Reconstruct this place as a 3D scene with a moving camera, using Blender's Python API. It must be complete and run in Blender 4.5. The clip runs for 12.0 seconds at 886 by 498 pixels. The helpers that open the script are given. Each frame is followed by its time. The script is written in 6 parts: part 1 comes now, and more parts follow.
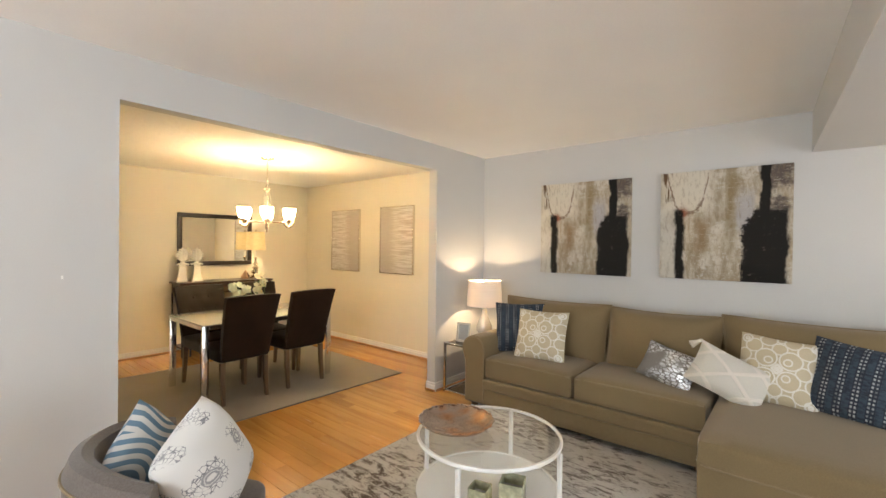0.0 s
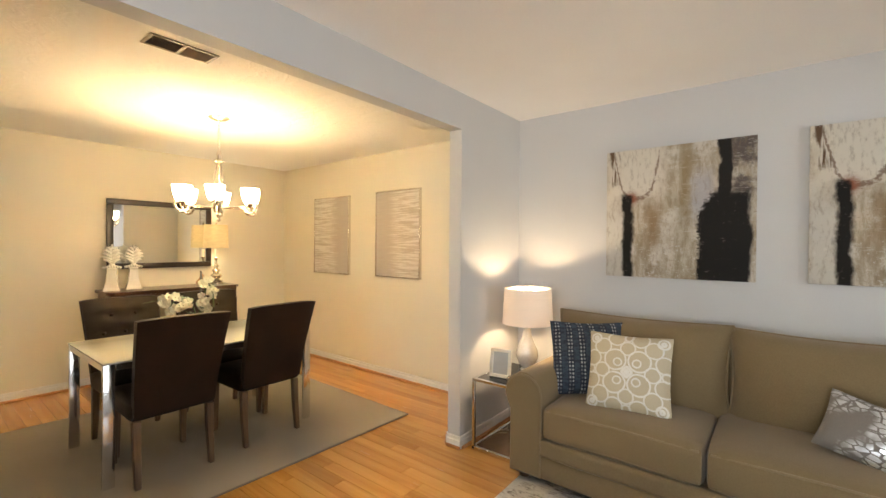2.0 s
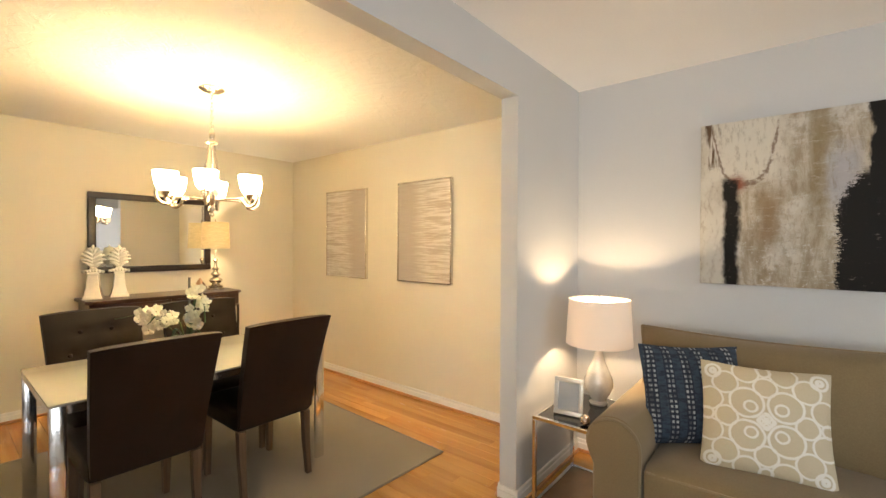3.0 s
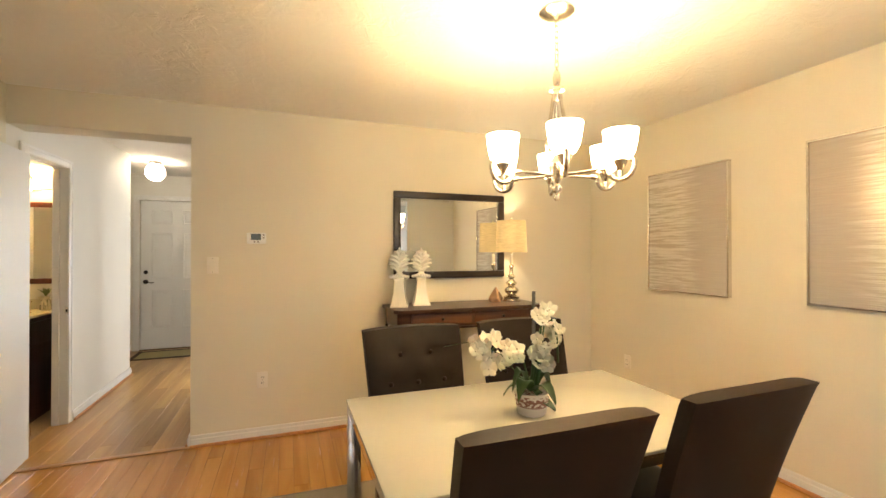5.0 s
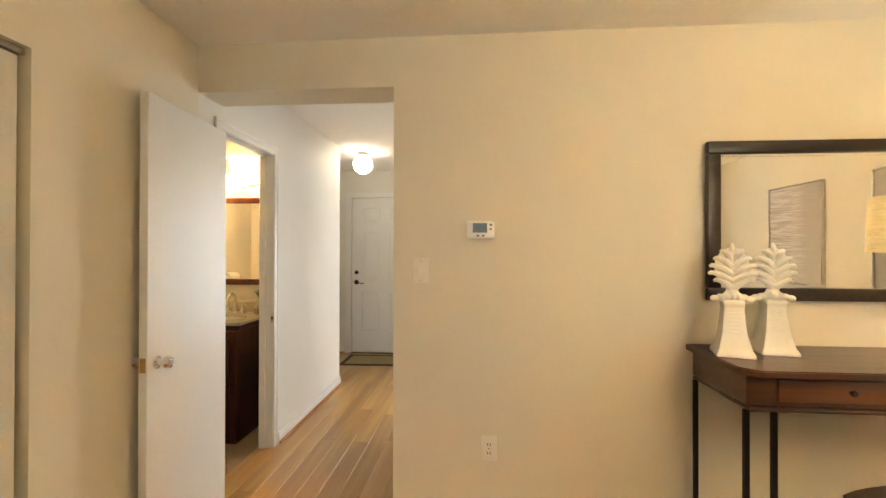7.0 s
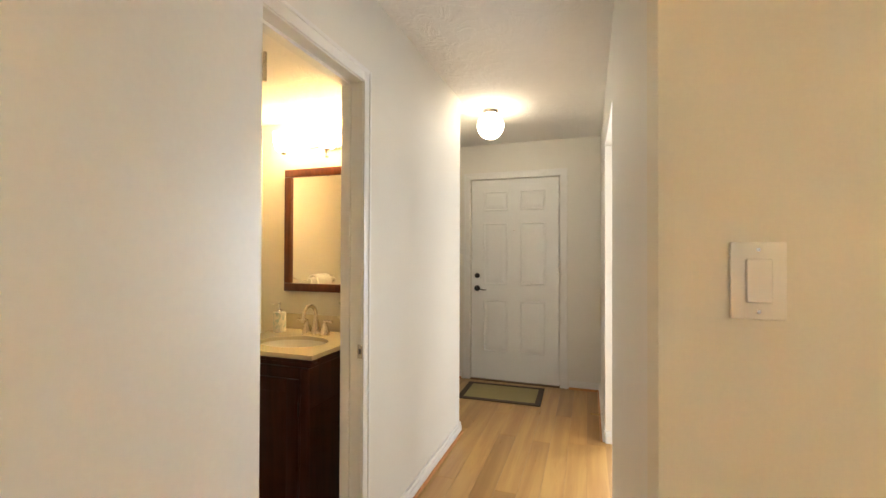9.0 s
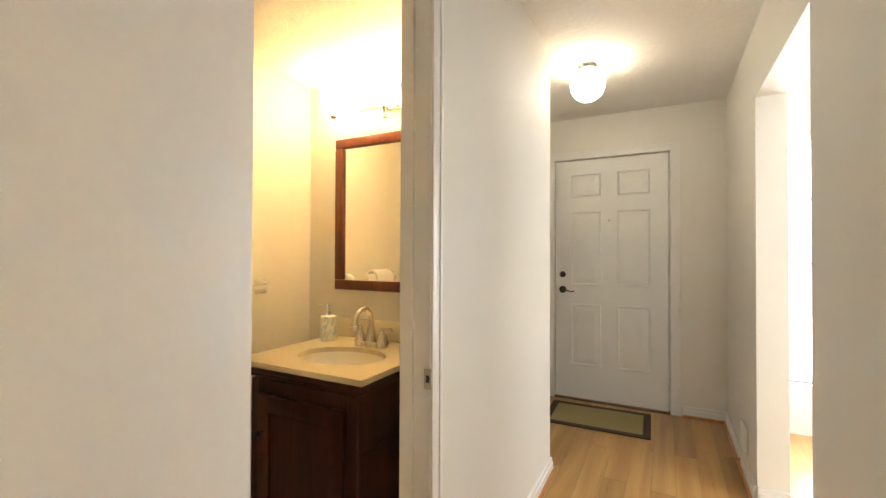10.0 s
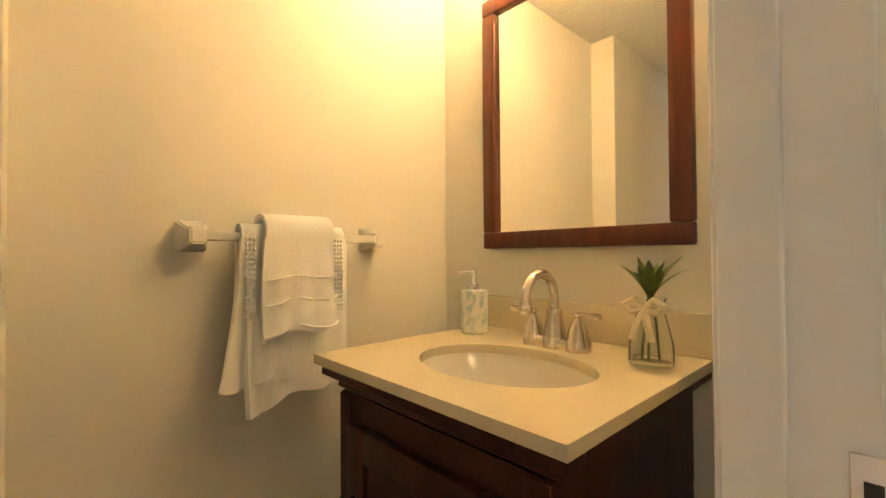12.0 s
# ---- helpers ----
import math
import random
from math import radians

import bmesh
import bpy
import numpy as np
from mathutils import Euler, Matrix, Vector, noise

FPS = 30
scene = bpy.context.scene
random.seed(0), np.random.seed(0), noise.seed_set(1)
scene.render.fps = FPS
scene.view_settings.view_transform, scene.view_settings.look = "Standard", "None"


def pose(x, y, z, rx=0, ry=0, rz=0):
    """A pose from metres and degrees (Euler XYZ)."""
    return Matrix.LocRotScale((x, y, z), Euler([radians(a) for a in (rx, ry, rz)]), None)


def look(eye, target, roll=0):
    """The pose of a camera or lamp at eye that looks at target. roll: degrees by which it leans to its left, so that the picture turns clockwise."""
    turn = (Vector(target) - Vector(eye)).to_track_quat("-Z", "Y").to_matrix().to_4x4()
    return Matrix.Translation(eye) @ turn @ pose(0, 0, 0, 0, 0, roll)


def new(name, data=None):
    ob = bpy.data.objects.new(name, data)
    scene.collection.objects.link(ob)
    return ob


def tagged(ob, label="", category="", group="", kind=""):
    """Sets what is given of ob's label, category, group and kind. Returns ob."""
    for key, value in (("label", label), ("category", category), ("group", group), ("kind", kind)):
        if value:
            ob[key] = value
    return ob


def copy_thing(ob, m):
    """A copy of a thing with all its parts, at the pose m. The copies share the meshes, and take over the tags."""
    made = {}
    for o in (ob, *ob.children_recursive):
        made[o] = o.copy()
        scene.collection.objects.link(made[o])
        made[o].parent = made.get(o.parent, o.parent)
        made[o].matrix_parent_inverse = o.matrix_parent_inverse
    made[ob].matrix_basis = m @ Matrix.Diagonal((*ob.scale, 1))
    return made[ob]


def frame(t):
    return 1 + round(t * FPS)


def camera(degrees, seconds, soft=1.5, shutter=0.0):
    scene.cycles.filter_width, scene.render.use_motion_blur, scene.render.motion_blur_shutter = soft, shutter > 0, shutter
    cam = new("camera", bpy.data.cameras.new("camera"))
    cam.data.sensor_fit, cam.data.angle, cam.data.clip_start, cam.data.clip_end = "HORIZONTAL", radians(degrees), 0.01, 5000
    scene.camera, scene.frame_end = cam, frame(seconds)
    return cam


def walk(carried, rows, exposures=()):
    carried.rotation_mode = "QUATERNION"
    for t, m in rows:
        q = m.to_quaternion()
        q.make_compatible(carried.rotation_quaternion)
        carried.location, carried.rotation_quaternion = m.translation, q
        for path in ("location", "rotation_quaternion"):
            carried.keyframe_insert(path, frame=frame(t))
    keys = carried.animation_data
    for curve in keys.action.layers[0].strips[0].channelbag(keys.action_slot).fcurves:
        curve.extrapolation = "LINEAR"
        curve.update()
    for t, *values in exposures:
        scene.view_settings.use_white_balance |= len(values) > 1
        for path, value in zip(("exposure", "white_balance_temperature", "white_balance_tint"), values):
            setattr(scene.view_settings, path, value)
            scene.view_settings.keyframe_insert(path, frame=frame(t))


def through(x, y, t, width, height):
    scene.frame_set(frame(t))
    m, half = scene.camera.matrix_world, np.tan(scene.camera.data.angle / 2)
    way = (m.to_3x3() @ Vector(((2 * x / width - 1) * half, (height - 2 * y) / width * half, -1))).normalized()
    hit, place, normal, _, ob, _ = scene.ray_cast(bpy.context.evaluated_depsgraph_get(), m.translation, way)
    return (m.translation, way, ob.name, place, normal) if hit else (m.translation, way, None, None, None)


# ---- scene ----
cam = camera(92.4, 12.0)
PATH = [
    (0, (0.201, 0.175, 1.428), (-1.074, 1.715, 1.412), 0.7),
    (0.5, (-0.053, 0.306, 1.399), (-1.329, 1.846, 1.383), 0.7),
    (1, (-0.295, 0.513, 1.385), (-1.563, 2.06, 1.373), 0.6),
    (1.5, (-0.564, 0.747, 1.372), (-1.81, 2.311, 1.36), 0.5),
    (2, (-0.812, 1.001, 1.381), (-2.051, 2.571, 1.363), 0.4),
    (2.5, (-1.086, 1.217, 1.377), (-2.327, 2.785, 1.363), 0.5),
    (2.7, (-1.203, 1.286, 1.385), (-2.445, 2.854, 1.366), 0.4),
    (4.5, (-2.336, 1.462, 1.343), (-4.083, 2.436, 1.349), 0.1),
    (5, (-2.689, 1.438, 1.336), (-4.567, 2.124, 1.349), 0.0),
    (5.5, (-3.017, 1.396, 1.32), (-4.976, 1.798, 1.339), 0.1),
    (6, (-3.338, 1.335, 1.34), (-5.33, 1.515, 1.357), 0.1),
    (6.5, (-3.682, 1.288, 1.34), (-5.682, 1.293, 1.356), 0.2),
    (7, (-4.013, 1.215, 1.332), (-6.006, 1.052, 1.344), 0.1),
    (9, (-5.258, 0.71, 1.281), (-7.15, 0.06, 1.302), 0.2),
    (9.5, (-5.521, 0.577, 1.263), (-7.365, -0.197, 1.285), 0.2),
    (10, (-5.756, 0.416, 1.229), (-7.528, -0.513, 1.252), 0.2),
    (10.5, (-5.959, 0.275, 1.202), (-7.641, -0.807, 1.229), 0.2),
    (11, (-6.149, 0.129, 1.153), (-7.703, -1.131, 1.18), 0.2),
    (11.5, (-6.288, -0.036, 1.09), (-7.734, -1.417, 1.116), -0.0),
    (12, (-6.383, -0.158, 1.045), (-7.745, -1.622, 1.074), -0.4),
]
walk(cam, [(t, look(eye, target, roll)) for t, eye, target, roll in PATH],
     [(0.0, 0.0), (12.0, 0.0)])

# ---- world, sun and large lights ----
world = bpy.data.worlds.new("sky")
scene.world = world
world.use_nodes = True
wn = world.node_tree.nodes
sky = wn.new("ShaderNodeTexSky")
sky.sky_type, sky.sun_disc = "NISHITA", False
sky.sun_elevation, sky.sun_rotation = radians(38), radians(120)
world.node_tree.links.new(sky.outputs[0], wn["Background"].inputs[0])
wn["Background"].inputs[1].default_value = 0.12


def area_lamp(name, m, sx, sy, watts, colour, spread=180):
    d = bpy.data.lights.new(name, "AREA")
    d.shape, d.size, d.size_y, d.energy, d.color = "RECTANGLE", sx, sy, watts, colour
    d.spread = radians(spread)
    o = new(name, d)
    o.matrix_world = m
    return o


def bulb(name, x, y, z, watts, colour, radius=0.03):
    d = bpy.data.lights.new(name, "POINT")
    d.energy, d.color, d.shadow_soft_size = watts, colour, radius
    o = new(name, d)
    o.location = (x, y, z)
    return o


DAY = (0.90, 0.95, 1.0)
WARM = (1.0, 0.755, 0.43)
area_lamp("daylight_patio", look((3.10, 1.9, 1.15), (0.3, 2.0, 2.5)), 2.2, 1.9, 53, DAY)
area_lamp("daylight_rear", look((-0.6, -2.70, 1.4), (-0.6, 0, 2.6)), 1.7, 1.25, 92, DAY)
area_lamp("daylight_kitchen", look((-9.40, 1.75, 1.2), (-8.3, 1.0, 1.0)), 1.2, 1.7, 62, (0.95, 0.97, 1.0), 150)
# Added fill light for the hall, set in an unseen end window.
area_lamp("daylight_kitchen_end", look((-7.15, 3.36, 1.45), (-7.75, 0.8, 1.2)), 1.3, 1.1, 54, (0.95, 0.97, 1.0), 160)

# ---- materials ----


class Nodes:
    """A small builder for node materials."""

    def __init__(self, name):
        self.m = bpy.data.materials.new(name)
        self.m.use_nodes = True
        self.t = self.m.node_tree
        self.b = self.t.nodes["Principled BSDF"]

    def n(self, kind, **props):
        node = self.t.nodes.new("ShaderNode" + kind)
        for k, v in props.items():
            if k == "operation":
                node.operation = v
            elif k == "data_type":
                node.data_type = v
            elif k == "blend_type":
                node.blend_type = v
            elif k == "interpolation_type":
                node.interpolation_type = v
            elif k == "wave_type":
                node.wave_type = v
            elif k == "feature":
                node.feature = v
            elif k == "bands_direction":
                node.bands_direction = v
        return node

    def put(self, socket, v):
        if hasattr(v, "links"):
            self.t.links.new(v, socket)
        elif isinstance(v, (tuple, list)) and len(v) == 3 and socket.type == "RGBA":
            socket.default_value = (*v, 1)
        else:
            socket.default_value = v

    def coords(self, scale=(1, 1, 1), kind="Object", rot=(0, 0, 0)):
        c, mp = self.n("TexCoord"), self.n("Mapping")
        self.t.links.new(c.outputs[kind], mp.inputs[0])
        mp.inputs["Scale"].default_value = scale
        mp.inputs["Rotation"].default_value = [radians(a) for a in rot]
        return mp.outputs[0]

    def noise(self, vec, scale, detail=3, rough=0.5, distort=0.0):
        x = self.n("TexNoise")
        self.put(x.inputs["Vector"], vec)
        x.inputs["Scale"].default_value, x.inputs["Detail"].default_value = scale, detail
        x.inputs["Roughness"].default_value, x.inputs["Distortion"].default_value = rough, distort
        return x.outputs["Fac"]

    def math(self, op, a, b=0.0, c=0.0):
        x = self.n("Math", operation=op)
        for i, v in enumerate((a, b, c)):
            self.put(x.inputs[i], v)
        return x.outputs[0]

    def ramp(self, v, lo, hi, a=0.0, b=1.0):
        x = self.n("MapRange", interpolation_type="SMOOTHSTEP")
        for i, k in enumerate((v, lo, hi, a, b)):
            self.put(x.inputs[i], k)
        return x.outputs[0]

    def mix(self, f, a, b, blend="MIX"):
        x = self.n("Mix", data_type="RGBA", blend_type=blend)
        self.put(x.inputs[0], f), self.put(x.inputs[6], a), self.put(x.inputs[7], b)
        return x.outputs[2]

    def split(self, vec):
        x = self.n("SeparateXYZ")
        self.put(x.inputs[0], vec)
        return x.outputs

    def band(self, v, lo, hi, soft=0.01):
        """1 between lo and hi."""
        return self.math("MULTIPLY", self.ramp(v, lo - soft, lo + soft), self.ramp(v, hi + soft, hi - soft))

    def bump(self, h, strength, dist=0.01):
        x = self.n("Bump")
        self.put(x.inputs["Height"], h)
        x.inputs["Strength"].default_value, x.inputs["Distance"].default_value = strength, dist
        self.t.links.new(x.outputs[0], self.b.inputs["Normal"])

    def done(self, colour=None, rough=0.5, metal=0.0, **more):
        if colour is not None:
            self.put(self.b.inputs["Base Color"], colour)
        self.put(self.b.inputs["Roughness"], rough)
        self.put(self.b.inputs["Metallic"], metal)
        for k, v in more.items():
            self.put(self.b.inputs[k.replace("_", " ")], v)
        return self.m


def plain(name, c, rough=0.5, metal=0.0, vary=0.06, grain=60.0, bump=0.05, dist=0.002, big=2.0, **more):
    """A surface with fine grain and a slow drift of tone."""
    k = Nodes(name)
    v = k.coords()
    fine, slow = k.noise(v, grain, 4, 0.6), k.noise(v, big, 2)
    f = k.math("ADD", k.math("MULTIPLY", fine, 0.5), k.math("MULTIPLY", slow, 0.5))
    col = k.mix(k.ramp(f, 0.3, 0.7), tuple(x * (1 - vary) for x in c), tuple(min(1, x * (1 + vary)) for x in c))
    if bump:
        k.bump(fine, bump, dist)
    return k.done(col, k.math("ADD", k.math("MULTIPLY", slow, 0.12), rough - 0.06), metal, **more)


# Wall paint in three tints, with lamplight and daylight put into the colours.
HALLP = plain("hall_wall_paint", (0.77, 0.745, 0.68), 0.62, 0, 0.02, 140, 0.10, 0.001)
WALL = plain("painted_wall_grey", (0.605, 0.598, 0.578), 0.62, 0, 0.02, 140, 0.10, 0.001)
CREAM = plain("painted_wall_cream", (0.76, 0.705, 0.575), 0.62, 0, 0.02, 140, 0.10, 0.001)
BATHWALL = plain("bath_wall_paint", (0.74, 0.70, 0.60), 0.55, 0, 0.02, 140, 0.08, 0.001)
TRIM = plain("white_trim_paint", (0.80, 0.79, 0.76), 0.35, 0, 0.02, 40, 0.04, 0.001)
DOORW = plain("white_door_paint", (0.80, 0.80, 0.78), 0.38, 0, 0.02, 50, 0.05, 0.001)


def stippled(name, c):
    k = Nodes(name)
    v = k.coords()
    a, b = k.noise(v, 9, 5, 0.65, 1.2), k.noise(v, 45, 4, 0.7)
    h = k.math("ADD", k.ramp(a, 0.42, 0.62), k.math("MULTIPLY", b, 0.5))
    k.bump(h, 0.40, 0.004)
    return k.done(k.mix(a, tuple(x * 0.96 for x in c), c), 0.8)


CEIL = stippled("stippled_ceiling", (0.90, 0.88, 0.84))
CEILP = plain("ceiling_paint", (0.93, 0.92, 0.90), 0.8, 0, 0.02, 90, 0.15, 0.002)


def wood(name, a, b, scale=1.0, axis=0, rough=0.35, random_tone=0.0, coat=0.0, spec=0.5):
    k = Nodes(name)
    st = [14.0 * scale] * 3
    st[axis] = 0.9 * scale
    v = k.coords(tuple(st))
    if random_tone:
        info = k.n("ObjectInfo")
        off = k.n("VectorMath", operation="ADD")
        k.put(off.inputs[0], v)
        sc = k.n("VectorMath", operation="SCALE")
        cmb = k.n("CombineXYZ")
        for i in range(3):
            k.put(cmb.inputs[i], info.outputs["Random"])
        k.put(sc.inputs[0], cmb.outputs[0])
        sc.inputs["Scale"].default_value = 37.0
        k.put(off.inputs[1], sc.outputs[0])
        v = off.outputs[0]
    g = k.noise(v, 1.0, 6, 0.62, 0.8)
    fine = k.noise(v, 7.0, 3, 0.6)
    col = k.mix(k.ramp(g, 0.3, 0.72), a, b)
    col = k.mix(k.ramp(fine, 0.55, 0.8, 0, 0.22), col, tuple(x * 0.6 for x in a))
    if random_tone:
        tone = k.math("ADD", k.math("MULTIPLY", info.outputs["Random"], random_tone), 1 - random_tone / 2)
        hsv = k.n("HueSaturation")
        k.put(hsv.inputs["Value"], tone)
        k.put(hsv.inputs["Color"], col)
        col = hsv.outputs[0]
        knot = k.noise(k.coords((1.6, 9, 9)), 2.2, 2)
        col = k.mix(k.ramp(knot, 0.76, 0.80, 0, 0.7), col, (0.10, 0.045, 0.02))
    k.bump(g, 0.08, 0.001)
    return k.done(col, k.math("ADD", k.math("MULTIPLY", fine, 0.15), rough - 0.07), 0, Coat_Weight=coat, Coat_Roughness=0.15, Specular_IOR_Level=spec)


OAK = wood("honey_oak_floor", (0.44, 0.195, 0.038), (0.585, 0.300, 0.070), 0.6, 0, 0.24, 0.20, 0.4)
OAKHALL = wood("pale_oak_floor", (0.39, 0.205, 0.062), (0.53, 0.315, 0.105), 0.7, 0, 0.30, 0.32, 0.25)
SHOE = wood("oak_shoe_moulding", (0.45, 0.19, 0.06), (0.60, 0.28, 0.10), 1, 0, 0.35)
WALNUT = wood("walnut_console_wood", (0.042, 0.016, 0.007), (0.100, 0.039, 0.016), 1.0, 1, 0.30, 0, 0.2)
WALNUTD = wood("walnut_drawer_wood", (0.056, 0.019, 0.008), (0.130, 0.046, 0.020), 1.3, 1, 0.32, 0, 0.2)
MAHOG = wood("mahogany_vanity_wood", (0.026, 0.0050, 0.0025), (0.058, 0.013, 0.006), 1.2, 2, 0.40, 0, 0, 0.22)
MAHOGF = wood("mahogany_mirror_wood", (0.085, 0.020, 0.008), (0.17, 0.045, 0.018), 1.2, 2, 0.30)
LEGWOOD = wood("brown_leg_wood", (0.085, 0.048, 0.022), (0.17, 0.100, 0.050), 1.4, 2, 0.40)
JOINT = plain("floor_joint", (0.32, 0.155, 0.05), 0.8)

# ---- mesh helpers ----


def box(bm, x0, x1, y0, y1, z0, z1, bevel=0.0, seg=2):
    vs = [bm.verts.new((x, y, z)) for z in (z0, z1) for x, y in ((x0, y0), (x1, y0), (x1, y1), (x0, y1))]
    fs = [bm.faces.new([vs[i] for i in q]) for q in ((3, 2, 1, 0), (4, 5, 6, 7), (0, 1, 5, 4), (1, 2, 6, 5), (2, 3, 7, 6), (3, 0, 4, 7))]
    if bevel:
        es = {e for f in fs for e in f.edges}
        bmesh.ops.bevel(bm, geom=list(es), offset=bevel, segments=seg, profile=0.5, affect="EDGES")
    return vs


def lathe(bm, prof, seg=24, cx=0.0, cy=0.0, cap=True):
    """Turns (radius, height) pairs about the upright axis."""
    rings = []
    for r, z in prof:
        rings.append([bm.verts.new((cx + r * math.cos(2 * math.pi * i / seg), cy + r * math.sin(2 * math.pi * i / seg), z)) for i in range(seg)])
    for a, b in zip(rings, rings[1:]):
        for i in range(seg):
            j = (i + 1) % seg
            bm.faces.new((a[i], a[j], b[j], b[i]))
    if cap:
        for ring in (rings[0][::-1], rings[-1]):
            bm.faces.new(ring)


def tube(bm, pts, r, seg=8, taper=None):
    """A round rod along a line of points."""
    pts = [Vector(p) for p in pts]
    rings = []
    u = None
    for i, p in enumerate(pts):
        d = (pts[min(i + 1, len(pts) - 1)] - pts[max(i - 1, 0)]).normalized()
        if u is None:
            u = d.cross(Vector((0, 0, 1)) if abs(d.z) < 0.9 else Vector((1, 0, 0))).normalized()
        else:
            u = (u - d * u.dot(d)).normalized()
        w = d.cross(u)
        rr = r if taper is None else r + (taper - r) * i / (len(pts) - 1)
        rings.append([bm.verts.new(p + rr * (u * math.cos(2 * math.pi * k / seg) + w * math.sin(2 * math.pi * k / seg))) for k in range(seg)])
    for a, b in zip(rings, rings[1:]):
        for k in range(seg):
            bm.faces.new((a[k], a[(k + 1) % seg], b[(k + 1) % seg], b[k]))
    bm.faces.new(rings[0][::-1])
    bm.faces.new(rings[-1])


def soft_box(bm, sx, sy, sz, r, bulge=0.0, n=7, at=(0, 0, 0), side=0.0):
    """An upholstered block: rounded edges, swollen top and sides."""
    t = bmesh.new()
    bmesh.ops.create_cube(t, size=2)
    bmesh.ops.subdivide_edges(t, edges=t.edges[:], cuts=n, use_grid_fill=True)
    half = Vector((sx / 2, sy / 2, sz / 2))
    for v in t.verts:
        p = Vector((math.copysign(abs(c) ** 0.75, c) for c in v.co))
        q = Vector(p[i] * half[i] for i in range(3))
        inner = Vector(max(-(half[i] - r), min(half[i] - r, q[i])) for i in range(3))
        d = q - inner
        if d.length > 1e-9 and sum(abs(d[i]) > 1e-9 for i in range(3)) > 1:
            d = d.normalized() * min(r, max(abs(c) for c in d))
        q = inner + d
        q.z += math.copysign(bulge, p.z) * (1 - p.x ** 2) * (1 - p.y ** 2) * abs(p.z)
        q.y += math.copysign(side, p.y) * (1 - p.x ** 2) * (1 - p.z ** 2) * abs(p.y)
        q.x += math.copysign(side, p.x) * (1 - p.y ** 2) * (1 - p.z ** 2) * abs(p.x)
        v.co = q + Vector(at)
    me = bpy.data.meshes.new("t")
    t.to_mesh(me)
    t.free()
    bm.from_mesh(me)
    bpy.data.meshes.remove(me)


def mesh_of(name, bm, material, smooth=False):
    bmesh.ops.recalc_face_normals(bm, faces=bm.faces[:])
    me = bpy.data.meshes.new(name)
    bm.to_mesh(me)
    bm.free()
    me.materials.append(material)
    if smooth:
        me.shade_smooth()
        me.set_sharp_from_angle(angle=radians(38))
    return me


def part(name, bm, material, parent=None, label="", smooth=True, at=None):
    """One mesh object, under a thing or a part if one is given."""
    ob = new(name, mesh_of(name, bm, material, smooth))
    if at is not None:
        ob.matrix_local = at
    if parent is not None:
        ob.parent = parent
    if label:
        tagged(ob, label)
    return ob


def thing(name, label, category, group="", m=None):
    ob = new(name)
    ob.empty_display_size = 0.1
    if m is not None:
        ob.matrix_world = m
    return tagged(ob, label, category, group)


def boxes(name, parts, material, label="", category="", kind="structure", bevel=0.0):
    bm = bmesh.new()
    for p in parts:
        box(bm, *p, bevel=bevel)
    ob = new(name, mesh_of(name, bm, material))
    return tagged(ob, label, category, "", kind)


# ---- the plan ----
YN = 4.155                     # face of the long wall with the pictures
XP0, XP1 = -2.60, -2.50        # partition between dining and living room
XM = -6.013                    # dining wall with the mirror
YL = -0.169                    # dining, hall and bath door wall
ZL, ZD, ZH, ZB = 2.41, 2.355, 2.385, 2.04   # ceilings: living, dining, hall, bath
XE = -9.48                     # entry door wall
YR = 0.815                     # hall's other side
XV, YT = -7.31, -1.14          # bath: vanity wall, towel wall

# walls
boxes("wall_north", [(-2.55, 3.3, YN, YN + 0.15, 0, 2.6)], WALL, "long wall behind the sofa, daylight tinted pale grey", "wall")
# The same wall carried on, its colour warmed for lamplight.
boxes("wall_north_dining", [(-6.15, -2.55, YN, YN + 0.15, 0, 2.6)], CREAM, "dining wall with silver canvases, lamplight tinted cream", "wall")
boxes("wall_partition", [(XP0, XP1, -2.8, 0.80, 0, 2.6), (XP0, XP1, 3.336, YN, 0, 2.6), (XP0, XP1, 0.80, 3.336, 2.166, 2.6)], WALL, "pale grey partition with a wide cased opening", "wall")
boxes("wall_east", [(3.15, 3.30, -2.8, 0.7, 0, 2.6), (3.15, 3.30, 3.1, YN, 0, 2.6), (3.15, 3.30, 0.7, 3.1, 2.1, 2.6)], WALL, "pale wall around the patio opening", "wall")
boxes("wall_south", [(XP0, 3.3, -2.95, -2.8, 0, 0.7), (XP0, 3.3, -2.95, -2.8, 2.05, 2.6), (XP0, -1.5, -2.95, -2.8, 0.7, 2.05), (0.3, 3.3, -2.95, -2.8, 0.7, 2.05)], WALL, "pale wall behind with a window", "wall")
boxes("wall_mirror", [(-6.15, XM, YR, YN, 0, 2.6), (-6.22, XM, YL, YR, 2.12, 2.6)], CREAM, "cream dining wall with hall opening", "wall")
boxes("wall_door", [(-5.222, XP0, YL - 0.12, YL, 1.962, 2.6), (-3.9, XP0, YL - 0.12, YL, 0, 1.962), (XM, -5.222, YL - 0.12, YL, 0, 2.6)], CREAM, "cream dining wall with closet", "wall")
boxes("wall_hall", [(-6.182, XM, YL - 0.095, YL, 0, 2.6), (-6.808, -6.182, YL - 0.095, YL, 2.003, 2.6), (-7.43, -6.808, YL - 0.095, YL, 0, 2.6), (-8.188, -7.43, -2.2, YL, 0, 2.6)], HALLP, "pale hall wall with the bath doorway", "wall")
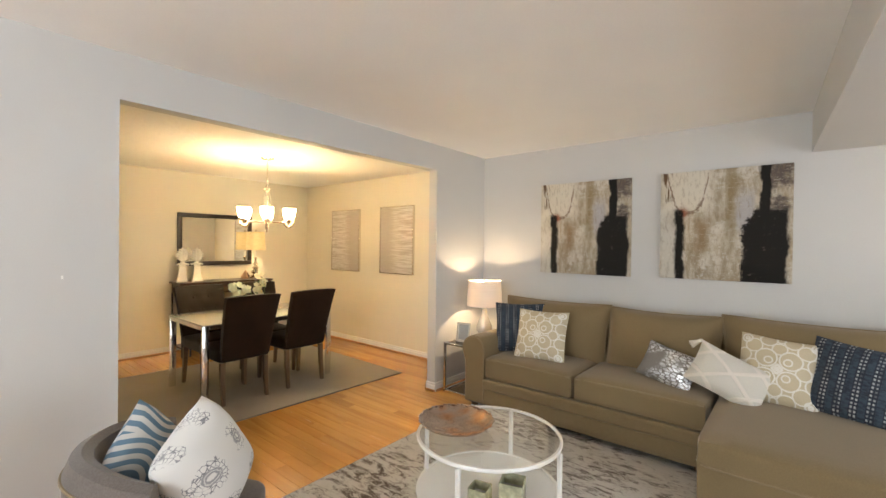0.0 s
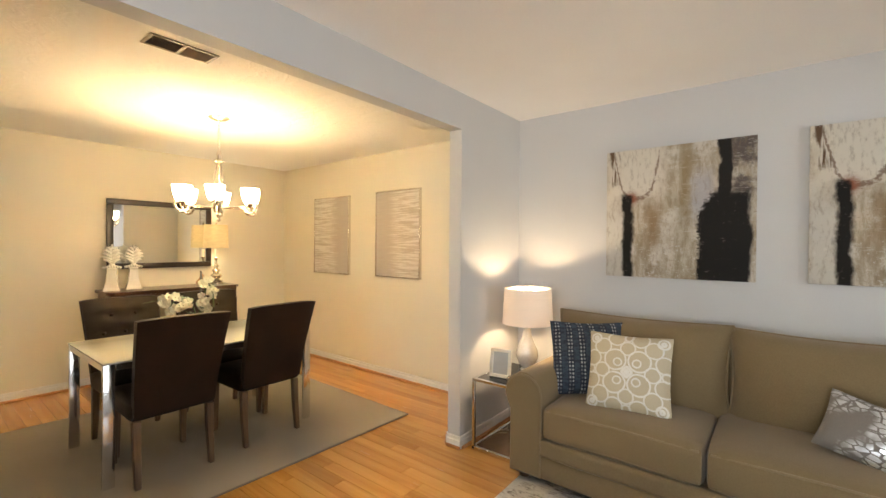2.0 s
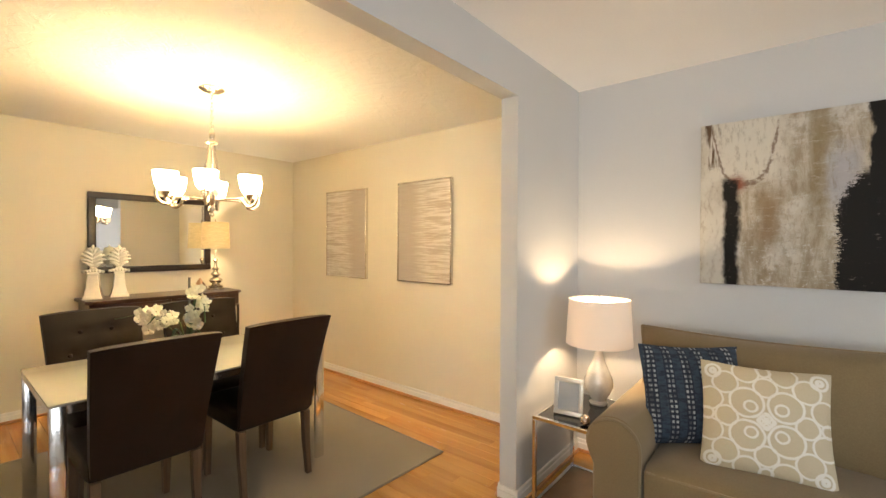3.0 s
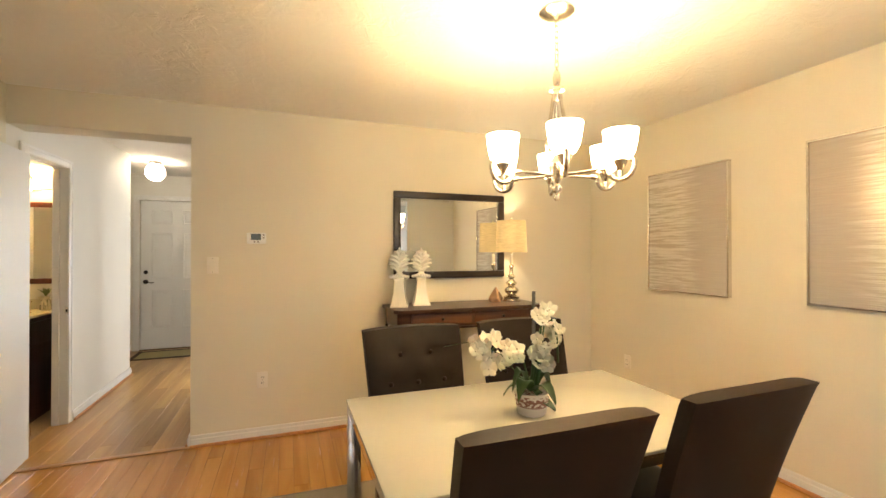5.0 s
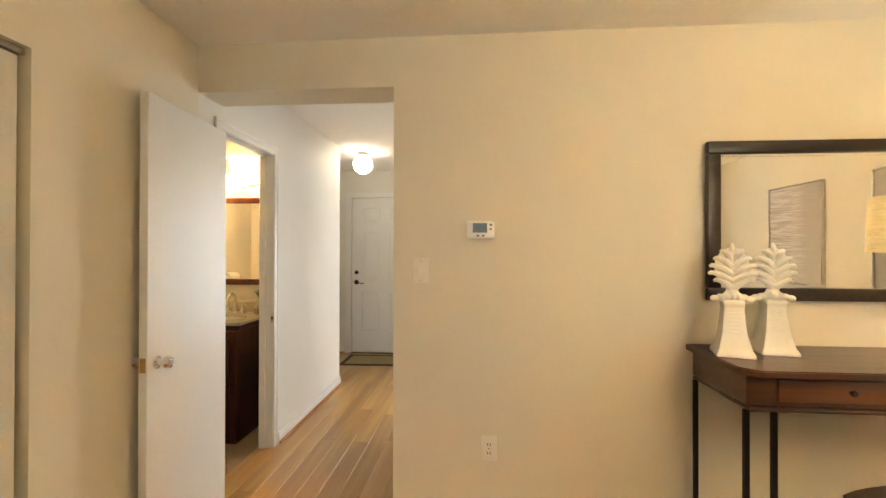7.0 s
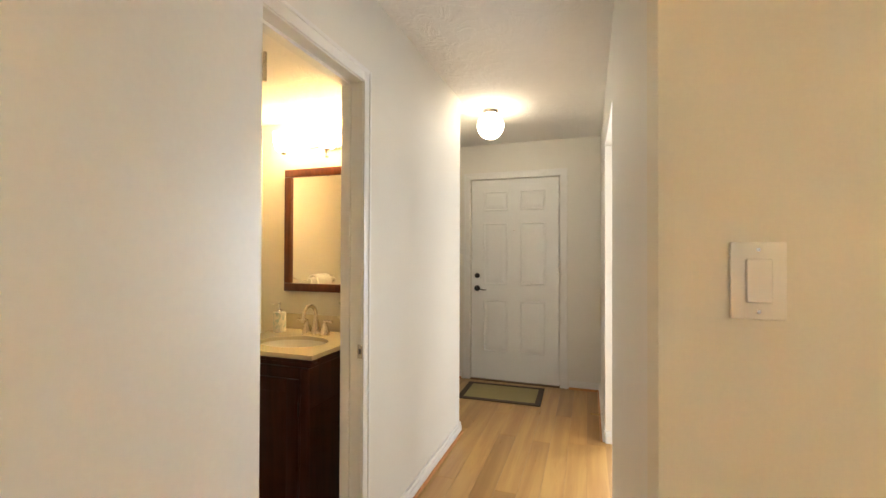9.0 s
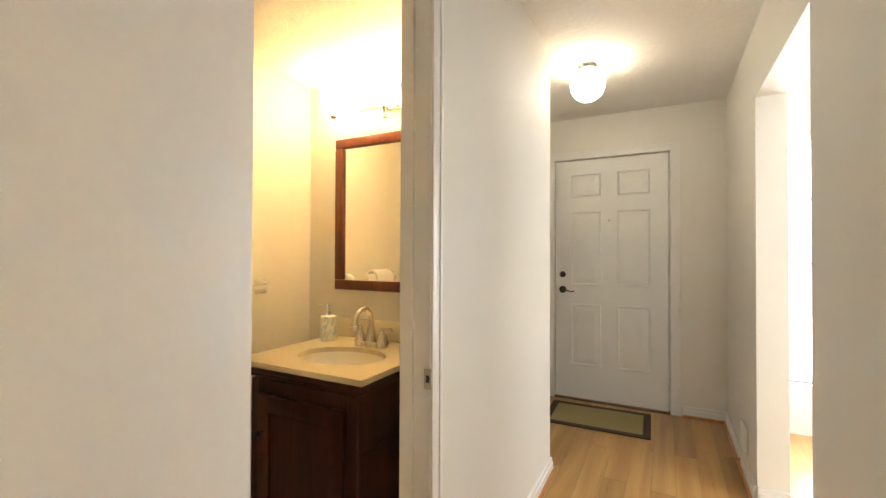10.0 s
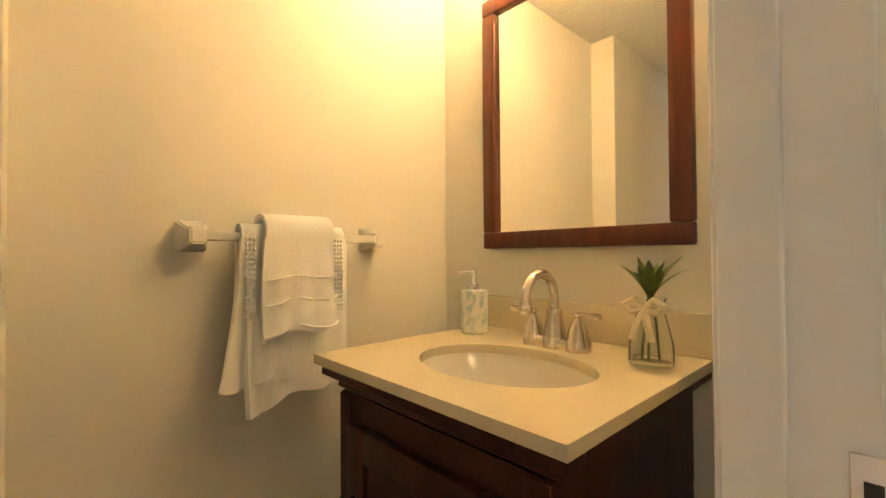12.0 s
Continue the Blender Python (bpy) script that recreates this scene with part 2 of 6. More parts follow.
boxes("wall_kitchen", [(-7.45, -6.15, YR, YR + 0.13, 0, 2.6), (XE, -8.36, YR, YR + 0.13, 0, 2.6), (-8.36, -7.45, YR, YR + 0.13, 2.02, 2.6)], HALLP, "pale hall wall with an opening to a bright room", "wall")
boxes("wall_entry", [(XE - 0.15, XE, -2.2, -0.44, 0, 2.6), (XE - 0.15, XE, 0.445, 1.12, 0, 2.6), (XE - 0.15, XE, -0.44, 0.445, 2.035, 2.6), (XE - 0.15, XE, 2.45, 3.4, 0, 2.6), (XE - 0.15, XE, 1.12, 2.45, 2.08, 2.6), (XE - 0.15, XE, 1.12, 2.45, 0, 0.28)], HALLP, "pale wall with the entry door", "wall")
boxes("wall_entry_side", [(XE, -8.188, -2.35, -2.2, 0, 2.6)], WALL, "plain wall closing the entry", "wall")
# The opening is cut for the added window, out of view.
boxes("wall_kitchen_end", [(-9.63, -7.85, 3.4, 3.55, 0, 2.6), (-6.45, -6.15, 3.4, 3.55, 0, 2.6), (-7.85, -6.45, 3.4, 3.55, 0, 0.85), (-7.85, -6.45, 3.4, 3.55, 2.05, 2.6)], WALL, "plain white wall", "wall")
boxes("wall_bath_vanity", [(-7.43, XV, YT - 0.15, YL - 0.096, 0, 2.6)], BATHWALL, "cream bath wall behind the vanity", "wall")
boxes("wall_bath_towel", [(XV, -6.334, YT - 0.15, YT, 0, 2.6), (-6.334, -5.3, YT - 0.15, -1.03, 0, 2.6)], BATHWALL, "cream bath wall with towel bar", "wall")
boxes("wall_bath_end", [(-5.3, -5.2, YT - 0.15, YL - 0.12, 0, 2.6)], BATHWALL, "cream bath end wall", "wall")

# ceilings
boxes("ceiling_living", [(XP0, 3.3, -2.95, YN + 0.1, ZL, ZL + 0.1)], CEILP, "smooth white ceiling", "ceiling")
boxes("ceiling_dining", [(-6.1, XP0 - 0.001, YL - 0.1, YN + 0.1, ZD, ZD + 0.1)], CEIL, "stippled white ceiling", "ceiling")
boxes("ceiling_hall", [(-9.6, -6.22, -2.3, 3.5, ZH, ZH + 0.1)], CEIL, "stippled white hall ceiling", "ceiling")
boxes("ceiling_bath", [(-7.4, -5.2, YT - 0.1, YL - 0.096, ZB, ZB + 0.1)], CEIL, "stippled bath ceiling", "ceiling")
sf = boxes("soffit", [(0.285, 1.25, -2.8, YN, 2.12, ZL)], WALL, "boxed soffit under the ceiling", "ceiling")
for v in sf.data.vertices:
    v.co.x += 0.046 * (YN - v.co.y)

# floors
boxes("floor_base", [(-6.0, 3.3, -2.95, YN + 0.1, -0.12, -0.006), (-9.6, -6.0, -2.3, 3.5, -0.12, -0.006)], JOINT, "dark subfloor between the boards", "floor")
TILE = plain("bath_floor_vinyl", (0.36, 0.25, 0.14), 0.5, 0, 0.12, 30)
boxes("floor_bath", [(XV, -5.3, YT, YL - 0.10, -0.005, 0.003)], TILE, "tan vinyl bath floor", "floor")
PATIO = plain("patio_concrete", (0.42, 0.41, 0.39), 0.8, 0, 0.1, 20)
boxes("ground", [(-60, 60, -60, 60, -0.30, -0.14)], PATIO, "pale ground outside", "ground")

# baseboards with oak shoe moulding


def baseboard(x0, y0, x1, y1, nx, ny, shoe=True, h=0.082):
    """A painted board along a wall; (nx, ny) points into the room."""
    for nm, t0, t1, z0, z1, mt, lb in (("baseboard", 0.0, 0.014, 0.0, h, TRIM, "white painted baseboard"), ("shoe_moulding", 0.014, 0.032, 0.0, 0.020, SHOE, "oak shoe moulding")):
        if nm == "shoe_moulding" and not shoe:
            continue
        xs = sorted((x0 + nx * t0, x1 + nx * t1)) if nx else sorted((x0, x1))
        ys = sorted((y0 + ny * t0, y1 + ny * t1)) if ny else sorted((y0, y1))
        bm = bmesh.new()
        box(bm, xs[0], xs[1], ys[0], ys[1], z0, z1, 0.005, 2)
        if nm == "baseboard":
            xs2 = sorted((x0 + nx * t0, x1 + nx * 0.019)) if nx else xs
            ys2 = sorted((y0 + ny * t0, y1 + ny * 0.019)) if ny else ys
            box(bm, xs2[0], xs2[1], ys2[0], ys2[1], 0.0, h * 0.72, 0.004, 1)
        tagged(new(nm, mesh_of(nm, bm, mt)), lb, "baseboard", "", "structure")


baseboard(XM, YN, XP0, YN, 0, -1)
baseboard(XP1, YN, 3.15, YN, 0, -1)
baseboard(XM, YR + 0.001, XM, YN, 1, 0)
baseboard(-5.222, YL, XM, YL, 0, 1)
baseboard(XP0, YL, -3.9, YL, 0, 1)
baseboard(XP1, -2.8, XP1, 0.80, 1, 0)
baseboard(XP1, 3.336, XP1, YN, 1, 0)
baseboard(XP0, 3.336, XP1 + 0.019, 3.336, 0, -1)
baseboard(XP0, 3.336, XP0, YN, -1, 0)
baseboard(-8.188, YL, -6.86, YL, 0, 1)
baseboard(-8.188, -2.2, -8.188, YL, -1, 0)
baseboard(XE, 0.53, XE, YR, 1, 0)
baseboard(XE, -2.2, XE, -0.53, 1, 0)
baseboard(XE, YR, -8.36, YR, 0, -1)
baseboard(-8.36, YR, -8.36, YR + 0.13, 1, 0, False)
baseboard(-7.45, YR, XM, YR, 0, -1)
baseboard(XV, YT, -6.334, YT, 0, 1, False)

# ---- shared materials for things ----
CHROME = plain("chrome", (0.82, 0.82, 0.83), 0.12, 1.0, 0.02, 30, 0)
NICKEL = plain("brushed_nickel", (0.66, 0.60, 0.52), 0.26, 1.0, 0.05, 200, 0.03, 0.0005)
BRONZE = plain("dark_bronze", (0.035, 0.028, 0.022), 0.38, 0.8, 0.1, 60)
BRASS = plain("worn_brass", (0.45, 0.30, 0.12), 0.35, 1.0, 0.1, 60)
BLACKW = wood("black_brown_frame", (0.014, 0.008, 0.005), (0.035, 0.020, 0.012), 1.5, 1, 0.34)
IVORY = plain("ivory_plastic", (0.82, 0.775, 0.68), 0.35, 0, 0.02, 40, 0)
WHITEP = plain("white_plastic", (0.85, 0.84, 0.80), 0.35, 0, 0.02, 40, 0)
WHITEMET = plain("white_enamel_metal", (0.80, 0.79, 0.76), 0.30, 0, 0.02, 40, 0)
CERAMIC = plain("glossy_white_ceramic", (0.80, 0.77, 0.70), 0.22, 0, 0.03, 30, 0.05, 0.002)
# Near-black colour that stands for the shade inside holes and gaps.
HOLESHADE = plain("dark_slot", (0.03, 0.025, 0.02), 0.7)


def weave(name, c, c2, rough=0.85, scale=420.0, tone=0.12, sheen=0.2):
    """Woven cloth: crossing threads, slow shade drift."""
    k = Nodes(name)
    v = k.coords()
    s = k.split(v)
    a = k.math("SINE", k.math("MULTIPLY", k.math("ADD", s[0], s[1]), scale))
    b = k.math("SINE", k.math("MULTIPLY", k.math("SUBTRACT", s[2], s[1]), scale))
    th = k.math("MULTIPLY", k.math("ADD", k.math("MULTIPLY", a, b), 1.0), 0.5)
    slow = k.noise(v, 3.0, 3)
    fine = k.noise(v, 160, 3, 0.7)
    col = k.mix(k.ramp(fine, 0.3, 0.7), c, c2)
    col = k.mix(k.ramp(slow, 0.3, 0.7, 0, tone), col, tuple(x * 0.7 for x in c))
    k.bump(k.math("ADD", k.math("MULTIPLY", th, 0.25), fine), 0.15, 0.001)
    return k.done(col, rough, 0, Sheen_Weight=sheen)


SOFA = weave("khaki_sofa_cloth", (0.196, 0.137, 0.062), (0.226, 0.162, 0.077))
PIPING = weave("khaki_piping_cloth", (0.22, 0.16, 0.08), (0.27, 0.20, 0.11))
GREYCHAIR = weave("taupe_chair_cloth", (0.120, 0.100, 0.086), (0.165, 0.140, 0.122))
LINEN = weave("cream_linen", (0.62, 0.56, 0.46), (0.74, 0.68, 0.57))


def leather(name, c):
    k = Nodes(name)
    v = k.coords()
    a, b = k.noise(v, 4, 4), k.noise(v, 260, 3, 0.6)
    cr = k.n("TexVoronoi", feature="DISTANCE_TO_EDGE")
    k.put(cr.inputs["Vector"], v)
    cr.inputs["Scale"].default_value = 220
    k.bump(k.math("ADD", k.ramp(cr.outputs[0], 0, 0.12), k.math("MULTIPLY", b, 0.4)), 0.10, 0.0008)
    return k.done(k.mix(k.ramp(a, 0.3, 0.7), c, tuple(x * 1.5 for x in c)), k.math("ADD", k.math("MULTIPLY", a, 0.2), 0.42), 0, Specular_IOR_Level=0.2)


LEATHER = leather("dark_brown_leather", (0.018, 0.0092, 0.0045))
LEATHERF = leather("brown_tufted_leather", (0.014, 0.0080, 0.0040))


def glowing(name, c, strength, cloth=None, through=0.6):
    """A lit shade: cloth or glass that lets its lamp shine through."""
    k = Nodes(name)
    out = k.t.nodes["Material Output"]
    v = k.coords((0.5, 0.5, 7)) if cloth else k.coords()
    n = k.noise(v, 40 if cloth else 6, 4, 0.7)
    col = k.mix(n, tuple(x * (0.30 if cloth else 0.97) for x in c), c)
    k.done(col, 0.7)
    tr, mx, em, ad = k.n("BsdfTranslucent"), k.n("MixShader"), k.n("Emission"), k.n("AddShader")
    k.put(tr.inputs[0], col)
    mx.inputs[0].default_value = through
    k.t.links.new(k.b.outputs[0], mx.inputs[1])
    k.t.links.new(tr.outputs[0], mx.inputs[2])
    k.put(em.inputs[0], col)
    em.inputs[1].default_value = strength
    k.t.links.new(mx.outputs[0], ad.inputs[0])
    k.t.links.new(em.outputs[0], ad.inputs[1])
    k.t.links.new(ad.outputs[0], out.inputs[0])
    return k.m


FROST = glowing("frosted_glass_lit", (1.0, 0.86, 0.60), 23.5)
OPAL = glowing("opal_globe_lit", (1.0, 0.92, 0.78), 11.0)
LINENLIT = glowing("linen_shade_lit", (0.82, 0.66, 0.36), 0.42, True, 0.30)
WHITELIT = glowing("white_shade_lit", (0.82, 0.72, 0.60), 0.15, None, 0.20)


def glass(name, tint=(0.97, 0.99, 0.98), rough=0.0):
    k = Nodes(name)
    return k.done(tint, rough, 0, Transmission_Weight=1.0, IOR=1.45)


GLASS = glass("clear_glass")
MIRROR = Nodes("mirror_silver").done((0.90, 0.91, 0.89), 0.015, 1.0)


def pillow_mesh(name, w, h, t, material, n=16, pinch=0.055, wave=0.0, soft=0.02):
    """A stuffed cushion, face up, its corners pulled out to points."""
    bm = bmesh.new()
    rng = random.Random(len(name) * 7)
    ph = rng.uniform(0, 6)
    sheets = []
    for sgn in (1, -1):
        g = []
        for j in range(n + 1):
            row = []
            for i in range(n + 1):
                u, v = 2 * i / n - 1, 2 * j / n - 1
                x = u * (1 - pinch * (1 - v * v) - soft * u * u * v ** 6) * w / 2
                y = v * (1 - pinch * (1 - u * u) - soft * v * v * u ** 6) * h / 2
                fat = max(0.0, (1 - abs(u) ** 2.6) * (1 - abs(v) ** 2.6)) ** 0.5
                z = sgn * t / 2 * fat + 0.010 * math.sin(3 * u + ph) * math.sin(2.3 * v + ph) * fat + wave * math.sin(5 * u + 4 * v)
                if sgn < 0 and (i in (0, n) or j in (0, n)):
                    row.append(sheets[0][j][i])
                else:
                    row.append(bm.verts.new((x, y, z)))
            g.append(row)
        sheets.append(g)
        for j in range(n):
            for i in range(n):
                q = (g[j][i], g[j][i + 1], g[j + 1][i + 1], g[j + 1][i])
                bm.faces.new(q if sgn > 0 else q[::-1])
    return mesh_of(name, bm, material, True)


def pillow(label, w, h, t, material, m, wave=0.0, pinch=0.075, soft=0.02):
    ob = new("throw_pillow", pillow_mesh("throw_pillow" + material.name, w, h, t, material, 18, pinch, wave, soft))
    ob.matrix_world = m
    return tagged(ob, label, "pillow", "throw pillows")


# patterned cloths, in the cushion's own plane


def uv_of(k, w, h):
    s = k.split(k.coords())
    return k.math("DIVIDE", s[0], w), k.math("DIVIDE", s[1], h)


def ring_of(k, u, v, fu, fv, ou, ov, r, wd):
    a = k.math("SUBTRACT", k.math("FRACT", k.math("ADD", k.math("MULTIPLY", u, fu), ou)), 0.5)
    b = k.math("SUBTRACT", k.math("FRACT", k.math("ADD", k.math("MULTIPLY", v, fv), ov)), 0.5)
    d = k.math("SQRT", k.math("ADD", k.math("MULTIPLY", a, a), k.math("MULTIPLY", b, b)))
    return k.band(d, r - wd, r + wd, 0.012)


def trellis(name):
    """Pale scroll loops round a medallion, mirrored about both middles."""
    k = Nodes(name)
    u, v = uv_of(k, 0.44, 0.44)
    wob = k.math("MULTIPLY", k.math("SUBTRACT", k.noise(k.coords(), 22, 2), 0.5), 0.02)
    au, av = k.math("ADD", k.math("ABSOLUTE", u), wob), k.math("ADD", k.math("ABSOLUTE", v), wob)

    def far(a, b):
        p, q = k.math("SUBTRACT", au, a), k.math("SUBTRACT", av, b)
        return k.math("SQRT", k.math("ADD", k.math("MULTIPLY", p, p), k.math("MULTIPLY", q, q)))

    m = k.band(far(0.14, 0.14), 0.116, 0.136, 0.004)
    for a, b, r, wd in ((0.0, 0.29, 0.085, 0.006), (0.29, 0.0, 0.085, 0.006), (0.30, 0.30, 0.10, 0.006), (0.42, 0.14, 0.10, 0.006), (0.14, 0.42, 0.10, 0.006),
                        (0.40, 0.40, 0.060, 0.008), (0.40, 0.40, 0.020, 0.010), (0.11, 0.11, 0.045, 0.006), (0.0, 0.0, 0.050, 0.008), (0.0, 0.44, 0.05, 0.007), (0.44, 0.0, 0.05, 0.007), (0.045, 0.0, 0.022, 0.006), (0.0, 0.045, 0.022, 0.006)):
        m = k.math("MAXIMUM", m, k.band(far(a, b), r - 1.5 * wd, r + 1.5 * wd, 0.004))
    m = k.math("MAXIMUM", m, k.ramp(far(0.0, 0.0), 0.030, 0.020))
    fine = k.noise(k.coords(), 220, 3, 0.7)
    m = k.math("MULTIPLY", m, k.ramp(k.noise(k.coords(), 60, 2), 0.22, 0.36, 0.55, 1.0))
    tan = k.mix(fine, (0.50, 0.42, 0.27), (0.64, 0.55, 0.39))
    k.bump(k.math("ADD", m, k.math("MULTIPLY", fine, 0.3)), 0.5, 0.003)
    return k.done(k.mix(k.math("MULTIPLY", m, 0.95), tan, (0.82, 0.79, 0.72)), 0.85)


def navy_weave(name):
    """Dark blue cloth with bands of short woven dashes."""
    k = Nodes(name)
    u, v = uv_of(k, 0.46, 0.46)
    n = k.noise(k.coords((1, 3, 1)), 26, 3, 0.7)
    vv = k.math("ADD", v, k.math("MULTIPLY", k.math("SUBTRACT", n, 0.5), 0.02))
    band = k.ramp(k.math("SINE", k.math("MULTIPLY", u, 42.0)), -0.35, -0.05)
    fu = k.math("FRACT", k.math("MULTIPLY", u, 27.0))
    fv = k.math("FRACT", k.math("MULTIPLY", vv, 21.0))
    dash = k.math("MULTIPLY", k.band(fu, 0.22, 0.78, 0.10), k.band(fv, 0.18, 0.70, 0.10))
    pick = k.noise(k.coords((6, 2, 1)), 7, 3, 0.7)
    col = k.mix(n, (0.010, 0.013, 0.022), (0.028, 0.040, 0.066))
    col = k.mix(k.math("MULTIPLY", k.math("SUBTRACT", 1.0, band), k.ramp(n, 0.35, 0.6, 0.1, 0.8)), col, (0.045, 0.070, 0.100))
    col = k.mix(k.math("MULTIPLY", k.math("MULTIPLY", dash, band), k.ramp(pick, 0.36, 0.62, 0.10, 0.95)), col, (0.44, 0.47, 0.48))
    k.bump(k.math("ADD", dash, n), 0.4, 0.003)
    return k.done(col, 0.9)


def sequin(name):
    k = Nodes(name)
    c = k.coords()
    vo = k.n("TexVoronoi", feature="DISTANCE_TO_EDGE")
    k.put(vo.inputs["Vector"], k.coords((1.0, 1.8, 1)))
    vo.inputs["Scale"].default_value = 26
    s = k.split(c)
    spread = k.noise(c, 7, 3)
    leaf = k.math("MULTIPLY", k.ramp(vo.outputs[0], 0.06, 0.12), k.ramp(k.math("ADD", spread, k.math("MULTIPLY", s[0], 0.8)), 0.38, 0.56))
    fine = k.noise(c, 300, 2)
    k.bump(k.math("ADD", leaf, k.math("MULTIPLY", fine, 0.2)), 0.5, 0.002)
    return k.done(k.mix(leaf, k.mix(fine, (0.17, 0.155, 0.14), (0.25, 0.23, 0.21)), (0.82, 0.84, 0.86)), k.math("SUBTRACT", 0.75, k.math("MULTIPLY", leaf, 0.45)), k.math("MULTIPLY", leaf, 0.85))


def diamond(name):
    k = Nodes(name)
    u, v = uv_of(k, 0.5, 0.32)
    a = k.math("ABSOLUTE", k.math("SUBTRACT", k.math("ABSOLUTE", u), k.math("ABSOLUTE", v)))
    b = k.math("ABSOLUTE", k.math("SUBTRACT", k.math("ADD", k.math("ABSOLUTE", u), k.math("ABSOLUTE", v)), 0.55))
    m = k.math("MAXIMUM", k.ramp(a, 0.055, 0.03), k.ramp(b, 0.05, 0.03))
    fine = k.noise(k.coords(), 130, 4, 0.8)
    k.bump(k.math("ADD", m, k.math("MULTIPLY", fine, 0.6)), 0.7, 0.006)
    return k.done(k.mix(m, k.mix(fine, (0.58, 0.55, 0.48), (0.70, 0.66, 0.58)), (0.74, 0.68, 0.60)), 0.9)


def zebra(name):
    k = Nodes(name)
    c = k.coords()
    u, v = uv_of(k, 0.42, 0.42)
    ou = k.math("MULTIPLY", k.math("SINE", k.math("MULTIPLY", v, 14.0)), 0.11)
    d = k.math("MULTIPLY", k.math("ABSOLUTE", k.math("SUBTRACT", k.math("FRACT", k.math("ADD", k.math("MULTIPLY", u, 1.6), 0.5)), 0.5)), 1.0)
    w = k.math("SINE", k.math("MULTIPLY", k.math("ADD", k.math("MULTIPLY", k.math("MULTIPLY", d, k.math("ADD", 1.0, ou)), 44.0), k.math("MULTIPLY", k.math("SINE", k.math("MULTIPLY", v, 11.0)), 2.6)), 1.0))
    m = k.ramp(w, -0.15, 0.15)
    n = k.noise(c, 2.5, 2)
    fine = k.noise(c, 240, 2)
    blue = k.mix(k.ramp(n, 0.4, 0.6), (0.11, 0.19, 0.26), (0.13, 0.15, 0.17))
    k.bump(fine, 0.3, 0.002)
    return k.done(k.mix(m, blue, (0.52, 0.51, 0.48)), 0.9)


def floral(name):
    """White cloth with loose grey line drawings."""
    k = Nodes(name)
    c = k.coords()
    u, v = uv_of(k, 0.46, 0.46)
    wob = k.noise(c, 30, 3)
    uu = k.math("ADD", u, k.math("MULTIPLY", k.math("SUBTRACT", wob, 0.5), 0.10))
    m = ring_of(k, uu, v, 2.9, 2.9, 0.15, 0.30, 0.14, 0.020)
    m = k.math("MAXIMUM", m, ring_of(k, uu, v, 2.9, 2.9, 0.15, 0.30, 0.08, 0.022))
    vo = k.n("TexVoronoi", feature="DISTANCE_TO_EDGE")
    k.put(vo.inputs["Vector"], c)
    vo.inputs["Scale"].default_value = 62
    wreath = ring_of(k, uu, v, 2.9, 2.9, 0.15, 0.30, 0.24, 0.09)
    leaf = k.math("MULTIPLY", k.ramp(vo.outputs[0], 0.08, 0.03), k.math("MULTIPLY", wreath, k.ramp(k.noise(c, 14, 2), 0.38, 0.48)))
    m = k.math("MAXIMUM", k.math("MULTIPLY", m, 0.8), leaf)
    k.bump(k.noise(c, 260, 2), 0.2, 0.002)
    return k.done(k.mix(m, (0.72, 0.71, 0.68), (0.22, 0.22, 0.24)), 0.85)


# ---- lamps ----
CHX, CHY, CHR, CHA = -4.205, 2.503, 0.258, 31
for a in range(6):
    ang = radians(CHA + 60 * a)
    bulb("chandelier_bulb", CHX + CHR * math.cos(ang), CHY + CHR * math.sin(ang), 1.765, 4.0, WARM, 0.03)
bulb("hall_bulb", -8.43, 0.0, 2.20, 9.5, (1.0, 0.88, 0.70), 0.03)
for y in (-0.90, -0.62, -0.34):
    bulb("bath_bulb", -7.205, y, 1.895, 1.9, (1.0, 0.67, 0.31), 0.035)
bulb("living_lamp_bulb", -2.22, 3.77, 0.965, 19.0, (1.0, 0.74, 0.46), 0.025)
bulb("sofa_end_lamp_bulb", 1.22, 3.85, 0.965, 8.0, (1.0, 0.74, 0.46), 0.025)
bulb("console_lamp_bulb", -5.832, 3.195, 1.47, 9.5, (1.0, 0.82, 0.54), 0.025)

# ---- living room ----


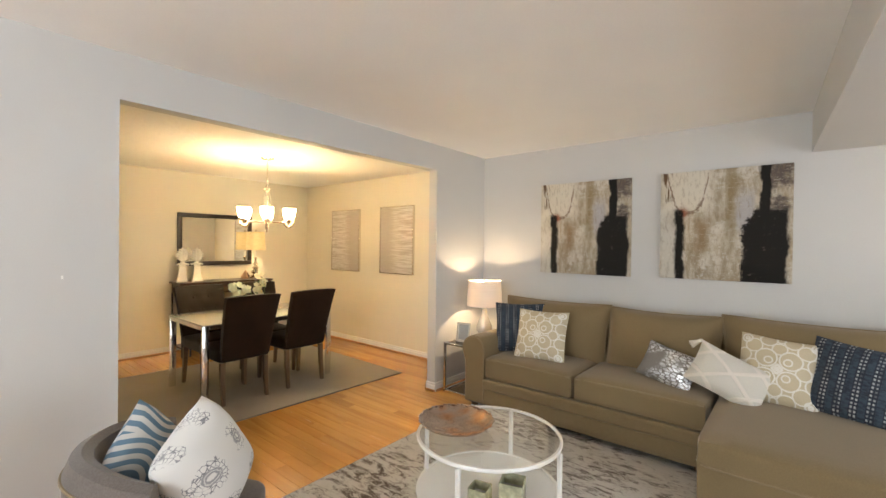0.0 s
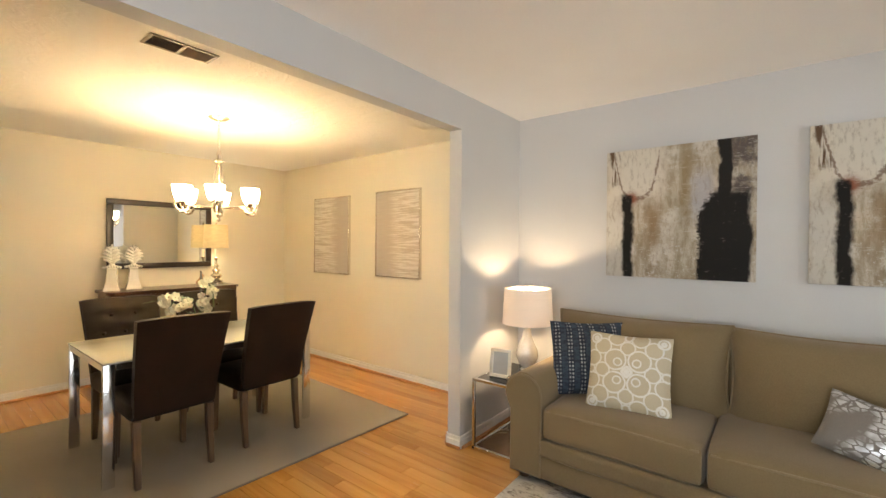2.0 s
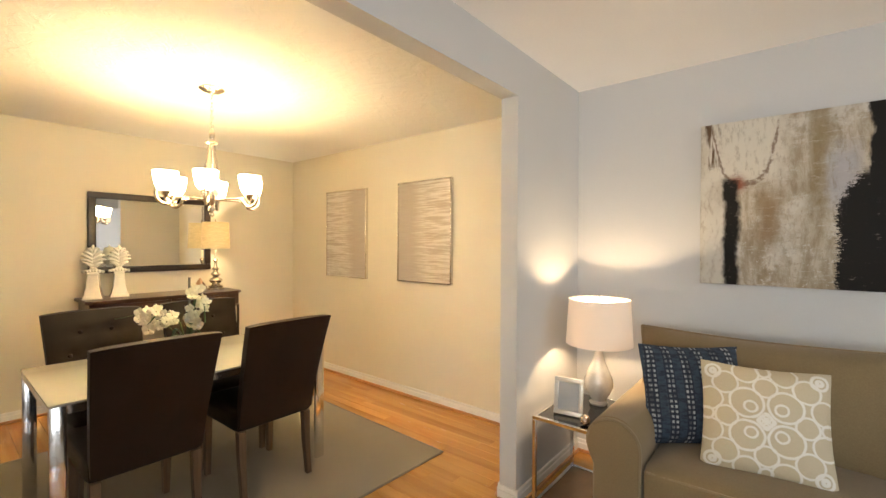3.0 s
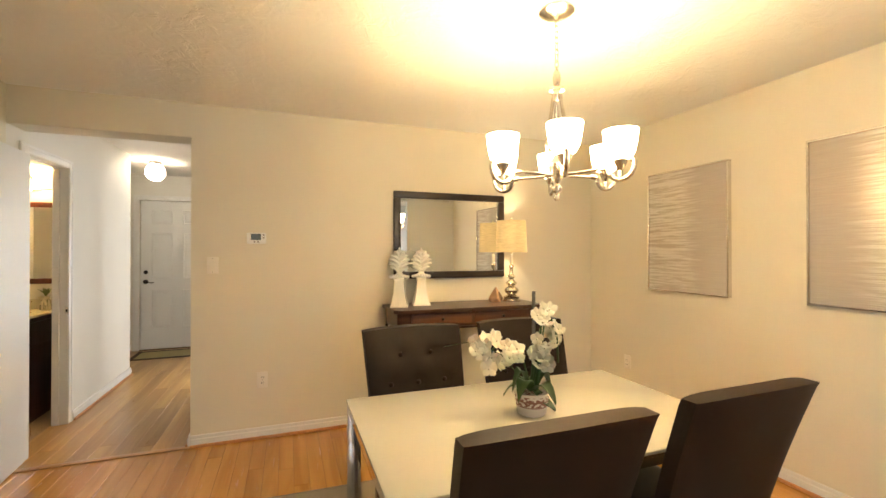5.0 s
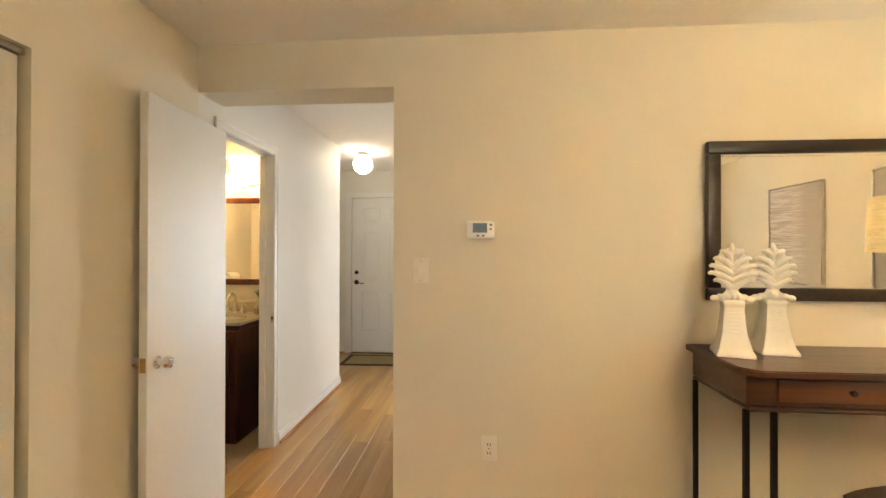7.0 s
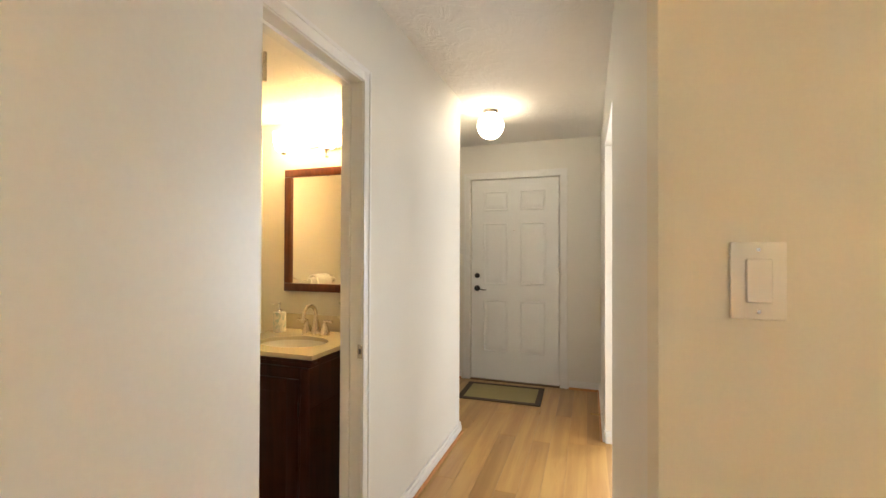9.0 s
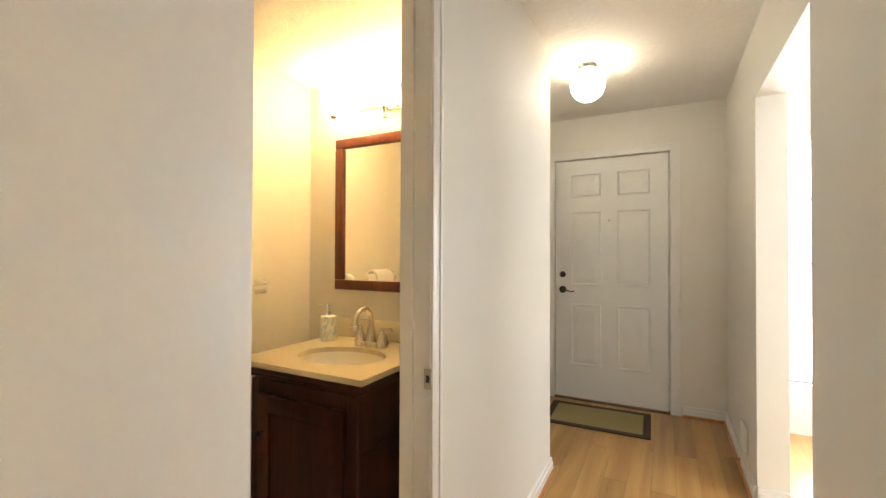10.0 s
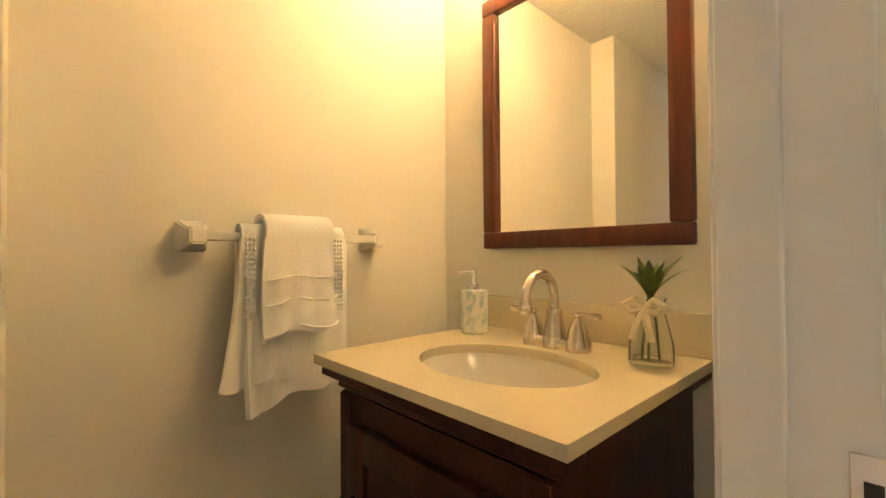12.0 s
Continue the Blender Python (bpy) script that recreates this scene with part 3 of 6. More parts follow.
def painting_material(name, w, h, seed):
    """Loose vertical strokes of cream, tan and grey with black masses."""
    k = Nodes(name)
    c = k.coords()
    s = k.split(c)
    n1 = k.noise(k.coords((1, 1, 0.5)), 9.0 + seed, 5, 0.65)
    n2 = k.noise(k.coords((1, 1, 3.0)), 15, 4, 0.7)
    u = k.math("ADD", k.math("ADD", k.math("DIVIDE", s[0], w), 0.5), k.math("MULTIPLY", k.math("SUBTRACT", n1, 0.5), 0.10))
    v = k.math("ADD", k.math("ADD", k.math("DIVIDE", s[2], h), 0.5), k.math("MULTIPLY", k.math("SUBTRACT", n2, 0.5), 0.10))
    streak = k.noise(k.coords((4.5, 1, 1.3)), 2.2, 7, 0.75, 0.4)
    blot = k.noise(c, 6, 5, 0.7)
    speck = k.noise(k.coords((1, 1, 1)), 38, 3, 0.7)
    base = k.mix(k.ramp(streak, 0.38, 0.62), (0.34, 0.27, 0.18), (0.56, 0.50, 0.40))
    base = k.mix(k.ramp(blot, 0.48, 0.62), base, (0.62, 0.58, 0.50))
    base = k.mix(k.math("MULTIPLY", k.ramp(n2, 0.58, 0.66), k.ramp(streak, 0.5, 0.6, 0, 0.6)), base, (0.22, 0.16, 0.10))
    base = k.mix(k.math("MULTIPLY", k.band(u, 0.0, 0.42, 0.06), k.band(v, 0.62, 1.1, 0.08)), base, (0.68, 0.63, 0.53))
    base = k.mix(k.math("MULTIPLY", k.band(u, 0.0, 0.14, 0.03), k.ramp(v, 0.7, 0.4)), base, (0.60, 0.57, 0.50))
    base = k.mix(k.math("MULTIPLY", k.band(u, 0.53, 0.62, 0.03), k.ramp(v, 0.2, 0.6, 0.1, 0.7)), base, (0.26, 0.19, 0.09))
    base = k.mix(k.math("MULTIPLY", k.band(u, 0.30, 0.40, 0.04), k.band(v, 0.25, 0.55, 0.1)), base, (0.30, 0.21, 0.12))
    base = k.mix(k.math("MULTIPLY", k.band(u, 0.62, 0.74, 0.03), k.math("MULTIPLY", k.band(v, 0.45, 0.78, 0.08), 0.7)), base, (0.38, 0.37, 0.40))
    base = k.mix(k.math("MULTIPLY", k.band(u, 0.84, 1.2, 0.02), k.math("MULTIPLY", k.ramp(v, 0.58, 0.66), k.ramp(blot, 0.35, 0.55))), base, (0.12, 0.095, 0.08))
    base = k.mix(k.math("MULTIPLY", k.ramp(speck, 0.62, 0.68), k.ramp(v, 0.45, 0.1, 0, 0.7)), base, (0.70, 0.67, 0.60))
    # the bowed line
    du = k.math("DIVIDE", k.math("SUBTRACT", u, 0.235), 0.165)
    dv = k.math("DIVIDE", k.math("SUBTRACT", v, 0.98), 0.38)
    d = k.math("SQRT", k.math("ADD", k.math("MULTIPLY", du, du), k.math("MULTIPLY", dv, dv)))
    arc = k.math("MULTIPLY", k.band(d, 0.95, 1.03, 0.02), k.math("MULTIPLY", k.ramp(v, 1.0, 0.95), k.ramp(speck, 0.30, 0.5)))
    base = k.mix(k.math("MULTIPLY", arc, 0.8), base, (0.16, 0.085, 0.05))
    base = k.mix(k.math("MULTIPLY", k.band(u, 0.03, 0.10, 0.012), k.math("MULTIPLY", k.band(v, 0.74, 1.1, 0.03), k.ramp(k.noise(k.coords((14, 1, 2)), 2.2, 3), 0.45, 0.55))), base, (0.13, 0.075, 0.04))
    base = k.mix(k.math("MULTIPLY", k.band(u, 0.17, 0.23, 0.02), k.band(v, 0.57, 0.66, 0.03)), base, (0.30, 0.11, 0.06))
    # black masses
    post = k.math("MULTIPLY", k.band(k.math("ADD", u, k.math("MULTIPLY", k.math("SUBTRACT", blot, 0.5), 0.06)), 0.125, 0.205, 0.016), k.math("MULTIPLY", k.ramp(v, 0.66, 0.62), k.ramp(streak, 0.30, 0.42, 0.55, 1.0)))
    edge = k.math("ADD", 0.655, k.math("MULTIPLY", k.ramp(v, 0.40, 0.66), 0.09))
    mass = k.math("MULTIPLY", k.math("GREATER_THAN", k.math("ADD", u, k.math("MULTIPLY", k.math("SUBTRACT", k.noise(k.coords((1, 1, 4)), 34, 5, 0.8), 0.5), 0.14)), edge), k.math("MULTIPLY", k.ramp(v, 0.68, 0.60), k.ramp(u, 0.985, 0.955)))
    tower = k.math("MULTIPLY", k.band(u, 0.775, 0.855, 0.008), k.ramp(v, 0.4, 0.45))
    black = k.math("MAXIMUM", post, k.math("MAXIMUM", mass, tower))
    dry = k.noise(k.coords((1.0, 1, 0.35)), 55, 5, 0.75)
    drag = k.noise(k.coords((0.3, 1, 1.4)), 48, 5, 0.75)
    base = k.mix(k.ramp(dry, 0.50, 0.66, 0.0, 0.45), base, (0.25, 0.185, 0.115))
    base = k.mix(k.ramp(drag, 0.56, 0.68, 0.0, 0.50), base, (0.62, 0.58, 0.50))
    black = k.math("MULTIPLY", black, k.ramp(k.math("ADD", drag, k.math("MULTIPLY", dry, 0.5)), 0.98, 0.88, 0.80, 1.0))
    base = k.mix(k.math("MULTIPLY", black, k.ramp(streak, 0.75, 0.60, 0.82, 1.0)), base, (0.014, 0.012, 0.010))
    k.bump(k.math("ADD", streak, k.math("MULTIPLY", speck, 0.5)), 0.25, 0.003)
    return k.done(base, 0.7, 0, Specular_IOR_Level=0.2)


def canvas(label, x0, x1, z0, z1, material, y=YN, depth=0.032, frame_mat=None):
    w, h = x1 - x0, z1 - z0
    t = thing("wall_painting", label, "painting", "wall paintings", pose((x0 + x1) / 2, y - 0.002, (z0 + z1) / 2))
    bm = bmesh.new()
    if frame_mat is None:
        box(bm, -w / 2, w / 2, -depth, -depth + 0.014, -h / 2, h / 2, 0.004, 2)
        part("canvas", bm, material, t)
        for a in ((-w / 2 + 0.002, w / 2 - 0.002, h / 2 - 0.04, h / 2 - 0.002), (-w / 2 + 0.002, w / 2 - 0.002, -h / 2 + 0.002, -h / 2 + 0.04), (-w / 2 + 0.002, -w / 2 + 0.04, -h / 2 + 0.04, h / 2 - 0.04), (w / 2 - 0.04, w / 2 - 0.002, -h / 2 + 0.04, h / 2 - 0.04)):
            bm = bmesh.new()
            box(bm, a[0], a[1], -depth + 0.014, 0, a[2], a[3], 0.002, 1)
            part("stretcher_bar", bm, LINEN, t, "linen wrapped edge")
    else:
        box(bm, -w / 2 + 0.012, w / 2 - 0.012, -depth + 0.008, 0, -h / 2 + 0.012, h / 2 - 0.012)
        part("canvas", bm, material, t)
        for a in ((-w / 2, w / 2, h / 2 - 0.012, h / 2), (-w / 2, w / 2, -h / 2, -h / 2 + 0.012), (-w / 2, -w / 2 + 0.012, -h / 2 + 0.012, h / 2 - 0.012), (w / 2 - 0.012, w / 2, -h / 2 + 0.012, h / 2 - 0.012)):
            bm = bmesh.new()
            box(bm, a[0], a[1], -depth - 0.004, 0, a[2], a[3], 0.002, 1)
            part("frame_bar", bm, frame_mat, t, "silver frame edge")
    return t


canvas("abstract canvas with black and cream strokes, smaller spacing", -1.782, -0.914, 1.172, 2.048, painting_material("abstract_paint_a", 0.868, 0.876, 0.0))
canvas("abstract canvas with black and tan strokes above the sofa", -0.680, 0.190, 1.180, 2.055, painting_material("abstract_paint_b", 0.870, 0.875, 0.7))


def sofa():
    t = thing("sectional_sofa", "khaki fabric sectional sofa with rolled arm and chaise", "sofa", "", pose(0, 0, 0))
    # base with a stepped front
    bm = bmesh.new()
    soft_box(bm, 1.86, 0.86, 0.24, 0.03, 0, 5, (-1.06, 3.665, 0.165))
    part("base", bm, SOFA, t)
    bm = bmesh.new()
    soft_box(bm, 1.66, 0.06, 0.10, 0.02, 0, 5, (-1.03, 3.245, 0.235))
    part("front_rail", bm, SOFA, t)
    bm = bmesh.new()
    soft_box(bm, 1.14, 1.42, 0.34, 0.05, 0, 6, (0.385, 3.385, 0.225))
    part("chaise_base", bm, SOFA, t)
    # rolled arm
    bm = bmesh.new()
    prof = [(-0.085, 0.05), (-0.085, 0.42)]
    for i in range(13):
        a = radians(205 - i * 205 / 12)
        prof.append((-0.005 + 0.115 * math.cos(a), 0.525 + 0.115 * math.sin(a)))
    prof += [(0.105, 0.05)]
    ya, yb = 3.225, 4.06
    rings = []
    for y, sh in ((ya, 0.94), (ya + 0.02, 1.0), (3.6, 1.0), (yb, 1.0)):
        rings.append([bm.verts.new((-1.965 + x * sh, y, 0.35 + (z - 0.35) * sh)) for x, z in prof])
    for a, b in zip(rings, rings[1:]):
        for i in range(len(prof)):
            j = (i + 1) % len(prof)
            bm.faces.new((a[i], b[i], b[j], a[j]))
    bm.faces.new(rings[0]), bm.faces.new(rings[-1][::-1])
    arm = part("arm", bm, SOFA, t)
    bm = bmesh.new()
    tube(bm, [(-1.965 + x * 0.97, ya + 0.008, 0.35 + (z - 0.35) * 0.97) for x, z in prof], 0.006, 6)
    part("piping", bm, PIPING, arm)
    # seats
    for x0, x1 in ((-1.855, -1.065), (-1.06, -0.20)):
        bm = bmesh.new()
        soft_box(bm, x1 - x0, 0.72, 0.19, 0.035, 0.022, 9, ((x0 + x1) / 2, 3.585, 0.375))
        seat = part("seat_cushion", bm, SOFA, t)
        for z in (0.448, 0.302):
            bm = bmesh.new()
            tube(bm, [(x0 + 0.02, 3.235, z), ((x0 + x1) / 2, 3.229, z + 0.008), (x1 - 0.02, 3.235, z)], 0.006, 6)
            part("piping", bm, PIPING, seat)
    bm = bmesh.new()
    soft_box(bm, 1.13, 1.30, 0.16, 0.045, 0.015, 10, (0.385, 3.325, 0.382))
    seat = part("chaise_cushion", bm, SOFA, t)
    bm = bmesh.new()
    tube(bm, [(-0.175, 3.25, 0.325), (-0.178, 2.74, 0.325), (-0.15, 2.69, 0.325), (-0.10, 2.678, 0.325), (0.94, 2.678, 0.325)], 0.006, 6)
    part("piping", bm, PIPING, seat)
    # back
    bm = bmesh.new()
    soft_box(bm, 2.90, 0.20, 0.72, 0.06, 0, 6, (-0.50, 4.03, 0.44))
    part("back_frame", bm, SOFA, t)
    for x0, x1, zt in ((-2.02, -1.015, 0.905), (-1.01, -0.20, 0.895), (-0.195, 0.93, 0.915)):
        me = pillow_mesh("back_cushion", x1 - x0 + 0.045, 0.57, 0.31, SOFA, 20, 0.075)
        o = new("back_cushion", me)
        o.matrix_local = pose((x0 + x1) / 2, 3.855, zt - 0.245, 76, 0, 0)
        o.parent = t
        hw, us = (x1 - x0 + 0.045) / 2, [q / 10 - 1 for q in range(21)]
        for sg in (1, -1):
            bm = bmesh.new()
            tube(bm, [(u * (1 - 0.02 * u * u) * hw, sg * (1 - 0.075 * (1 - u * u) - 0.02 * u ** 6) * 0.285, 0.003) for u in us], 0.0055, 6)
            part("piping", bm, PIPING, o)
            bm = bmesh.new()
            tube(bm, [(sg * (1 - 0.075 * (1 - u * u) - 0.02 * u ** 6) * hw, u * (1 - 0.02 * u * u) * 0.285, 0.003) for u in us], 0.0055, 6)
            part("piping", bm, PIPING, o)
    for x, y in ((-1.99, 3.30), (-0.25, 3.32), (-0.10, 2.78), (0.88, 2.78), (-1.95, 3.98), (0.88, 3.98)):
        bm = bmesh.new()
        lathe(bm, [(0.030, 0.0125), (0.036, 0.06)], 12, x, y)
        part("foot", bm, LEGWOOD, t, "dark wooden foot")
    return t


sofa()
NAVY, TRELLIS, SEQUIN, DIAMOND = navy_weave("navy_woven_cloth"), trellis("tan_trellis_cloth"), sequin("grey_sequin_cloth"), diamond("ivory_tufted_cloth")
pillow("navy and grey woven square pillow beside the arm", 0.46, 0.46, 0.20, NAVY, pose(-1.735, 3.64, 0.685, 72, 0, 32))
pillow("tan pillow with white trellis leaning on navy one", 0.45, 0.45, 0.20, TRELLIS, pose(-1.465, 3.52, 0.665, 70, 0, 8))
pillow("grey lumbar pillow with silver sequin leaves", 0.38, 0.27, 0.12, SEQUIN, pose(-0.475, 3.50, 0.595, 62, 12, -14))
p = pillow("ivory tufted lumbar pillow with corner tassels", 0.45, 0.30, 0.16, DIAMOND, pose(-0.115, 3.46, 0.605, 60, 24, 4))
pillow("tan trellis pillow leaning on the chaise back", 0.44, 0.44, 0.19, TRELLIS, pose(0.130, 3.60, 0.655, 68, 4, -4))
pillow("navy and grey woven pillow at the chaise end", 0.47, 0.46, 0.21, NAVY, pose(0.49, 3.56, 0.665, 68, 6, -16))
for u, v in ((1, 1), (1, -1), (-1, 1)):
    bm = bmesh.new()
    lathe(bm, [(0.004, 0.0), (0.013, -0.012), (0.012, -0.025), (0.019, -0.06), (0.021, -0.075)], 10)
    for f in range(14):
        a = f * 2 * math.pi / 14
        tube(bm, [(0.015 * math.cos(a), 0.015 * math.sin(a), -0.05), (0.024 * math.cos(a), 0.024 * math.sin(a), -0.082)], 0.003, 4)
    part("tassel", bm, LINEN, p, "ivory yarn tassel", True, pose(u * 0.222, v * 0.147, 0, -60, 0, 40 * u))

# area rugs


def rug_material(name):
    k = Nodes(name)
    c = k.coords()
    a = k.noise(k.coords((1.0, 2.4, 1)), 8.5, 9, 0.80, 0.8)
    b = k.noise(c, 1.3, 3)
    d = k.noise(c, 130, 3, 0.7)
    m = k.ramp(k.math("ADD", a, k.math("MULTIPLY", k.math("SUBTRACT", b, 0.5), 0.45)), 0.38, 0.52)
    dark = k.mix(k.ramp(b, 0.4, 0.6), (0.115, 0.088, 0.072), (0.19, 0.175, 0.165))
    col = k.mix(m, dark, k.mix(d, (0.50, 0.49, 0.47), (0.70, 0.68, 0.645)))
    k.bump(k.math("ADD", d, m), 0.4, 0.004)
    return k.done(col, 0.95)


def flat_rug(label, cx, cy, w, d, turn, material, border=None):
    t = thing("area_rug", label, "rug", "", pose(cx, cy, 0, 0, 0, turn))
    bm = bmesh.new()
    box(bm, -w / 2, w / 2, -d / 2, d / 2, 0.0005, 0.011, 0.004, 2)
    part("rug_field", bm, material, t)
    if border:
        for x0, x1, y0, y1 in ((-w / 2 - 0.01, w / 2 + 0.01, -d / 2 - 0.012, -d / 2), (-w / 2 - 0.01, w / 2 + 0.01, d / 2, d / 2 + 0.012), (-w / 2 - 0.012, -w / 2, -d / 2, d / 2), (w / 2, w / 2 + 0.012, -d / 2, d / 2)):
            bm = bmesh.new()
            box(bm, x0, x1, y0, y1, 0.0005, 0.0095, 0.003, 1)
            part("binding", bm, border, t, "bound edge")
    return t


flat_rug("distressed grey and cream patterned living room rug", -0.52, 2.10, 2.95, 2.60, 0.8, rug_material("distressed_rug"))


def coffee_table():
    cx, cy, r = -0.96, 1.95, 0.355
    t = thing("coffee_table", "round white metal coffee table with glass top", "coffee table", "", pose(cx, cy, 0.0115))
    bm = bmesh.new()
    lathe(bm, [(0.0, 0.480), (r - 0.012, 0.480), (r - 0.010, 0.484), (r - 0.012, 0.488), (0.0, 0.488)], 64, cap=False)
    bmesh.ops.remove_doubles(bm, verts=bm.verts[:], dist=1e-5)
    g = part("glass_top", bm, GLASS, t, "clear glass top")
    g.visible_shadow = False
    for z0, z1, nm in ((0.474, 0.491, "top_ring"), (0.205, 0.225, "shelf_ring")):
        bm = bmesh.new()
        lathe(bm, [(r - 0.012, z0), (r, z0), (r + 0.003, (z0 + z1) / 2), (r, z1), (r - 0.012, z1), (r - 0.012, z0)], 64, cap=False)
        part(nm, bm, WHITEMET, t)
    bm = bmesh.new()
    lathe(bm, [(0.0, 0.208), (r - 0.012, 0.208), (r - 0.012, 0.220), (0.0, 0.220)], 64, cap=False)
    part("shelf", bm, WHITEMET, t, "white lower shelf")
    for a in (12, 102, 192, 282):
        bm = bmesh.new()
        x, y = (r - 0.004) * math.cos(radians(a)), (r - 0.004) * math.sin(radians(a))
        box(bm, x - 0.010, x + 0.010, y - 0.010, y + 0.010, 0.0, 0.470, 0.003, 1)
        part("leg", bm, WHITEMET, t)
    return t


coffee_table()
k = Nodes("hammered_copper_silver")
c = k.coords()
n = k.noise(c, 42, 4, 0.7)
k.bump(n, 0.9, 0.006)
BOWLMET = k.done(k.mix(k.ramp(k.noise(c, 9, 3), 0.46, 0.68), (0.46, 0.38, 0.32), (0.52, 0.28, 0.15)), 0.24, 1.0)
t = thing("decorative_bowl", "hammered copper and silver dish on the glass", "bowl", "", pose(-1.115, 1.885, 0.500))
bm = bmesh.new()
lathe(bm, [(0.0, 0.004), (0.06, 0.004), (0.11, 0.012), (0.165, 0.036), (0.185, 0.050), (0.189, 0.050), (0.170, 0.030), (0.11, 0.006), (0.06, 0.0), (0.0, 0.0)], 48, cap=False)
part("dish", bm, BOWLMET, t)
bm = bmesh.new()
for f in range(48):
    a = 2 * math.pi * f / 48
    rr = 0.187 + 0.004 * math.sin(f * 2.1)
    tube(bm, [(rr * math.cos(a), rr * math.sin(a), 0.048), (rr * math.cos(a + 0.12), rr * math.sin(a + 0.12), 0.053)], 0.004, 5)
part("rim", bm, BOWLMET, t)
MOTTLE = plain("gilt_mottled_glass", (0.50, 0.49, 0.33), 0.25, 0.35, 0.45, 26, 0.2, 0.002, 9)
DARKIN = plain("candle_wax", (0.30, 0.30, 0.28), 0.5)
for x, y, rz, s, lb in ((-0.905, 1.80, 12, 0.085, "square mottled gold votive holder, smaller"), (-0.80, 1.915, 20, 0.105, "square mottled gold votive holder, larger")):
    t = thing("votive_holder", lb, "candle holder", "votive holders", pose(x, y, 0.2325, 0, 0, rz))
    for dx, dy, w, d in ((0, -s / 2, s, 0.006), (0, s / 2, s, 0.006), (-s / 2, 0, 0.006, s - 0.006), (s / 2, 0, 0.006, s - 0.006)):
        bm = bmesh.new()
        box(bm, dx - w / 2, dx + w / 2, dy - d / 2, dy + d / 2, 0.0, s, 0.001, 1)
        part("side", bm, MOTTLE, t)
    bm = bmesh.new()
    box(bm, -s / 2 + 0.004, s / 2 - 0.004, -s / 2 + 0.004, s / 2 - 0.004, 0.0, s * 0.55)
    part("candle", bm, DARKIN, t, "grey wax candle")


def armchair():
    t = thing("barrel_armchair", "taupe upholstered barrel armchair with curved back", "armchair", "", pose(-1.535, 0.773, 0, 0, 0, 28))
    bm = bmesh.new()
    n = 28
    rings = []
    prof = [(0.326, 0.06), (0.339, 0.40), (0.335, 0.675), (0.317, 0.722), (0.286, 0.736), (0.255, 0.722), (0.241, 0.677), (0.237, 0.40), (0.237, 0.06)]
    for i in range(n + 1):
        a = radians(138 + (298 - 138) * i / n)
        drop = 0.11 * max(0, abs(i / n - 0.5) * 2 - 0.45) ** 1.3
        rings.append([bm.verts.new((r * math.cos(a), r * math.sin(a), z - (drop if z > 0.3 else 0))) for r, z in prof])
    for a, b in zip(rings, rings[1:]):
        for i in range(len(prof)):
            j = (i + 1) % len(prof)
            bm.faces.new((a[i], a[j], b[j], b[i]))
    bm.faces.new(rings[0][::-1]), bm.faces.new(rings[-1])
    back = part("curved_back", bm, GREYCHAIR, t)
    bm = bmesh.new()
    tube(bm, [(0.338 * math.cos(radians(138 + 160 * i / n)), 0.338 * math.sin(radians(138 + 160 * i / n)), 0.665 - 0.11 * max(0, abs(i / n - 0.5) * 2 - 0.45) ** 1.3) for i in range(n + 1)], 0.005, 6)
    part("seam", bm, PIPING, back)
    bm = bmesh.new()
    soft_box(bm, 0.44, 0.44, 0.16, 0.05, 0.02, 8, (0.0, 0, 0.39))
    part("seat_cushion", bm, GREYCHAIR, t)
    bm = bmesh.new()
    soft_box(bm, 0.40, 0.45, 0.26, 0.03, 0, 5, (0.0, 0, 0.18))
    part("seat_base", bm, GREYCHAIR, t)
    for x, y in ((0.15, 0.17), (0.15, -0.17), (-0.16, 0.16), (-0.16, -0.16)):
        bm = bmesh.new()
        lathe(bm, [(0.018, 0.0), (0.028, 0.07)], 10, x, y)
        part("foot", bm, LEGWOOD, t, "dark wooden foot")


armchair()
pillow("blue and white zebra wave pillow in the armchair", 0.28, 0.29, 0.14, zebra("blue_wave_cloth"), pose(-1.605, 0.687, 0.660, 68, -34, 138), 0, 0.06, 0.03)
pillow("white pillow with grey floral sketch in armchair", 0.34, 0.35, 0.24, floral("white_floral_cloth"), pose(-1.405, 0.807, 0.641, 68, -24, 132), 0, 0.06, 0.03)


# end table, lamp and picture frame
t = thing("end_table", "chrome framed end table with dark glass top", "side table", "", pose(-2.245, 3.64, 0))
W2, D2, HT = 0.185, 0.26, 0.485
for nm, z in (("top_frame", HT - 0.02), ("bottom_frame", 0.005)):
    for a in ((-W2, W2, -D2, -D2 + 0.02), (-W2, W2, D2 - 0.02, D2), (-W2, -W2 + 0.02, -D2 + 0.02, D2 - 0.02), (W2 - 0.02, W2, -D2 + 0.02, D2 - 0.02)):
        bm = bmesh.new()
        box(bm, *a, z, z + 0.02, 0.002, 1)
        part(nm, bm, CHROME, t)
for sx in (-1, 1):
    for sy in (-1, 1):
        bm = bmesh.new()
        x, y = sx * (W2 - 0.01), sy * (D2 - 0.01)
        box(bm, x - 0.01, x + 0.01, y - 0.01, y + 0.01, 0.0, HT - 0.02, 0.002, 1)
        part("leg", bm, CHROME, t)
bm = bmesh.new()
box(bm, -W2 + 0.02, W2 - 0.02, -D2 + 0.02, D2 - 0.02, HT - 0.014, HT - 0.002, 0.002, 1)
part("glass_top", bm, plain("black_glass", (0.015, 0.015, 0.016), 0.06, 0, 0.02, 20, 0), t, "dark glass top")
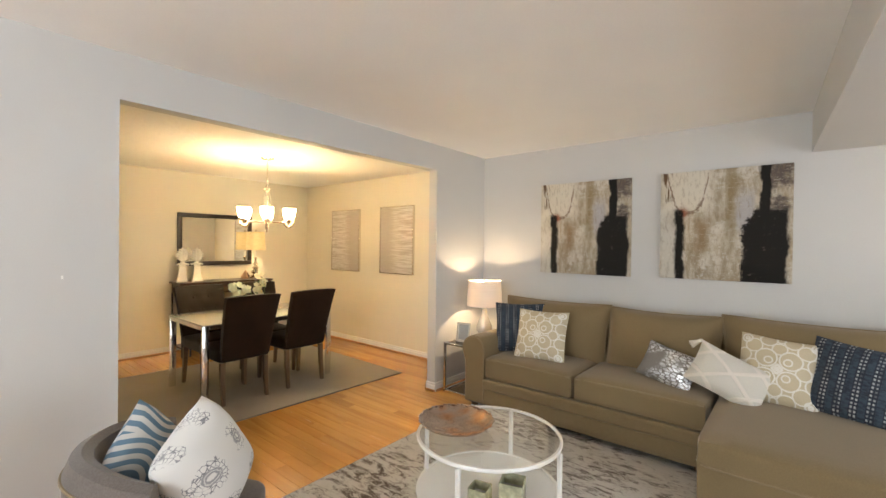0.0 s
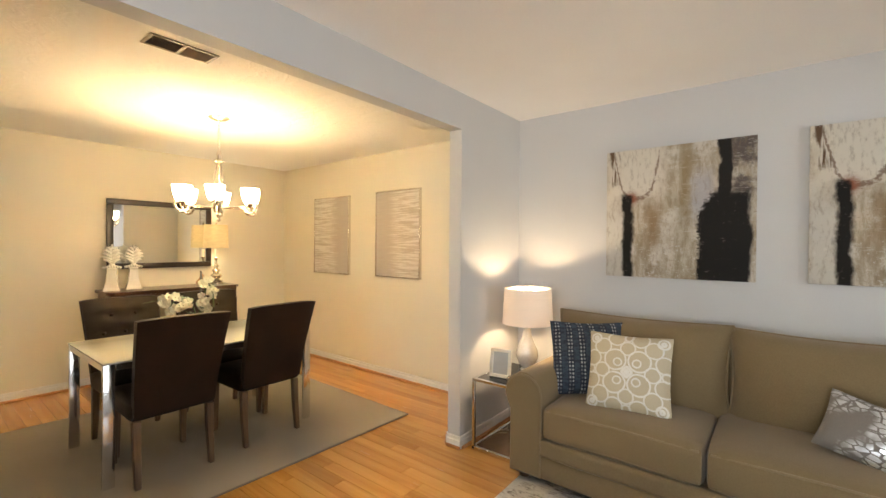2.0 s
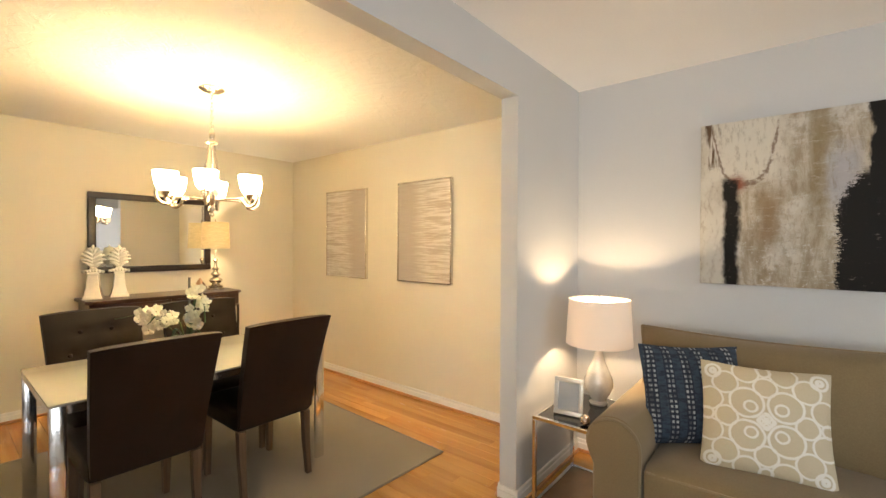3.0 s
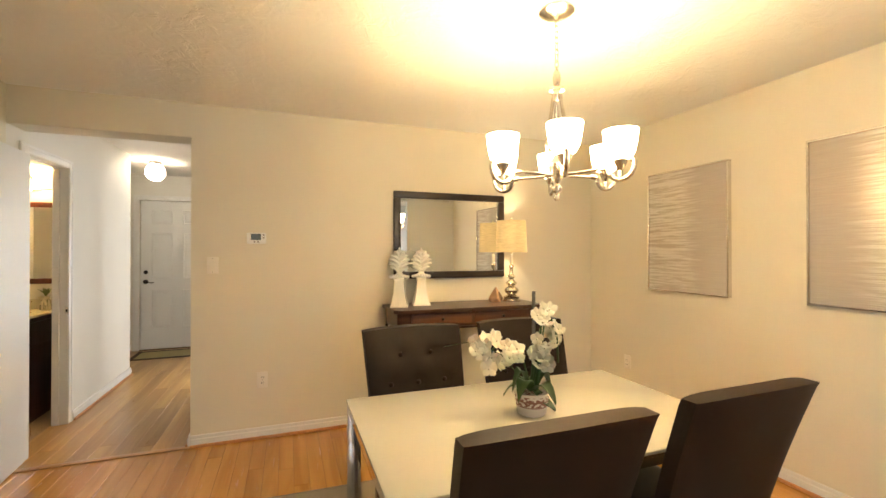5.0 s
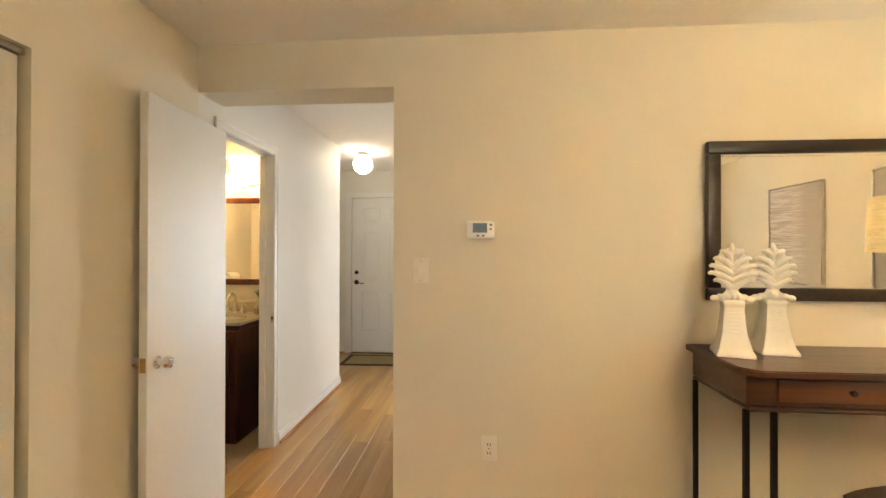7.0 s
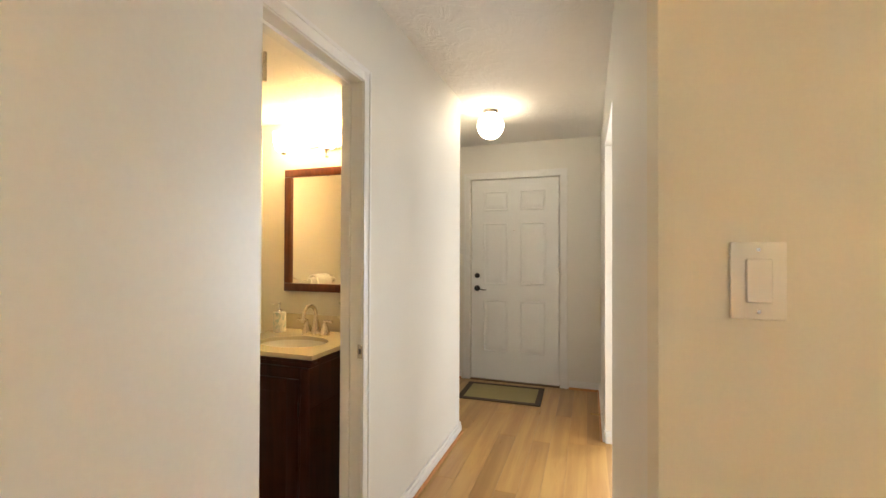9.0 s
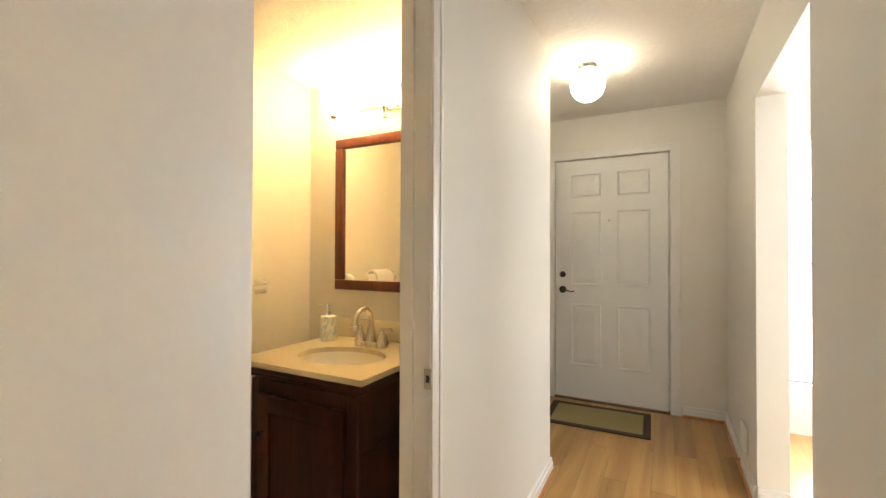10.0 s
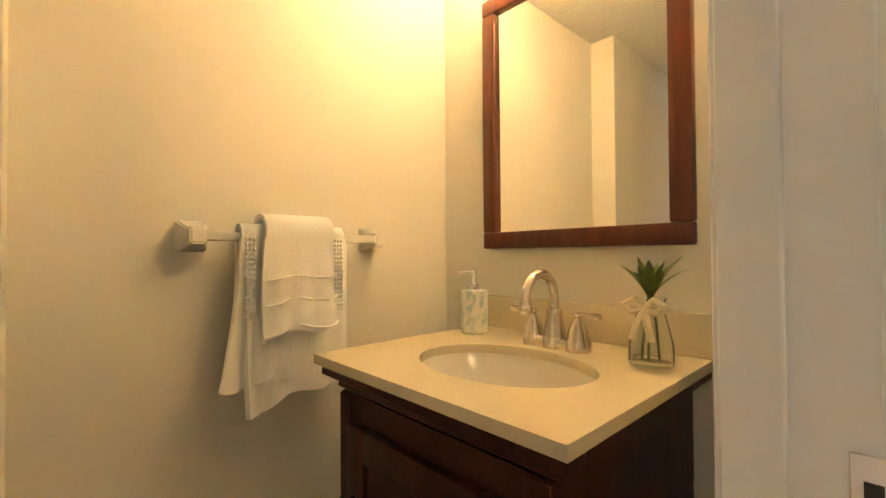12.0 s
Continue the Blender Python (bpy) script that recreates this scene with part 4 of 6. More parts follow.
MIRRORISH = plain("bottom_mirror_panel", (0.30, 0.20, 0.12), 0.18, 0.6, 0.1, 20, 0)
bm = bmesh.new()
box(bm, -W2 + 0.02, W2 - 0.02, -D2 + 0.02, D2 - 0.02, 0.010, 0.018)
part("bottom_shelf", bm, MIRRORISH, t, "mirrored lower panel")


def drum_shade(bm, r0, r1, z0, z1, seg=40):
    lathe(bm, [(r0, z0), (r1, z1), (r1 - 0.003, z1), (r0 - 0.003, z0), (r0, z0)], seg, cap=False)


def mercury_lamp(x, y, z, label):
    t = thing("table_lamp", label, "lamp", "living room lamps", pose(x, y, z))
    bm = bmesh.new()
    lathe(bm, [(0.045, 0.0), (0.05, 0.012), (0.034, 0.02), (0.060, 0.06), (0.078, 0.10), (0.076, 0.14), (0.052, 0.20), (0.030, 0.25), (0.022, 0.30), (0.026, 0.31), (0.012, 0.33)], 28)
    k = Nodes("mercury_glass")
    n = k.noise(k.coords(), 60, 4, 0.7)
    k.bump(n, 0.6, 0.004)
    part("body", bm, k.done(k.mix(n, (0.66, 0.62, 0.55), (0.90, 0.88, 0.82)), 0.18, 0.30), t, "crackled silver glass body")
    bm = bmesh.new()
    drum_shade(bm, 0.180, 0.165, 0.340, 0.592)
    part("shade", bm, WHITELIT, t, "white drum shade, lit")
    bm = bmesh.new()
    tube(bm, [(0, 0, 0.33), (0, 0, 0.61)], 0.004, 6)
    for a in (0, 120, 240):
        tube(bm, [(0, 0, 0.58), (0.164 * math.cos(radians(a)), 0.164 * math.sin(radians(a)), 0.584)], 0.002, 4)
    part("harp", bm, NICKEL, t)
    return t


mercury_lamp(-2.22, 3.77, 0.485, "white drum shade lamp on the end table, lit")
tb = thing("end_table", "plain chrome end table past the chaise", "side table", "", pose(1.22, 3.85, 0))
bm = bmesh.new()
box(bm, -0.2, 0.2, -0.2, 0.2, 0.46, 0.485, 0.003, 1)
part("top", bm, CHROME, tb)
for sx in (-1, 1):
    for sy in (-1, 1):
        bm = bmesh.new()
        box(bm, sx * 0.19 - 0.01, sx * 0.19 + 0.01, sy * 0.19 - 0.01, sy * 0.19 + 0.01, 0.0, 0.46)
        part("leg", bm, CHROME, tb)
mercury_lamp(1.22, 3.85, 0.485, "white drum shade lamp past the chaise, lit")

t = thing("picture_frame", "silver photo frame standing on the end table", "picture frame", "", pose(-2.285, 3.50, 0.487, -8, 0, 8))
for x0, x1, z0, z1 in ((-0.075, 0.075, 0, 0.022), (-0.075, 0.075, 0.168, 0.19), (-0.075, -0.053, 0.022, 0.168), (0.053, 0.075, 0.022, 0.168)):
    bm = bmesh.new()
    box(bm, x0, x1, -0.010, 0.010, z0, z1, 0.003, 2)
    part("frame_bar", bm, plain("silver_leaf_frame", (0.80, 0.76, 0.66), 0.35, 0.3, 0.1, 60), t)
bm = bmesh.new()
box(bm, -0.053, 0.053, -0.002, 0.006, 0.022, 0.168)
part("photo_insert", bm, plain("pale_photo_insert", (0.52, 0.52, 0.50), 0.12, 0, 0.10, 8, 0), t, "blank grey print under glass")
t = thing("trinket", "small round beaded trinket on the end table", "ornament", "", pose(-2.17, 3.44, 0.486))
bm = bmesh.new()
lathe(bm, [(0.010, 0.0), (0.024, 0.008), (0.028, 0.024), (0.020, 0.042), (0.006, 0.050)], 16)
part("bead", bm, BOWLMET, t)

# patio door and rear window frames behind the walk


def window_frame(name, axis, at, a0, a1, z0, z1, cross):
    t = tagged(new(name), "white window frame with clear panes", "window", "", "structure")
    def bar(nm, p0, p1, q0, q1, mt=TRIM, th=0.03):
        bm = bmesh.new()
        if axis == "x":
            box(bm, at - th, at + th, p0, p1, q0, q1)
        else:
            box(bm, p0, p1, at - th, at + th, q0, q1)
        return part(nm, bm, mt, t)
    for p0, p1, q0, q1 in ((a0, a0 + 0.05, z0, z1), (a1 - 0.05, a1, z0, z1), (a0 + 0.05, a1 - 0.05, z0, z0 + 0.05), (a0 + 0.05, a1 - 0.05, z1 - 0.05, z1)):
        bar("window_frame", p0, p1, q0, q1)
    for kind, pos in cross:
        if kind == "v":
            bar("muntin", pos - 0.015, pos + 0.015, z0 + 0.05, z1 - 0.05, TRIM, 0.02)
        else:
            bar("muntin", a0 + 0.05, a1 - 0.05, pos - 0.015, pos + 0.015, TRIM, 0.021)
    g = bar("pane", a0 + 0.05, a1 - 0.05, z0 + 0.05, z1 - 0.05, GLASS, 0.003)
    g.visible_shadow = False


window_frame("window_1", "x", 3.22, 0.7, 3.1, 0.0, 2.1, (("v", 1.9),))
window_frame("window_2", "y", -2.87, -1.5, 0.3, 0.7, 2.05, (("h", 1.37),))
k = Nodes("bright_overcast_sky")
k.done((0.9, 0.95, 1.0), 0.9, 0, Emission_Color=(0.9, 0.95, 1.0), Emission_Strength=2.2)
boxes("backdrop", [(-11.6, -11.5, -1.0, 5.0, -0.1, 4.0)], k.m, "bright white sky outside the window", "backdrop")
# Added window, never in view, round the kitchen fill lamp.
window_frame("window_4", "y", 3.48, -7.85, -6.45, 0.85, 2.05, (("h", 1.45),))
window_frame("window_3", "x", XE - 0.07, 1.12, 2.45, 0.28, 2.08, (("h", 1.17), ("h", 1.62), ("v", 1.78)))
tagged(boxes("wall_speck", [(XP1, XP1 + 0.006, 0.575, 0.583, 1.245, 1.262)], WHITEP, "", "", "", 0.002), "small pale wall hook on grey wall", "hook")
bpy.data.objects["wall_speck"].name = "wall_hook"

# ---- dining room ----
SAND = plain("sand_woven_rug", (0.31, 0.262, 0.20), 0.95, 0, 0.10, 180, 0.4, 0.003, 1.5)
SANDEDGE = plain("rug_binding", (0.20, 0.16, 0.12), 0.9, 0, 0.1, 180)
flat_rug("flat sand coloured dining rug under the table", -4.17, 2.28, 1.94, 2.54, -1.5, SAND, SANDEDGE)


def silver_material(name, flip):
    """Brushed silver leaf in level streaks on pale canvas."""
    k = Nodes(name)
    s = k.split(k.coords())
    st = k.noise(k.coords((1.1, 1, 26)), 2.4, 7, 0.72)
    fade = k.noise(k.coords((0.4, 1, 14)), 3.0, 5, 0.7)
    u = k.math("MULTIPLY", s[0], flip)
    m = k.math("MULTIPLY", k.ramp(st, 0.43, 0.56), k.ramp(k.math("ADD", u, k.math("MULTIPLY", fade, 0.34)), 0.02, 0.20))
    col = k.mix(k.noise(k.coords((1, 1, 30)), 6, 3), (0.42, 0.365, 0.31), (0.54, 0.49, 0.43))
    col = k.mix(k.math("MULTIPLY", m, 0.75), col, (0.78, 0.76, 0.73))
    k.bump(st, 0.3, 0.003)
    return k.done(col, k.math("SUBTRACT", 0.55, k.math("MULTIPLY", m, 0.25)), k.math("MULTIPLY", m, 0.75))


SILVERFR = plain("silver_frame_metal", (0.72, 0.69, 0.64), 0.22, 1.0, 0.04, 60, 0)
canvas("grey streaked canvas in a thin silver frame", -5.30, -4.642, 1.036, 1.940, silver_material("silver_streaks_a", -1.0), YN, 0.030, SILVERFR)
canvas("silver leaf streaked canvas in a thin frame", -4.20, -3.566, 1.042, 1.945, silver_material("silver_streaks_b", 1.0), YN, 0.030, SILVERFR)


def dining_table():
    t = thing("dining_table", "white glass dining table with flat chrome legs", "dining table", "", pose(-4.113, 2.33, 0.0115))
    w, d, h = 0.402, 0.66, 0.703
    bm = bmesh.new()
    box(bm, -w, w, -d, d, h - 0.010, h, 0.003, 2)
    part("tabletop", bm, plain("white_back_painted_glass", (0.58, 0.57, 0.50), 0.05, 0, 0.01, 10, 0), t, "glossy white glass top")
    for x0, x1, y0, y1 in ((-w + 0.03, w - 0.03, -d + 0.004, -d + 0.022), (-w + 0.03, w - 0.03, d - 0.022, d - 0.004), (-w + 0.004, -w + 0.022, -d + 0.06, d - 0.06), (w - 0.022, w - 0.004, -d + 0.06, d - 0.06)):
        bm = bmesh.new()
        box(bm, x0, x1, y0, y1, h - 0.050, h - 0.0105, 0.002, 1)
        part("apron", bm, CHROME, t)
    for sx in (-1, 1):
        for sy in (-1, 1):
            bm = bmesh.new()
            x, y = sx * (w - 0.016), sy * (d - 0.030)
            box(bm, x - 0.014, x + 0.014, y - 0.028, y + 0.028, 0.0, h - 0.0105, 0.003, 2)
            part("leg", bm, CHROME, t)


dining_table()


def dining_chair():
    """Faces +x; the origin lies on the floor under the seat."""
    t = thing("dining_chair", "dark brown leather parsons chair, brown wood legs", "chair", "chairs round the table", pose(0, 0, 0))
    bm = bmesh.new()
    n, m_, th = 20, 24, 0.062
    front, rear = [], []
    for j in range(m_ + 1):
        v = j / m_
        z = 0.40 + 0.56 * v
        x = -0.205 - 0.155 * v ** 1.25
        wid = 0.215 + 0.028 * v
        rf, rb = [], []
        for i in range(n + 1):
            u = 2 * i / n - 1
            dip = 0.014 * (1 - u * u) * v
            edge = 0.009 * abs(u) ** 8
            soft = 0.010 * (1 - abs(u) ** 4) * (1 - abs(2 * v - 1) ** 4)
            for bz, bys in ((0.845, (-0.075, 0.075)), (0.72, (-0.13, 0.0, 0.13))):
                for by in bys:
                    soft -= 0.011 * math.exp(-((wid * u - by) ** 2 + (z - bz) ** 2) / 0.0011)
                soft -= 0.004 * math.exp(-((z - bz) / 0.010) ** 2) * (1 - abs(u) ** 8)
            zz = z + (0.004 * (1 - u * u) - 0.006 * abs(u) ** 5 if j == m_ else 0)
            rf.append(bm.verts.new((x + th / 2 - edge + soft + dip * -1, wid * u, zz)))
            rb.append(bm.verts.new((x - th / 2 + edge + dip * -1, wid * u, zz)))
        front.append(rf), rear.append(rb)
    for g, fl in ((front, 1), (rear, 0)):
        for j in range(m_):
            for i in range(n):
                q = [g[j][i], g[j][i + 1], g[j + 1][i + 1], g[j + 1][i]]
                bm.faces.new(q if fl else q[::-1])
    for i in range(n):
        bm.faces.new((front[m_][i], front[m_][i + 1], rear[m_][i + 1], rear[m_][i]))
        bm.faces.new((front[0][i + 1], front[0][i], rear[0][i], rear[0][i + 1]))
    for j in range(m_):
        bm.faces.new((front[j][0], front[j + 1][0], rear[j + 1][0], rear[j][0]))
        bm.faces.new((front[j + 1][n], front[j][n], rear[j][n], rear[j + 1][n]))
    back = part("backrest", bm, LEATHER, t)
    back.data.materials.append(LEATHERF)
    for f in back.data.polygons:
        if f.normal.x > 0.5:
            f.material_index = 1
    for z, ys in ((0.845, (-0.075, 0.075)), (0.72, (-0.13, 0.0, 0.13))):
        v = (z - 0.40) / 0.56
        for y in ys:
            bm = bmesh.new()
            bmesh.ops.create_uvsphere(bm, u_segments=12, v_segments=8, radius=0.011, matrix=pose(-0.205 - 0.155 * v ** 1.25 + th / 2 + 0.003 - 0.014 * v, y, z) @ Matrix.Diagonal((0.55, 1, 1, 1)))
            part("button", bm, LEATHERF, back, "leather covered tuft button")
    bm = bmesh.new()
    soft_box(bm, 0.47, 0.455, 0.115, 0.03, 0.012, 7, (0.02, 0, 0.4225))
    part("seat", bm, LEATHERF, t)
    for x0, x1, sy in ((-0.19, -0.225, -1), (-0.19, -0.225, 1), (0.215, 0.215, -1), (0.215, 0.215, 1)):
        bm = bmesh.new()
        y = sy * 0.195
        vs = []
        for z, x, r in ((0.37, x0, 0.021), (0.20, (x0 * 0.75 + x1 * 0.25), 0.019), (0.0, x1, 0.0155)):
            vs.append([bm.verts.new((x + a * r, y + b * r, z)) for a, b in ((-1, -1), (1, -1), (1, 1), (-1, 1))])
        for a, b in zip(vs, vs[1:]):
            for i in range(4):
                bm.faces.new((a[i], a[(i + 1) % 4], b[(i + 1) % 4], b[i]))
        bm.faces.new(vs[0][::-1]), bm.faces.new(vs[-1])
        bmesh.ops.bevel(bm, geom=bm.edges[:], offset=0.003, segments=1, affect="EDGES")
        part("leg", bm, LEGWOOD, t)
    return t


ch = dining_chair()
ch.matrix_world = pose(-3.815, 1.995, 0.0115, 0, 0, 180)
copy_thing(ch, pose(-3.835, 2.61, 0.0115, 0, 0, 181))
copy_thing(ch, pose(-4.33, 2.02, 0.0115, 0, 0, 2))
copy_thing(ch, pose(-4.345, 2.60, 0.0115, 0, 0, -2))


def console():
    t = thing("console_table", "walnut console table with two drawers, iron legs", "console table", "", pose(-5.985, 2.737, 0))
    L, D, H = 0.602, 0.435, 0.925
    bm = bmesh.new()
    pts = [(0, -L), (D - 0.05, -L), (D, -L + 0.05), (D, L - 0.05), (D - 0.05, L), (0, L)]
    lo, hi = ([bm.verts.new((x, y, z)) for x, y in pts] for z in (H - 0.026, H))
    bm.faces.new(lo[::-1]), bm.faces.new(hi)
    for i in range(6):
        bm.faces.new((lo[i], lo[(i + 1) % 6], hi[(i + 1) % 6], hi[i]))
    bmesh.ops.bevel(bm, geom=bm.edges[:], offset=0.004, segments=2, affect="EDGES")
    part("top", bm, WALNUT, t)
    bm = bmesh.new()
    box(bm, 0.012, D - 0.045, -L + 0.025, L - 0.025, H - 0.135, H - 0.027, 0.003, 1)
    part("apron_box", bm, WALNUT, t)
    for y in (-0.245, 0.245):
        bm = bmesh.new()
        box(bm, D - 0.045, D - 0.034, y - 0.232, y + 0.232, H - 0.115, H - 0.036, 0.004, 2)
        dr = part("drawer", bm, WALNUTD, t)
        bm = bmesh.new()
        bmesh.ops.create_uvsphere(bm, u_segments=14, v_segments=10, radius=0.011, matrix=pose(D - 0.018, y, H - 0.075))
        tube(bm, [(D - 0.034, y, H - 0.075), (D - 0.02, y, H - 0.075)], 0.005, 8)
        part("knob", bm, BRONZE, dr, "dark bronze knob")
    bm = bmesh.new()
    box(bm, 0.012, D - 0.030, -L + 0.025, L - 0.025, H - 0.150, H - 0.136, 0.003, 1)
    part("lower_rail", bm, WALNUT, t)
    for x in (0.030, D - 0.055):
        for y in (-L + 0.028, L - 0.028):
            bm = bmesh.new()
            box(bm, x - 0.009, x + 0.009, y - 0.009, y + 0.009, 0.0, H - 0.150, 0.002, 1)
            part("leg", bm, BRONZE, t, "dark iron leg")
    for y in (-L + 0.12, L - 0.12):
        bm = bmesh.new()
        box(bm, D - 0.062, D - 0.044, y - 0.009, y + 0.009, 0.0, H - 0.150, 0.002, 1)
        part("leg", bm, BRONZE, t, "dark iron leg")
    bm = bmesh.new()
    box(bm, 0.03, D - 0.06, -L + 0.04, L - 0.04, 0.09, 0.108, 0.003, 1)
    part("shelf", bm, WALNUT, t)


console()
t = thing("wall_mirror", "rectangular mirror in a dark brown wood frame", "mirror", "", pose(XM + 0.006, 2.717, 1.47, 0, 0, 0.6))
w, h, f = 0.492, 0.351, 0.056
for y0, y1, z0, z1 in ((-w, w, h - f, h), (-w, w, -h, -h + f), (-w, -w + f, -h + f, h - f), (w - f, w, -h + f, h - f)):
    bm = bmesh.new()
    box(bm, 0.002, 0.034, y0, y1, z0, z1, 0.007, 2)
    part("frame_rail", bm, BLACKW, t)
bm = bmesh.new()
box(bm, 0.010, 0.016, -w + f, w - f, -h + f, h - f)
part("mirror_glass", bm, MIRROR, t, "silvered glass")
for y0, y1, z0, z1 in ((-w + f, -w + f + 0.012, -h + f, h - f), (w - f - 0.012, w - f, -h + f, h - f), (-w + f + 0.012, w - f - 0.012, -h + f, -h + f + 0.012), (-w + f + 0.012, w - f - 0.012, h - f - 0.012, h - f)):
    bm = bmesh.new()
    box(bm, 0.016, 0.0185, y0, y1, z0, z1, 0.001, 1)
    part("bevel_strip", bm, MIRROR, t)


def plume_vase(x, y, rz, label):
    """A flared square foot carrying two scrolls and a plume of lobes."""
    t = thing("palmette_ornament", label, "ornament", "white ornaments", pose(x, y, 0.926, 0, 0, rz))
    bm = bmesh.new()
    vs = []
    for z, a in ((0.0, 0.072), (0.012, 0.070), (0.03, 0.060), (0.09, 0.046), (0.19, 0.036), (0.20, 0.040), (0.212, 0.040), (0.218, 0.030)):
        vs.append([bm.verts.new((sx * a, sy * a * 0.92, z)) for sx, sy in ((-1, -1), (1, -1), (1, 1), (-1, 1))])
    for a, b in zip(vs, vs[1:]):
        for i in range(4):
            bm.faces.new((a[i], a[(i + 1) % 4], b[(i + 1) % 4], b[i]))
    bm.faces.new(vs[0][::-1]), bm.faces.new(vs[-1])
    bmesh.ops.bevel(bm, geom=bm.edges[:], offset=0.002, segments=1, affect="EDGES")
    for zz in (0.09, 0.105, 0.12, 0.135, 0.15, 0.165):
        box(bm, 0.030, 0.047 - (zz - 0.09) * 0.1, -0.020, 0.020, zz, zz + 0.006, 0.002, 1)
    part("foot", bm, CERAMIC, t)
    bm = bmesh.new()
    for q in range(-3, 4):
        bmesh.ops.create_uvsphere(bm, u_segments=12, v_segments=8, radius=1, matrix=pose(0.004, 0.020 * q, 0.232 - 0.004 * abs(q)) @ Matrix.Diagonal((0.026, 0.017, 0.020 - 0.002 * abs(q), 1)))
    part("scroll", bm, CERAMIC, t)
    bm = bmesh.new()
    lathe(bm, [(0.026, 0.245), (0.019, 0.258), (0.023, 0.272), (0.016, 0.280)], 16)
    part("neck", bm, CERAMIC, t)
    bm = bmesh.new()
    bmesh.ops.create_uvsphere(bm, u_segments=16, v_segments=12, radius=1, matrix=pose(0, 0, 0.345) @ Matrix.Diagonal((0.015, 0.060, 0.080, 1)))
    part("core", bm, CERAMIC, t)
    for s in (-1, 1):
        for q in range(5):
            z = 0.285 + 0.029 * q
            reach = (0.056, 0.074, 0.070, 0.056, 0.034)[q]
            bm = bmesh.new()
            tube(bm, [(0.006, s * 0.006, z - 0.022), (0.017, s * reach * 0.45, z - 0.002), (0.014, s * reach * 0.8, z + 0.008), (0.008, s * reach, z + 0.010), (0.004, s * (reach + 0.006), z + 0.005)], 0.0150, 8, 0.0065)
            part("lobe", bm, CERAMIC, t)
    bm = bmesh.new()
    tube(bm, [(0.006, 0, 0.38), (0.012, 0, 0.412), (0.006, 0, 0.432), (0.002, 0, 0.440)], 0.014, 8, 0.006)
    part("lobe", bm, CERAMIC, t)


plume_vase(-5.795, 2.225, -18, "white glazed palmette ornament near the console end")
plume_vase(-5.845, 2.41, -10, "white glazed palmette ornament beside its twin")


def console_lamp():
    t = thing("table_lamp", "pewter baluster lamp with textured linen shade, lit", "lamp", "", pose(-5.832, 3.195, 0.926))
    bm = bmesh.new()
    lathe(bm, [(0.078, 0.0), (0.078, 0.016), (0.064, 0.022), (0.068, 0.036), (0.040, 0.048), (0.034, 0.056), (0.056, 0.075), (0.062, 0.090), (0.053, 0.106), (0.030, 0.118), (0.025, 0.126), (0.044, 0.142), (0.046, 0.152), (0.024, 0.172), (0.019, 0.184), (0.033, 0.198), (0.031, 0.208), (0.016, 0.225), (0.014, 0.26), (0.018, 0.285), (0.024, 0.292), (0.010, 0.305)], 32)
    part("base", bm, plain("antique_pewter", (0.62, 0.56, 0.47), 0.22, 1.0, 0.14, 40), t, "antiqued pewter base")
    bm = bmesh.new()
    lathe(bm, [(0.014, 0.305), (0.014, 0.385), (0.010, 0.39)], 16)
    part("candle_sleeve", bm, CERAMIC, t, "white candle sleeve")
    bm = bmesh.new()
    drum_shade(bm, 0.130, 0.120, 0.405, 0.668)
    part("shade", bm, LINENLIT, t, "textured tan linen shade")
    bm = bmesh.new()
    tube(bm, [(0, 0, 0.39), (0, 0, 0.675)], 0.004, 6)
    lathe(bm, [(0.004, 0.672), (0.009, 0.680), (0.008, 0.692), (0.003, 0.70)], 12)
    for a in (0, 120, 240):
        tube(bm, [(0, 0, 0.655), (0.121 * math.cos(radians(a)), 0.121 * math.sin(radians(a)), 0.66)], 0.002, 4)
    part("finial", bm, NICKEL, t)


console_lamp()
t = thing("geometric_ornament", "small faceted gold and white pyramid ornament", "ornament", "", pose(-5.84, 3.05, 0.926, 0, 0, 20))
bm = bmesh.new()
base = [bm.verts.new((0.055 * math.cos(radians(a)), 0.055 * math.sin(radians(a)), 0.0)) for a in range(0, 360, 72)]
mid = [bm.verts.new((0.064 * math.cos(radians(a + 36)), 0.064 * math.sin(radians(a + 36)), 0.032)) for a in range(0, 360, 72)]
top = bm.verts.new((0.004, 0, 0.125))
bm.faces.new(base[::-1])
for i in range(5):
    j = (i + 1) % 5
    bm.faces.new((base[i], base[j], mid[i])), bm.faces.new((mid[i], base[j], mid[j])), bm.faces.new((mid[i], mid[j], top))
part("facets", bm, plain("rose_gold_facets", (0.66, 0.42, 0.26), 0.28, 0.7, 0.2, 12), t, smooth=False)


